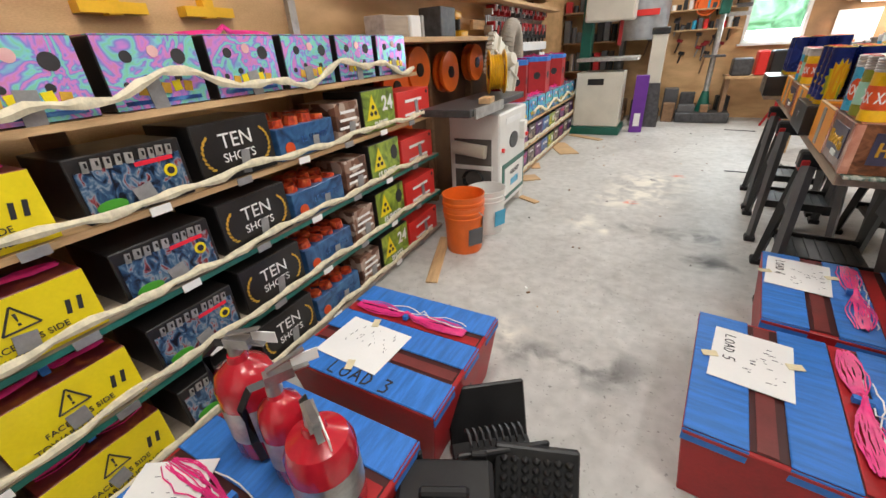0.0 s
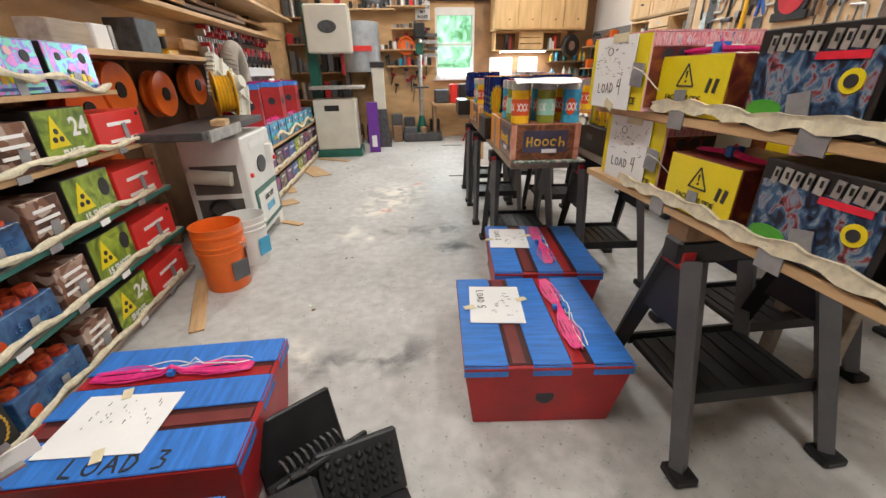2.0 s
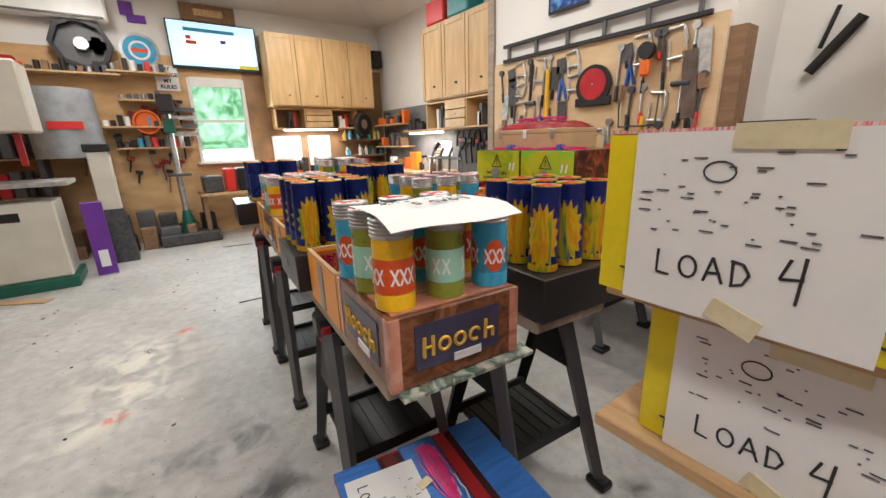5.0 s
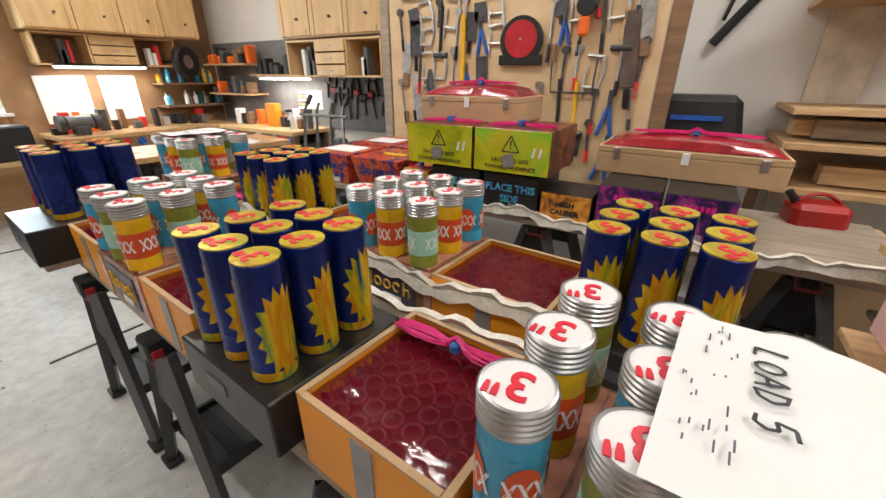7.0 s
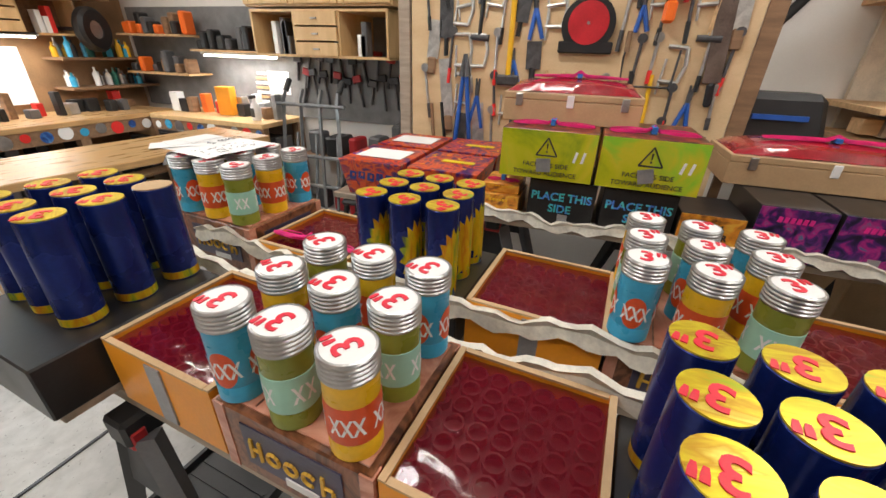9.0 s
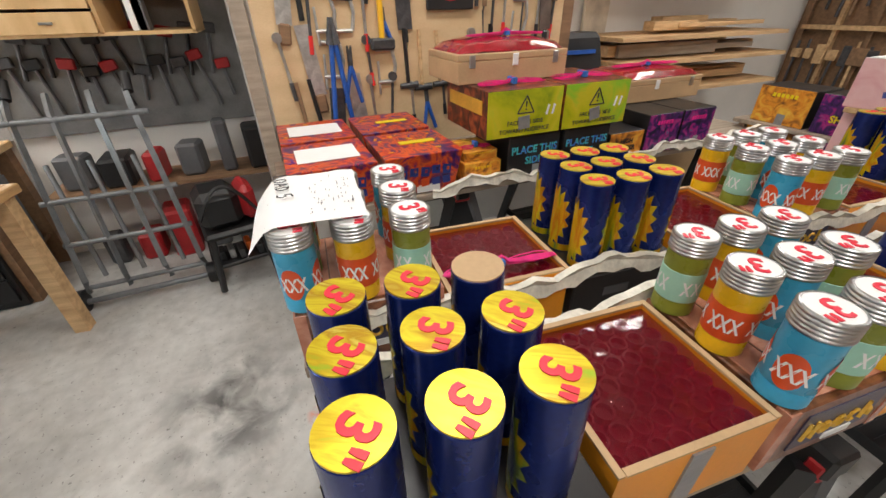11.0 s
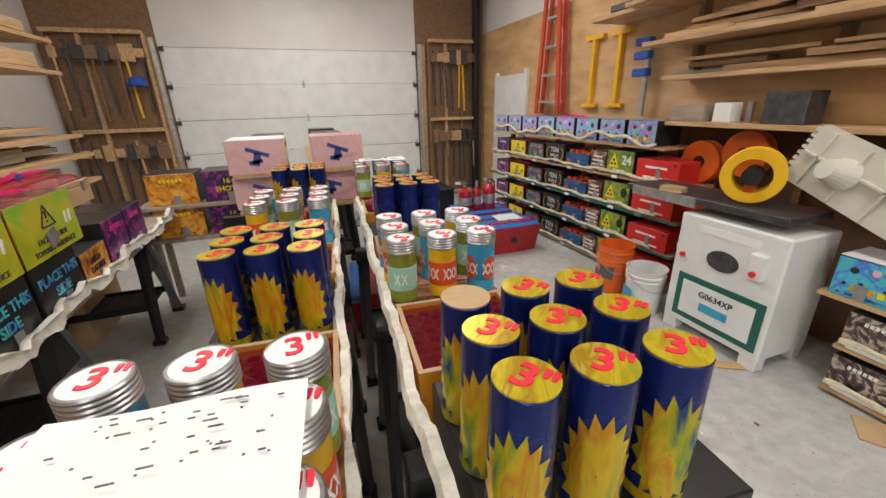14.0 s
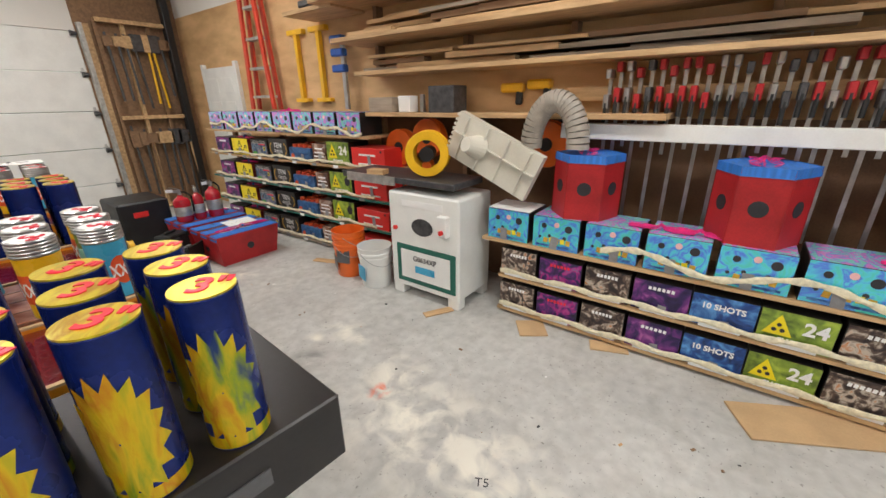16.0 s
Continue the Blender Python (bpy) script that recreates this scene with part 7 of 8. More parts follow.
def bench(m, w, d, label, top):
    th = thing("workbench", label, "workbench", m, "workbenches")
    bpart("bench_top", (0, d / 2, 0.93), (w, d, 0.05), top, th, bevel=0.006)
    bpart("apron", (0, 0.03, 0.84), (w, 0.04, 0.13), LUMBER_DARK, th)
    for k in range(int(w / 0.16)):
        disc(th, -w / 2 + 0.1 + k * 0.16, 0.84 + 0.015 * (k % 2), 0.04 + 0.012 * (k % 3), (PAPER, CANB, STEEL, REDCARD, ART_BLUE)[k % 5], "sticker", y=0.008)
    for x in (-w / 2 + 0.06, 0, w / 2 - 0.06):
        for y in (0.06, d - 0.06):
            bpart("leg", (x, y, 0.45), (0.09, 0.09, 0.9), LUMBER_DARK, th)
    bpart("lower_shelf", (0, d / 2, 0.25), (w - 0.1, d - 0.1, 0.03), LUMBER_DARK, th)
    for k in range(int(w / 0.12)):
        s = RNG.uniform(0.05, 0.26)
        bpart("clutter", (-w / 2 + 0.1 + k * 0.118, d * RNG.uniform(0.45, 0.85), 0.955 + s / 2), (RNG.uniform(0.05, 0.13), 0.1, s), RNG.choice((BLACK, BLACK, IRON, REDCARD, PAPER, ORANGEP, GREYP, LUMBER_DARK, STEEL)), th, bevel=0.006)
        bpart("stored_box", (-w / 2 + 0.1 + k * 0.118, d * 0.5, 0.265 + s), (0.1, 0.25, s * 2), RNG.choice((BLACK, IRON, LUMBER_DARK, GREYP)), th, bevel=0.006)
    return th


bench(pose(3.0, 8.1, 0), 2.1, 0.85, "long cluttered maple workbench under the wall cabinets", BENCH)
bench(pose(3.66, 7.24, 0, 0, 0, -90), 1.6, 0.68, "black drawer bench with a cluttered pale top", MAPLE)
th = thing("drawer_cabinet", "black steel drawer cabinet under the side bench", "cabinet", pose(3.64, 7.22, 0))
bpart("body", (0.2, 0, 0.4), (0.4, 1.44, 0.78), BLACK, th, bevel=0.006)
for k in range(4):
    dr = bpart("drawer", (-0.006, 0, 0.14 + k * 0.18), (0.02, 1.38, 0.165), BLACK, th, bevel=0.004)
    bpart("pull", (-0.02, 0, 0.2 + k * 0.18), (0.012, 1.1, 0.015), GREYP, dr)
for m in (pose(2.75, 8.75, 1.70), pose(4.1, 7.0, 1.575, 0, 0, -90)):
    th = thing("bench_light", "white under-cabinet strip light, switched on", "light", m, "bench lights")
    bpart("housing", (0, 0, 0.015), (1.0, 0.1, 0.03), WHITE, th)
    bpart("tube", (0, 0, -0.012), (0.95, 0.06, 0.02), LED, th)
area("bench_lamp_light", (2.75, 8.72, 1.66), (2.75, 8.72, 0), 0.9, 0.08, 13, WARM)
area("bench_lamp_light", (4.08, 7.0, 1.54), (4.08, 7.0, 0), 0.08, 0.9, 12, (1, 0.97, 0.93))
bm = bmesh.new()
box(bm, (XR - 0.015, 6.85, 1.5), (0.03, 4.1, 1.1))
tagged(finish("wall_panel", bm, mat("grey_slat", (0.20, 0.20, 0.20), 0.6)), "grey panel wall behind the side bench", "panel", kind="structure")
for z, y0, y1 in ((1.61, 6.5, 7.6), (1.35, 7.7, 8.7), (1.75, 7.7, 8.7)):
    th = thing("tool_shelf", "pine shelf packed with dark power tools", "shelf", pose(4.18, (y0 + y1) / 2, z, 0, 0, -90), "side wall shelves")
    w = y1 - y0
    bpart("board", (0, 0, 0), (w, 0.34, 0.022), LUMBER, th)
    for k in range(int(w / 0.09)):
        s = RNG.uniform(0.08, 0.24)
        o_ = bpart("stored_tool", (-w / 2 + 0.06 + k * 0.09, RNG.uniform(-.08, .02), 0.011 + s / 2), (0.08, 0.14, s), RNG.choice((BLACK, IRON, BLACK, LUMBER_DARK, ORANGEP, GREYP)), th, bevel=0.015)

th = thing("wood_table", "long tan wooden table with loose papers", "table", pose(2.35, 6.52, 0, 0, 0, -8))
bpart("tabletop", (0, 0, 0.925), (2.0, 0.75, 0.05), BENCH, th, bevel=0.006)
for x in (-0.92, 0.92):
    for y in (-0.31, 0.31):
        bpart("leg", (x, y, 0.45), (0.08, 0.08, 0.9), LUMBER, th)
for k in range(6):
    bm = bmesh.new()
    box(bm, (0, 0, 0), (0.22, 0.29, 0.002))
    o_ = finish("paper_sheet", bm, PAPER)
    o_.matrix_basis = pose(2.62 + 0.13 * (k % 3), 6.25 + 0.12 * (k // 3), 0.952 + 0.0025 * k, 0, 0, k * 17)
    tagged(o_, "loose white sheet on the wooden table", "paper", "loose sheets")

tv = thing("television", "flat wall television showing a pale blue screen", "television", pose(1.42, 8.93, 2.64))
bpart("bezel", (0, 0, 0.32), (1.24, 0.05, 0.68), BLACK, tv, bevel=0.008)
bpart("screen", (0, -0.027, 0.335), (1.2, 0.004, 0.62), SCREEN, tv, "lit pale blue screen")
bpart("screen_panel", (0.02, -0.030, 0.31), (1.1, 0.002, 0.42), SCREENW, tv)
for x, z, w, mm in ((-0.05, 0.54, 0.7, CANB), (-0.35, 0.43, 0.07, REDCARD), (0.12, 0.40, 0.08, PURPLE), (-0.32, 0.36, 0.14, CANR), (0.45, 0.05, 0.28, YELLOW)):
    bpart("screen_print", (x, -0.032, z), (w, 0.002, 0.05), mm, tv)
ac = thing("air_conditioner", "white wall-mounted air conditioner", "air conditioner", pose(-0.4, 8.85, 3.12))
bpart("shell", (0, 0, 0.15), (1.1, 0.24, 0.3), WHITE, ac, bevel=0.03)
bpart("vent", (0, -0.11, 0.03), (1.0, 0.06, 0.02), GREYP, ac, "dark air slot")
fan = thing("wall_fan", "black octagonal shop fan on the end wall", "fan", pose(-0.2, 8.9, 2.83, 90, 0, 0))
bm = bmesh.new()
lathe(bm, [(0.28, -0.05), (0.34, -0.05), (0.34, 0.1), (0.28, 0.1)], 8)
part("housing", bm, BLACK, fan)
bm = bmesh.new()
cyl(bm, (0, 0, -0.04), (0, 0, -0.02), 0.29, seg=8)
part("back_mesh", bm, GREYP, fan)
cpart("motor", (0, 0, 0), (0, 0, 0.09), 0.08, STEEL, fan)
for k in range(4):
    bm = bmesh.new()
    box(bm, (0.16, 0, 0.03), (0.2, 0.1, 0.006), k * 90)
    part("fan_blade", bm, IRON, fan)
sg = thing("round_sign", "round blue and white wall sign", "sign", pose(0.43, 8.98, 2.83))
for r, mm, y in ((0.24, STEEL, 0.0), (0.2, CANB, -0.012), (0.13, PAPER, -0.018), (0.1, CANB, -0.024)):
    disc(sg, 0, 0, r, mm, "ring", y=y, seg=32)
strip(sg, 0, 0, 0.2, 0.05, CANR, "title_shape", y=-0.028)
sg = thing("garage_sign", "small white sign with black lettering", "sign", pose(0.7, 8.97, 2.3))
strip(sg, 0, 0.17, 0.3, 0.36, PAPER, "plate", y=-0.004)
for k, wd in enumerate(("MY", "GARAGE", "MY", "RULES")):
    text(wd, 0.075, on_front(0, 0.30 - k * 0.085, -0.008), INK, sg, bold=0.002)
sg = thing("wall_plaque", "brown wooden plaque with a pale carving above the television", "plaque", pose(1.4, 8.96, 3.32))
bpart("board", (0, 0, 0.12), (0.75, 0.03, 0.24), LUMBER_DARK, sg)
bpart("carving", (0, -0.02, 0.12), (0.4, 0.02, 0.1), LUMBER, sg, bevel=0.008)
sg = thing("wall_cutout", "purple and gold wall cutout", "decoration", pose(0.42, 8.97, 3.25))
bpart("upper", (-0.05, 0, 0.12), (0.16, 0.02, 0.18), PURPLE, sg, bevel=0.004)
bpart("lower", (0.05, 0, 0.0), (0.22, 0.02, 0.1), PURPLE, sg, bevel=0.004)

# shelves with clutter on the end wall
for x0, x1, z in ((-1.0, 0.15, 2.45), (0.0, 0.75, 2.5), (0.05, 0.7, 2.12), (-0.2, 0.75, 1.75), (-0.1, 0.9, 1.45)):
    th = thing("tool_shelf", "small pine shelf crowded with shop supplies", "shelf", pose((x0 + x1) / 2, 8.84, z), "end wall shelves")
    w = x1 - x0
    bpart("board", (0, 0, 0), (w, 0.28, 0.022), LUMBER, th)
    for k in range(int(w / 0.085)):
        s = RNG.uniform(0.06, 0.17)
        x = -w / 2 + 0.05 + k * 0.085
        if k % 3 == 0:
            cpart("can", (x, -0.03, 0.011), (x, -0.03, 0.011 + s), 0.035, RNG.choice((PAPER, STEEL, BLACK, CANB)), th)
        else:
            bpart("carton", (x, RNG.uniform(-.06, .04), 0.011 + s / 2), (0.065, 0.1, s), RNG.choice((BLACK, IRON, LUMBER_DARK, GREYP, REDCARD)), th, bevel=0.005)
for k in range(34):
    x, z = RNG.uniform(-0.5, 0.9), RNG.uniform(0.9, 2.2)
    ln = RNG.uniform(0.15, 0.35)
    th = thing("hung_tool", "dark hand tool hung on the plywood end wall", "hand tool", pose(x, 8.96, z, 0, RNG.uniform(-20, 20), 0), "end wall tools")
    cpart("shaft", (0, 0, -ln / 2), (0, 0, ln / 2), 0.012, RNG.choice((IRON, STEEL, LUMBER_DARK, BLACK)), th, seg=8)
    bpart("head", (0, -0.005, ln / 2), (0.09, 0.03, 0.05), RNG.choice((IRON, BLACK, RED)), th, bevel=0.006)
for k in range(40):
    x, z = RNG.uniform(3.95, 4.3), RNG.uniform(1.1, 2.0)
    th = thing("shop_bottle", "small bottle on the corner shelves", "bottle", pose(RNG.uniform(3.4, 4.25), RNG.uniform(8.7, 8.9), 1.205 if k % 2 else 1.505), "corner bottles")
    h = RNG.uniform(0.12, 0.2)
    bm = bmesh.new()
    lathe(bm, [(0, 0), (0.03, 0), (0.032, h * 0.65), (0.012, h * 0.8), (0.012, h), (0, h)], 12)
    part("bottle_body", bm, RNG.choice((PAPER, CANB, YELLOWP, BLACK, STEEL, GREEN)), th, smooth=True)
for z in (1.19, 1.49):
    bm = bmesh.new()
    box(bm, (3.85, 8.82, z), (1.0, 0.34, 0.025))
    tagged(finish("wall_shelf", bm, LUMBER_DARK), "dark corner shelf with bottles", "shelf", "corner shelves")
th = thing("red_fan_heater", "round orange-red shop heater on the wall", "heater", pose(0.33, 8.8, 1.82, 90, 0, 0))
bm = bmesh.new()
lathe(bm, [(0.0, 0.02), (0.13, 0.02), (0.15, 0.06), (0.17, 0.06), (0.17, -0.04), (0, -0.04)], 24)
part("dish", bm, ORANGEP, th, smooth=True)

# band saw
bs = thing("band_saw", "cream and green floor-standing band saw", "woodworking machine", pose(-0.98, 7.25, 0))
bpart("base", (0, 0, 0.06), (0.78, 0.6, 0.12), GREEN, bs, bevel=0.01)
bpart("lower_cabinet", (0, 0, 0.53), (0.70, 0.5, 0.82), CREAM, bs, bevel=0.015)
bpart("vent_slot", (-0.05, -0.252, 0.8), (0.24, 0.006, 0.09), BLACK, bs)
bpart("saw_table", (0.08, -0.05, 1.12), (0.86, 0.62, 0.05), GALV, bs, "flat cast table", bevel=0.006)
bpart("column", (-0.3, 0.1, 1.65), (0.16, 0.22, 1.4), GREEN, bs, bevel=0.01)
bpart("upper_door", (0.03, -0.02, 1.97), (0.68, 0.42, 0.68), CREAM, bs, bevel=0.02)
bm = bmesh.new()
vs = cyl(bm, (0, 0.004, 0), (0, -0.006, 0), 0.09, seg=24)
for v in vs:
    v.co.x *= 1.6
    v.co += Vector((0.03, -0.232, 2.0))
part("oval_badge", bm, IRON, bs, "dark oval badge")
bpart("blade_guard", (0.2, -0.05, 1.5), (0.05, 0.06, 0.4), RED, bs)
th = thing("purple_box", "tall purple carton leaning upright on the floor", "box", pose(-0.38, 7.35, 0, 0, 0, 4))
bpart("carton", (0, 0, 0.43), (0.19, 0.16, 0.86), PURPLE, th, bevel=0.004)
bpart("label", (0, -0.082, 0.2), (0.09, 0.004, 0.2), PAPER, th)
th = thing("dust_collector", "grey steel drum dust collector with red lettering", "dust collector", pose(-0.55, 8.5, 1.35))
cpart("drum", (0, 0, 0), (0, 0, 0.85), 0.36, mat("drum_grey", (0.36, 0.38, 0.40), 0.4, 0.2), th, seg=32)
bpart("badge", (0.05, -0.362, 0.4), (0.34, 0.01, 0.09), REDCARD, th)
bm = bmesh.new()
for x in (-0.3, 0.3):
    box(bm, (-0.55 + x, 8.5, 0.675), (0.06, 0.4, 1.35))
tagged(finish("drum_stand", bm, IRON), "dark steel stand under the drum", "stand")
th = thing("belt_sander", "cream upright belt sander on a dark stand", "woodworking machine", pose(-0.25, 7.95, 0))
bpart("stand", (0, 0, 0.35), (0.34, 0.34, 0.7), IRON, th, taper=0.7)
bpart("column", (0, 0, 1.05), (0.22, 0.2, 0.75), CREAM, th, bevel=0.01)
bpart("cap", (0, 0, 1.47), (0.26, 0.24, 0.1), BLACK, th, bevel=0.01)
th = thing("drill_press", "green floor drill press with a steel column", "drill press", pose(0.58, 8.5, 0))
bpart("base", (0, 0, 0.09), (0.8, 0.45, 0.16), IRON, th, bevel=0.01)
cpart("foot_cone", (0, 0.05, 0.16), (0, 0.05, 0.5), 0.12, GREEN, th, r1=0.05)
cpart("column", (0, 0.05, 0.4), (0, 0.05, 2.0), 0.04, GALV, th)
bpart("table", (0, -0.05, 1.05), (0.3, 0.3, 0.03), IRON, th)
bpart("head", (0, -0.05, 2.05), (0.2, 0.4, 0.25), BLACK, th, bevel=0.02)
bpart("motor_cover", (0, 0.0, 1.75), (0.14, 0.2, 0.2), GREEN, th, bevel=0.01)
th = thing("wire_rack", "grey metal wall rack with slots", "rack", pose(0.9, 8.92, 1.65))
for k in range(4):
    bpart("tray", (-0.1, -0.03, k * 0.12), (0.34, 0.1, 0.06), GREYP if k % 2 else STEEL, th)
th = thing("low_bench", "low wooden bench with black tool cases", "bench", pose(1.35, 8.6, 0))
bpart("bench_top", (0, 0, 0.72), (1.1, 0.5, 0.04), LUMBER, th)
for x in (-0.5, 0.5):
    bpart("leg", (x, 0, 0.35), (0.06, 0.4, 0.7), LUMBER_DARK, th)
for x, w, h, mm in ((-0.35, 0.28, 0.26, IRON), (-0.1, 0.14, 0.36, REDCARD), (0.22, 0.42, 0.36, BLACK)):
    bm = bmesh.new()
    box(bm, (1.35 + x, 8.55, 0.741 + h / 2), (w, 0.3, h))
    tagged(finish("tool_case", bm, mm, 0.02), "plastic tool case on the low bench", "case", "tool cases")
th = thing("jack_stand", "red steel jack stand on the concrete", "jack stand", pose(1.55, 8.2, 0))
for a in (0, 1.57, 3.14, 4.71):
    cpart("leg", (0.14 * math.cos(a), 0.14 * math.sin(a), 0), (0.03 * math.cos(a), 0.03 * math.sin(a), 0.28), 0.018, RED, th)
cpart("post", (0, 0, 0.2), (0, 0, 0.42), 0.025, RED, th)
th = thing("tube_stand", "grey steel tube folding stand on small black wheels", "stand", pose(3.46, 5.72, 0, 0, 0, 2))
for y in (-0.30, -0.10, 0.12, 0.32):
    wires("upright_tube", [[(0.02, y * 1.15, 0.10), (0.0, y * 1.1, 0.2), (0.05, y, 0.8), (0.09, y * 0.92, 1.24), (0.14, y * 0.9, 1.33)]], 0.02, GREYTUBE, th)
for z, x in ((0.14, 0.02), (0.46, 0.03), (0.74, 0.05), (1.2, 0.085)):
    cpart("cross_tube", (x, -0.35, z), (x, 0.36, z), 0.017, GREYTUBE, th)
for y in (-0.22, 0.02, 0.24):
    cpart("brace_tube", (0.03, y, 0.2), (0.3, y + 0.1, 0.9), 0.015, GREYTUBE, th)
cpart("foot_tube", (-0.02, -0.36, 0.06), (-0.02, 0.4, 0.06), 0.02, GREYTUBE, th)
for y in (-0.37, 0.41):
    cpart("wheel", (-0.02, y - 0.025, 0.075), (-0.02, y + 0.025, 0.075), 0.075, BLACK, th, seg=24)
for y in (-0.28, 0.28):
    cpart("hand_grip", (0.13, y, 1.31), (0.2, y, 1.4), 0.026, BLACK, th, "black rubber grip")
th = thing("work_stool", "black wheeled stool carrying a black and red tool bag", "stool", pose(3.43, 5.12, 0, 0, 0, 12))
bpart("seat", (0, 0, 0.44), (0.36, 0.38, 0.05), BLACK, th, bevel=0.02)
for sx in (-1, 1):
    for sy in (-1, 1):
        cpart("leg", (sx * 0.14, sy * 0.15, 0.43), (sx * 0.17, sy * 0.19, 0.03), 0.022, BLACK, th)
bpart("lower_tray", (0, 0, 0.2), (0.3, 0.32, 0.03), BLACK, th, bevel=0.008)
for k in range(5):
    bpart("stored_tool", (RNG.uniform(-.1, .1), -0.12 + k * 0.06, 0.25), (0.12, 0.04, 0.07), (BLACK, ORANGEP, IRON, STEEL, BLACK)[k], th, bevel=0.008)
th = thing("tool_bag", "black canvas tool bag with a red end panel", "bag", pose(3.43, 5.12, 0.466, 0, 0, 12))
bpart("bag_body", (0, 0.05, 0.13), (0.3, 0.26, 0.26), BLACK, th, bevel=0.05)
bpart("red_panel", (0, -0.13, 0.14), (0.28, 0.10, 0.24), RED, th, "red canvas end", bevel=0.04)
wires("carry_loop", [[(-0.16 , -0.16 + 0.34 * i / 14, 0.1 + 0.2 * math.sin(math.pi * i / 14)) for i in range(15)]], 0.013, BLACK, th)
bm = bmesh.new()
box(bm, (3.53, 4.745, 1.55), (0.10, 0.09, 3.1))
tagged(finish("timber_post", bm, LUMBER_GREY, 0.004), "brown timber post at the edge of the tool board", "post")
for k in range(12):
    s_ = (RNG.uniform(0.12, 0.3), RNG.uniform(0.10, 0.2), RNG.uniform(0.15, 0.4))
    bm = bmesh.new()
    box(bm, (0, 0, s_[2] / 2), s_)
    o_ = finish("machine_case", bm, RNG.choice((BLACK, IRON, BLACK, GREYP, RED)), 0.02)
    o_.matrix_basis = pose(4.08 - 0.02 * (k % 2), 4.85 + 0.24 * (k % 6), 0.0 if k < 6 else 0.63, 0, 0, RNG.uniform(-8, 8))
    tagged(o_, "dark machine case stored along the grey wall", "case", "machine cases")
bm = bmesh.new()
box(bm, (4.12, 5.5, 0.615), (0.4, 1.5, 0.028))
tagged(finish("wall_shelf", bm, LUMBER_DARK), "dark low plank shelf on the grey wall", "shelf")
for x, y, z, h in ((4.1, 8.6, 3.22, 0.2),):
    th = thing("loudspeaker", "small black loudspeaker in the corner", "loudspeaker", pose(4.2, 8.85, 2.85))
    bpart("cabinet", (0, 0, 0.15), (0.2, 0.2, 0.3), BLACK, th, bevel=0.01)
for y, mm in ((6.2, REDCARD), (5.7, mat("teal_case", (0.02, 0.30, 0.33), 0.4))):
    bm = bmesh.new()
    box(bm, (3.92, y, 2.975 + 0.16), (0.3, 0.42, 0.3))
    tagged(finish("storage_case", bm, mm, 0.02), "coloured tool case on top of the cabinet", "case", "cases on the cabinet")

# crowded storage behind the band saw
for z in (0.35, 0.85, 1.35, 1.85, 2.3):
    th = thing("storage_shelf", "dark shelf crammed with machine parts and hoses", "shelf", pose(-1.42, 8.8, z), "storage shelves")
    bpart("board", (0, 0, 0), (1.1, 0.38, 0.025), LUMBER_DARK, th)
    for k in range(9):
        s = RNG.uniform(0.12, 0.4)
        if k % 3 == 1:
            cpart("canister", (-0.48 + k * 0.12, -0.05, 0.013), (-0.48 + k * 0.12, -0.05, s), 0.05, RNG.choice((IRON, STEEL, BLACK, GREYP)), th)
        else:
            bpart("machine_part", (-0.48 + k * 0.12, RNG.uniform(-.1, .05), 0.013 + s / 2), (0.11, 0.16, s), RNG.choice((BLACK, IRON, LUMBER_DARK, GREYP, GREYP, RED)), th, bevel=0.012)
for k in range(14):
    s = (RNG.uniform(0.12, 0.26), RNG.uniform(0.15, 0.3), RNG.uniform(0.15, 0.55))
    bm = bmesh.new()
    box(bm, (0, 0, s[2] / 2), s)
    o_ = finish("floor_box", bm, RNG.choice((BLACK, IRON, LUMBER_DARK, GREYP, KRAFT)), 0.012)
    o_.matrix_basis = pose(-0.75 + (k % 7) * 0.27, 8.78 - 0.34 * (k // 7), 0.0, 0, 0, RNG.uniform(-8, 8))
    tagged(o_, "dark storage box on the floor by the end wall", "box", "floor boxes")

# things on the lit side bench
th = thing("spray_bottle", "white trigger spray bottle on the side bench", "bottle", pose(3.86, 6.68, 0.957))
bm = bmesh.new()
lathe(bm, [(0, 0), (0.045, 0), (0.047, 0.01), (0.047, 0.13), (0.03, 0.17), (0.016, 0.19), (0.016, 0.22), (0, 0.22)], 18)
part("bottle_body", bm, PAPER, th, smooth=True)
bpart("trigger", (-0.02, 0, 0.235), (0.09, 0.03, 0.035), INK, th, bevel=0.006)
bpart("label", (-0.046, 0, 0.08), (0.004, 0.05, 0.09), INK, th)
th = thing("wood_block", "orange-stained wooden block on the side bench", "wood", pose(4.0, 7.2, 0.957, 0, 0, 12))
bpart("block", (0, 0, 0.15), (0.12, 0.17, 0.30), ORANGE, th, bevel=0.006)
th = thing("wall_ornament", "pale carved oval ornament on the grey wall", "ornament", pose(4.32, 6.95, 1.24))
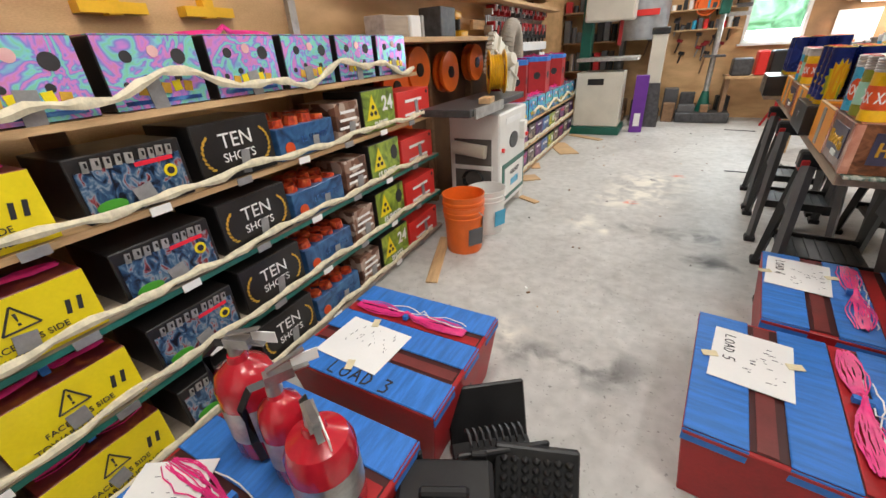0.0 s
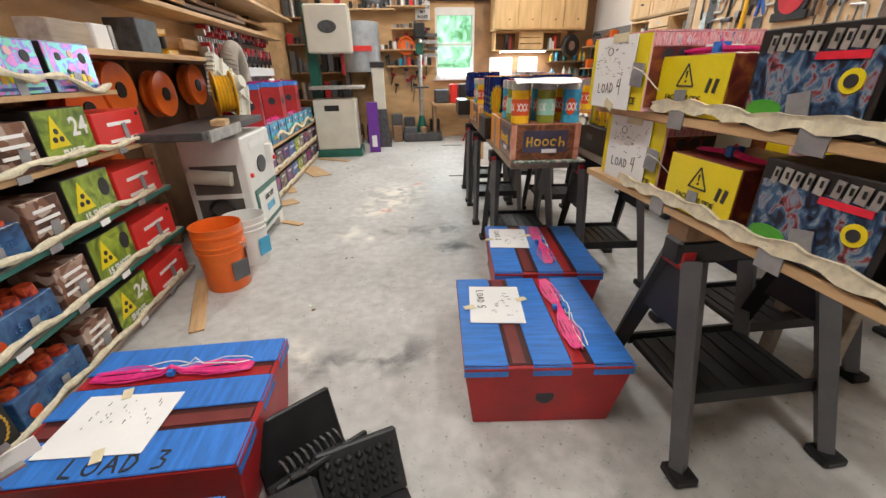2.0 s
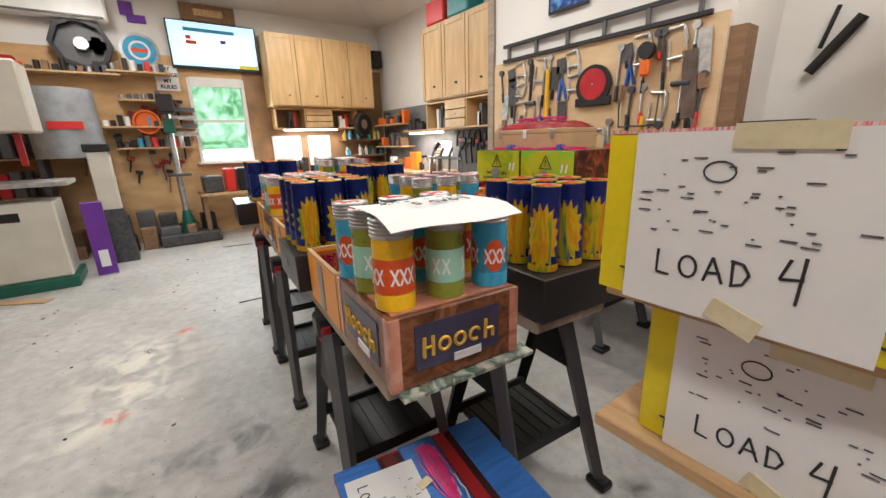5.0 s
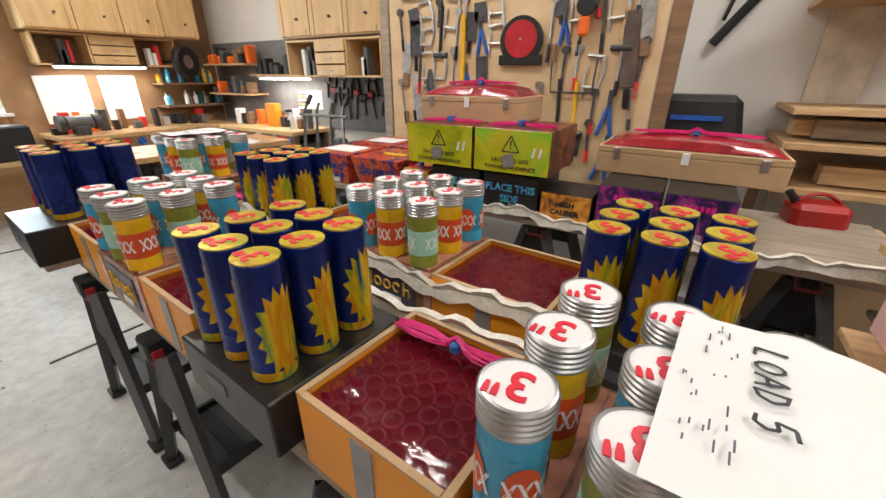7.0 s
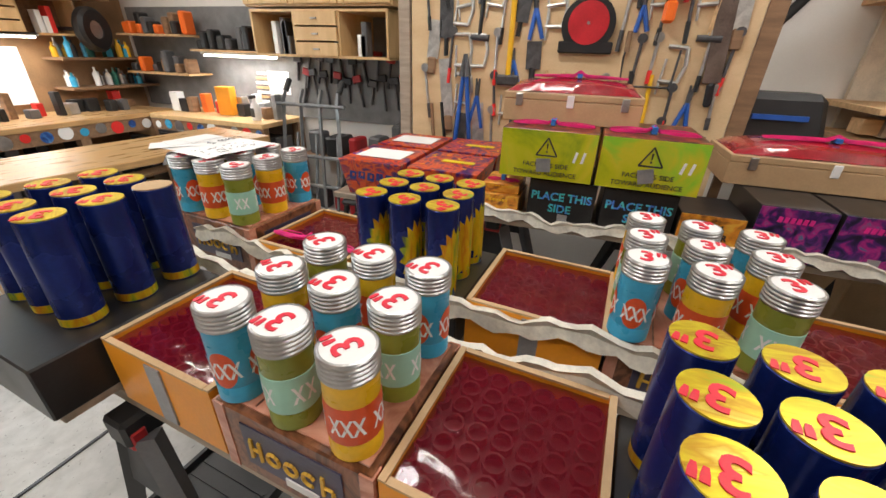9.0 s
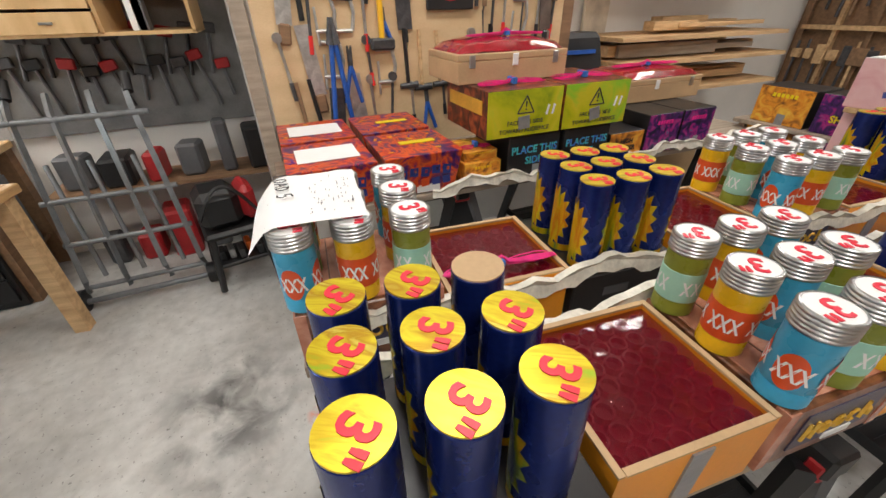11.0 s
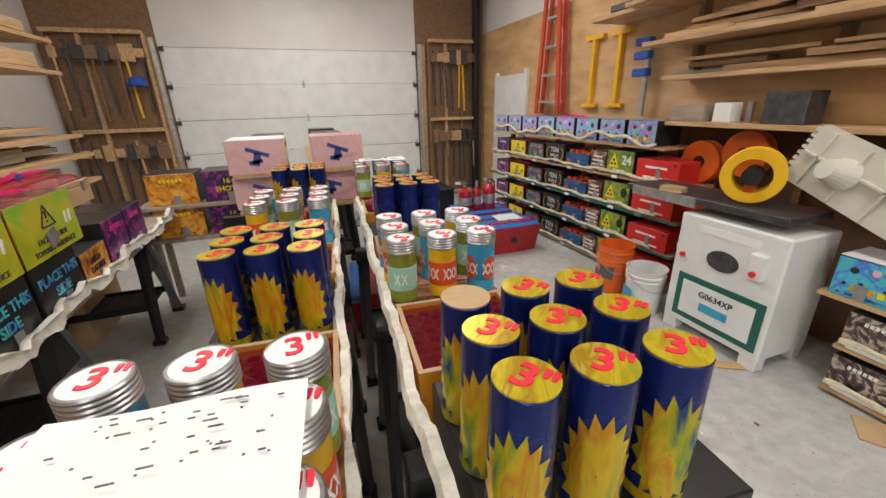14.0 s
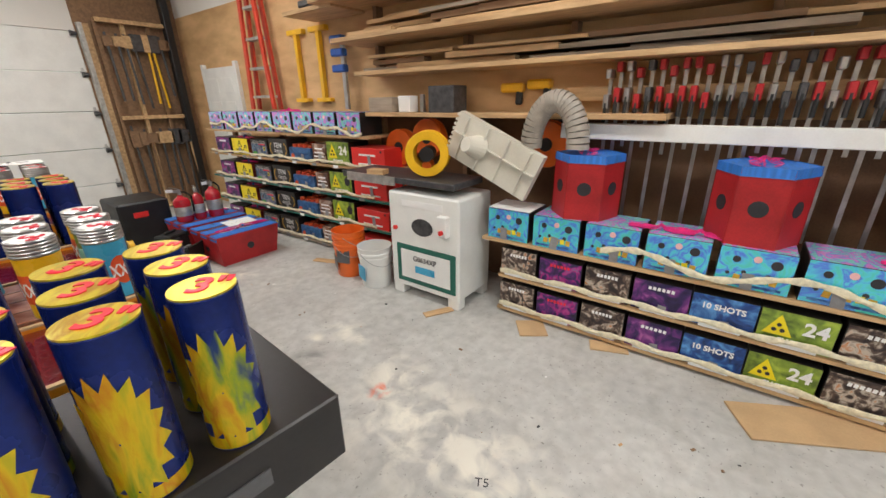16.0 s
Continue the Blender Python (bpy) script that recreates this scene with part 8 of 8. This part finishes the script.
for k in range(7):
    bpart("slat", (0, 0, -0.15 + k * 0.05), (0.02, 0.10 + 0.09 * math.sin(math.pi * (k + 0.5) / 7), 0.028), LUMBER if k % 2 else PAPER, th, bevel=0.004)
bm = bmesh.new()
box(bm, (4.325, 6.72, 1.30), (0.006, 0.30, 0.24))
tagged(finish("pinned_paper", bm, PAPER), "white sheet pinned to the grey wall", "paper")

# wall panels, grinder and wheel over the end bench
# white panels added to imitate the bright glare on the wall under the cabinets
for x, w in ((2.35, 0.5), (2.95, 0.42)):
    bm = bmesh.new()
    box(bm, (x, 8.985, 1.32), (w, 0.02, 0.55))
    tagged(finish("glare_panel", bm, PAPER), "white panel added for glare behind the end bench", "board", "white boards")
th = thing("bench_grinder", "grey bench grinder with two wheels", "grinder", pose(2.2, 8.35, 0.955))
cpart("motor", (-0.12, 0, 0.14), (0.12, 0, 0.14), 0.075, GREYP, th)
bpart("pedestal", (0, 0, 0.05), (0.14, 0.16, 0.1), IRON, th, bevel=0.01)
for x in (-0.17, 0.17):
    cpart("wheel_guard", (x - 0.03, 0, 0.14), (x + 0.03, 0, 0.14), 0.09, IRON, th)
th = thing("spare_tyre", "black rubber tyre hung under the cabinets", "tyre", pose(3.72, 8.62, 1.78, 90, 0, 20))
bm = bmesh.new()
lathe(bm, [(0.09, -0.05), (0.19, -0.06), (0.22, -0.03), (0.22, 0.03), (0.19, 0.06), (0.09, 0.05), (0.09, -0.05)], 28)
part("tyre", bm, BLACK, th, smooth=True)
cpart("rim", (0, 0, -0.03), (0, 0, 0.04), 0.088, STEEL, th)
cpart("bracket", (0, 0, -0.06), (0, 0, -0.4), 0.02, IRON, th)
for k in range(22):
    y = 5.0 + k * 0.1
    th = thing("hung_tool", "dark cord or tool hung on the grey side wall", "hand tool", pose(4.31, 4.95 + k * 0.07, 1.25 + 0.2 * (k % 2), RNG.uniform(-15, 15), 0, 0), "side wall tools")
    ln = RNG.uniform(0.2, 0.4)
    cpart("shaft", (0, 0, -ln / 2), (0, 0, ln / 2), 0.014, RNG.choice((BLACK, IRON, GREYP)), th, seg=8)
    bpart("head", (-0.01, 0, ln / 2), (0.03, 0.1, 0.07), RNG.choice((BLACK, IRON, RED)), th, bevel=0.008)
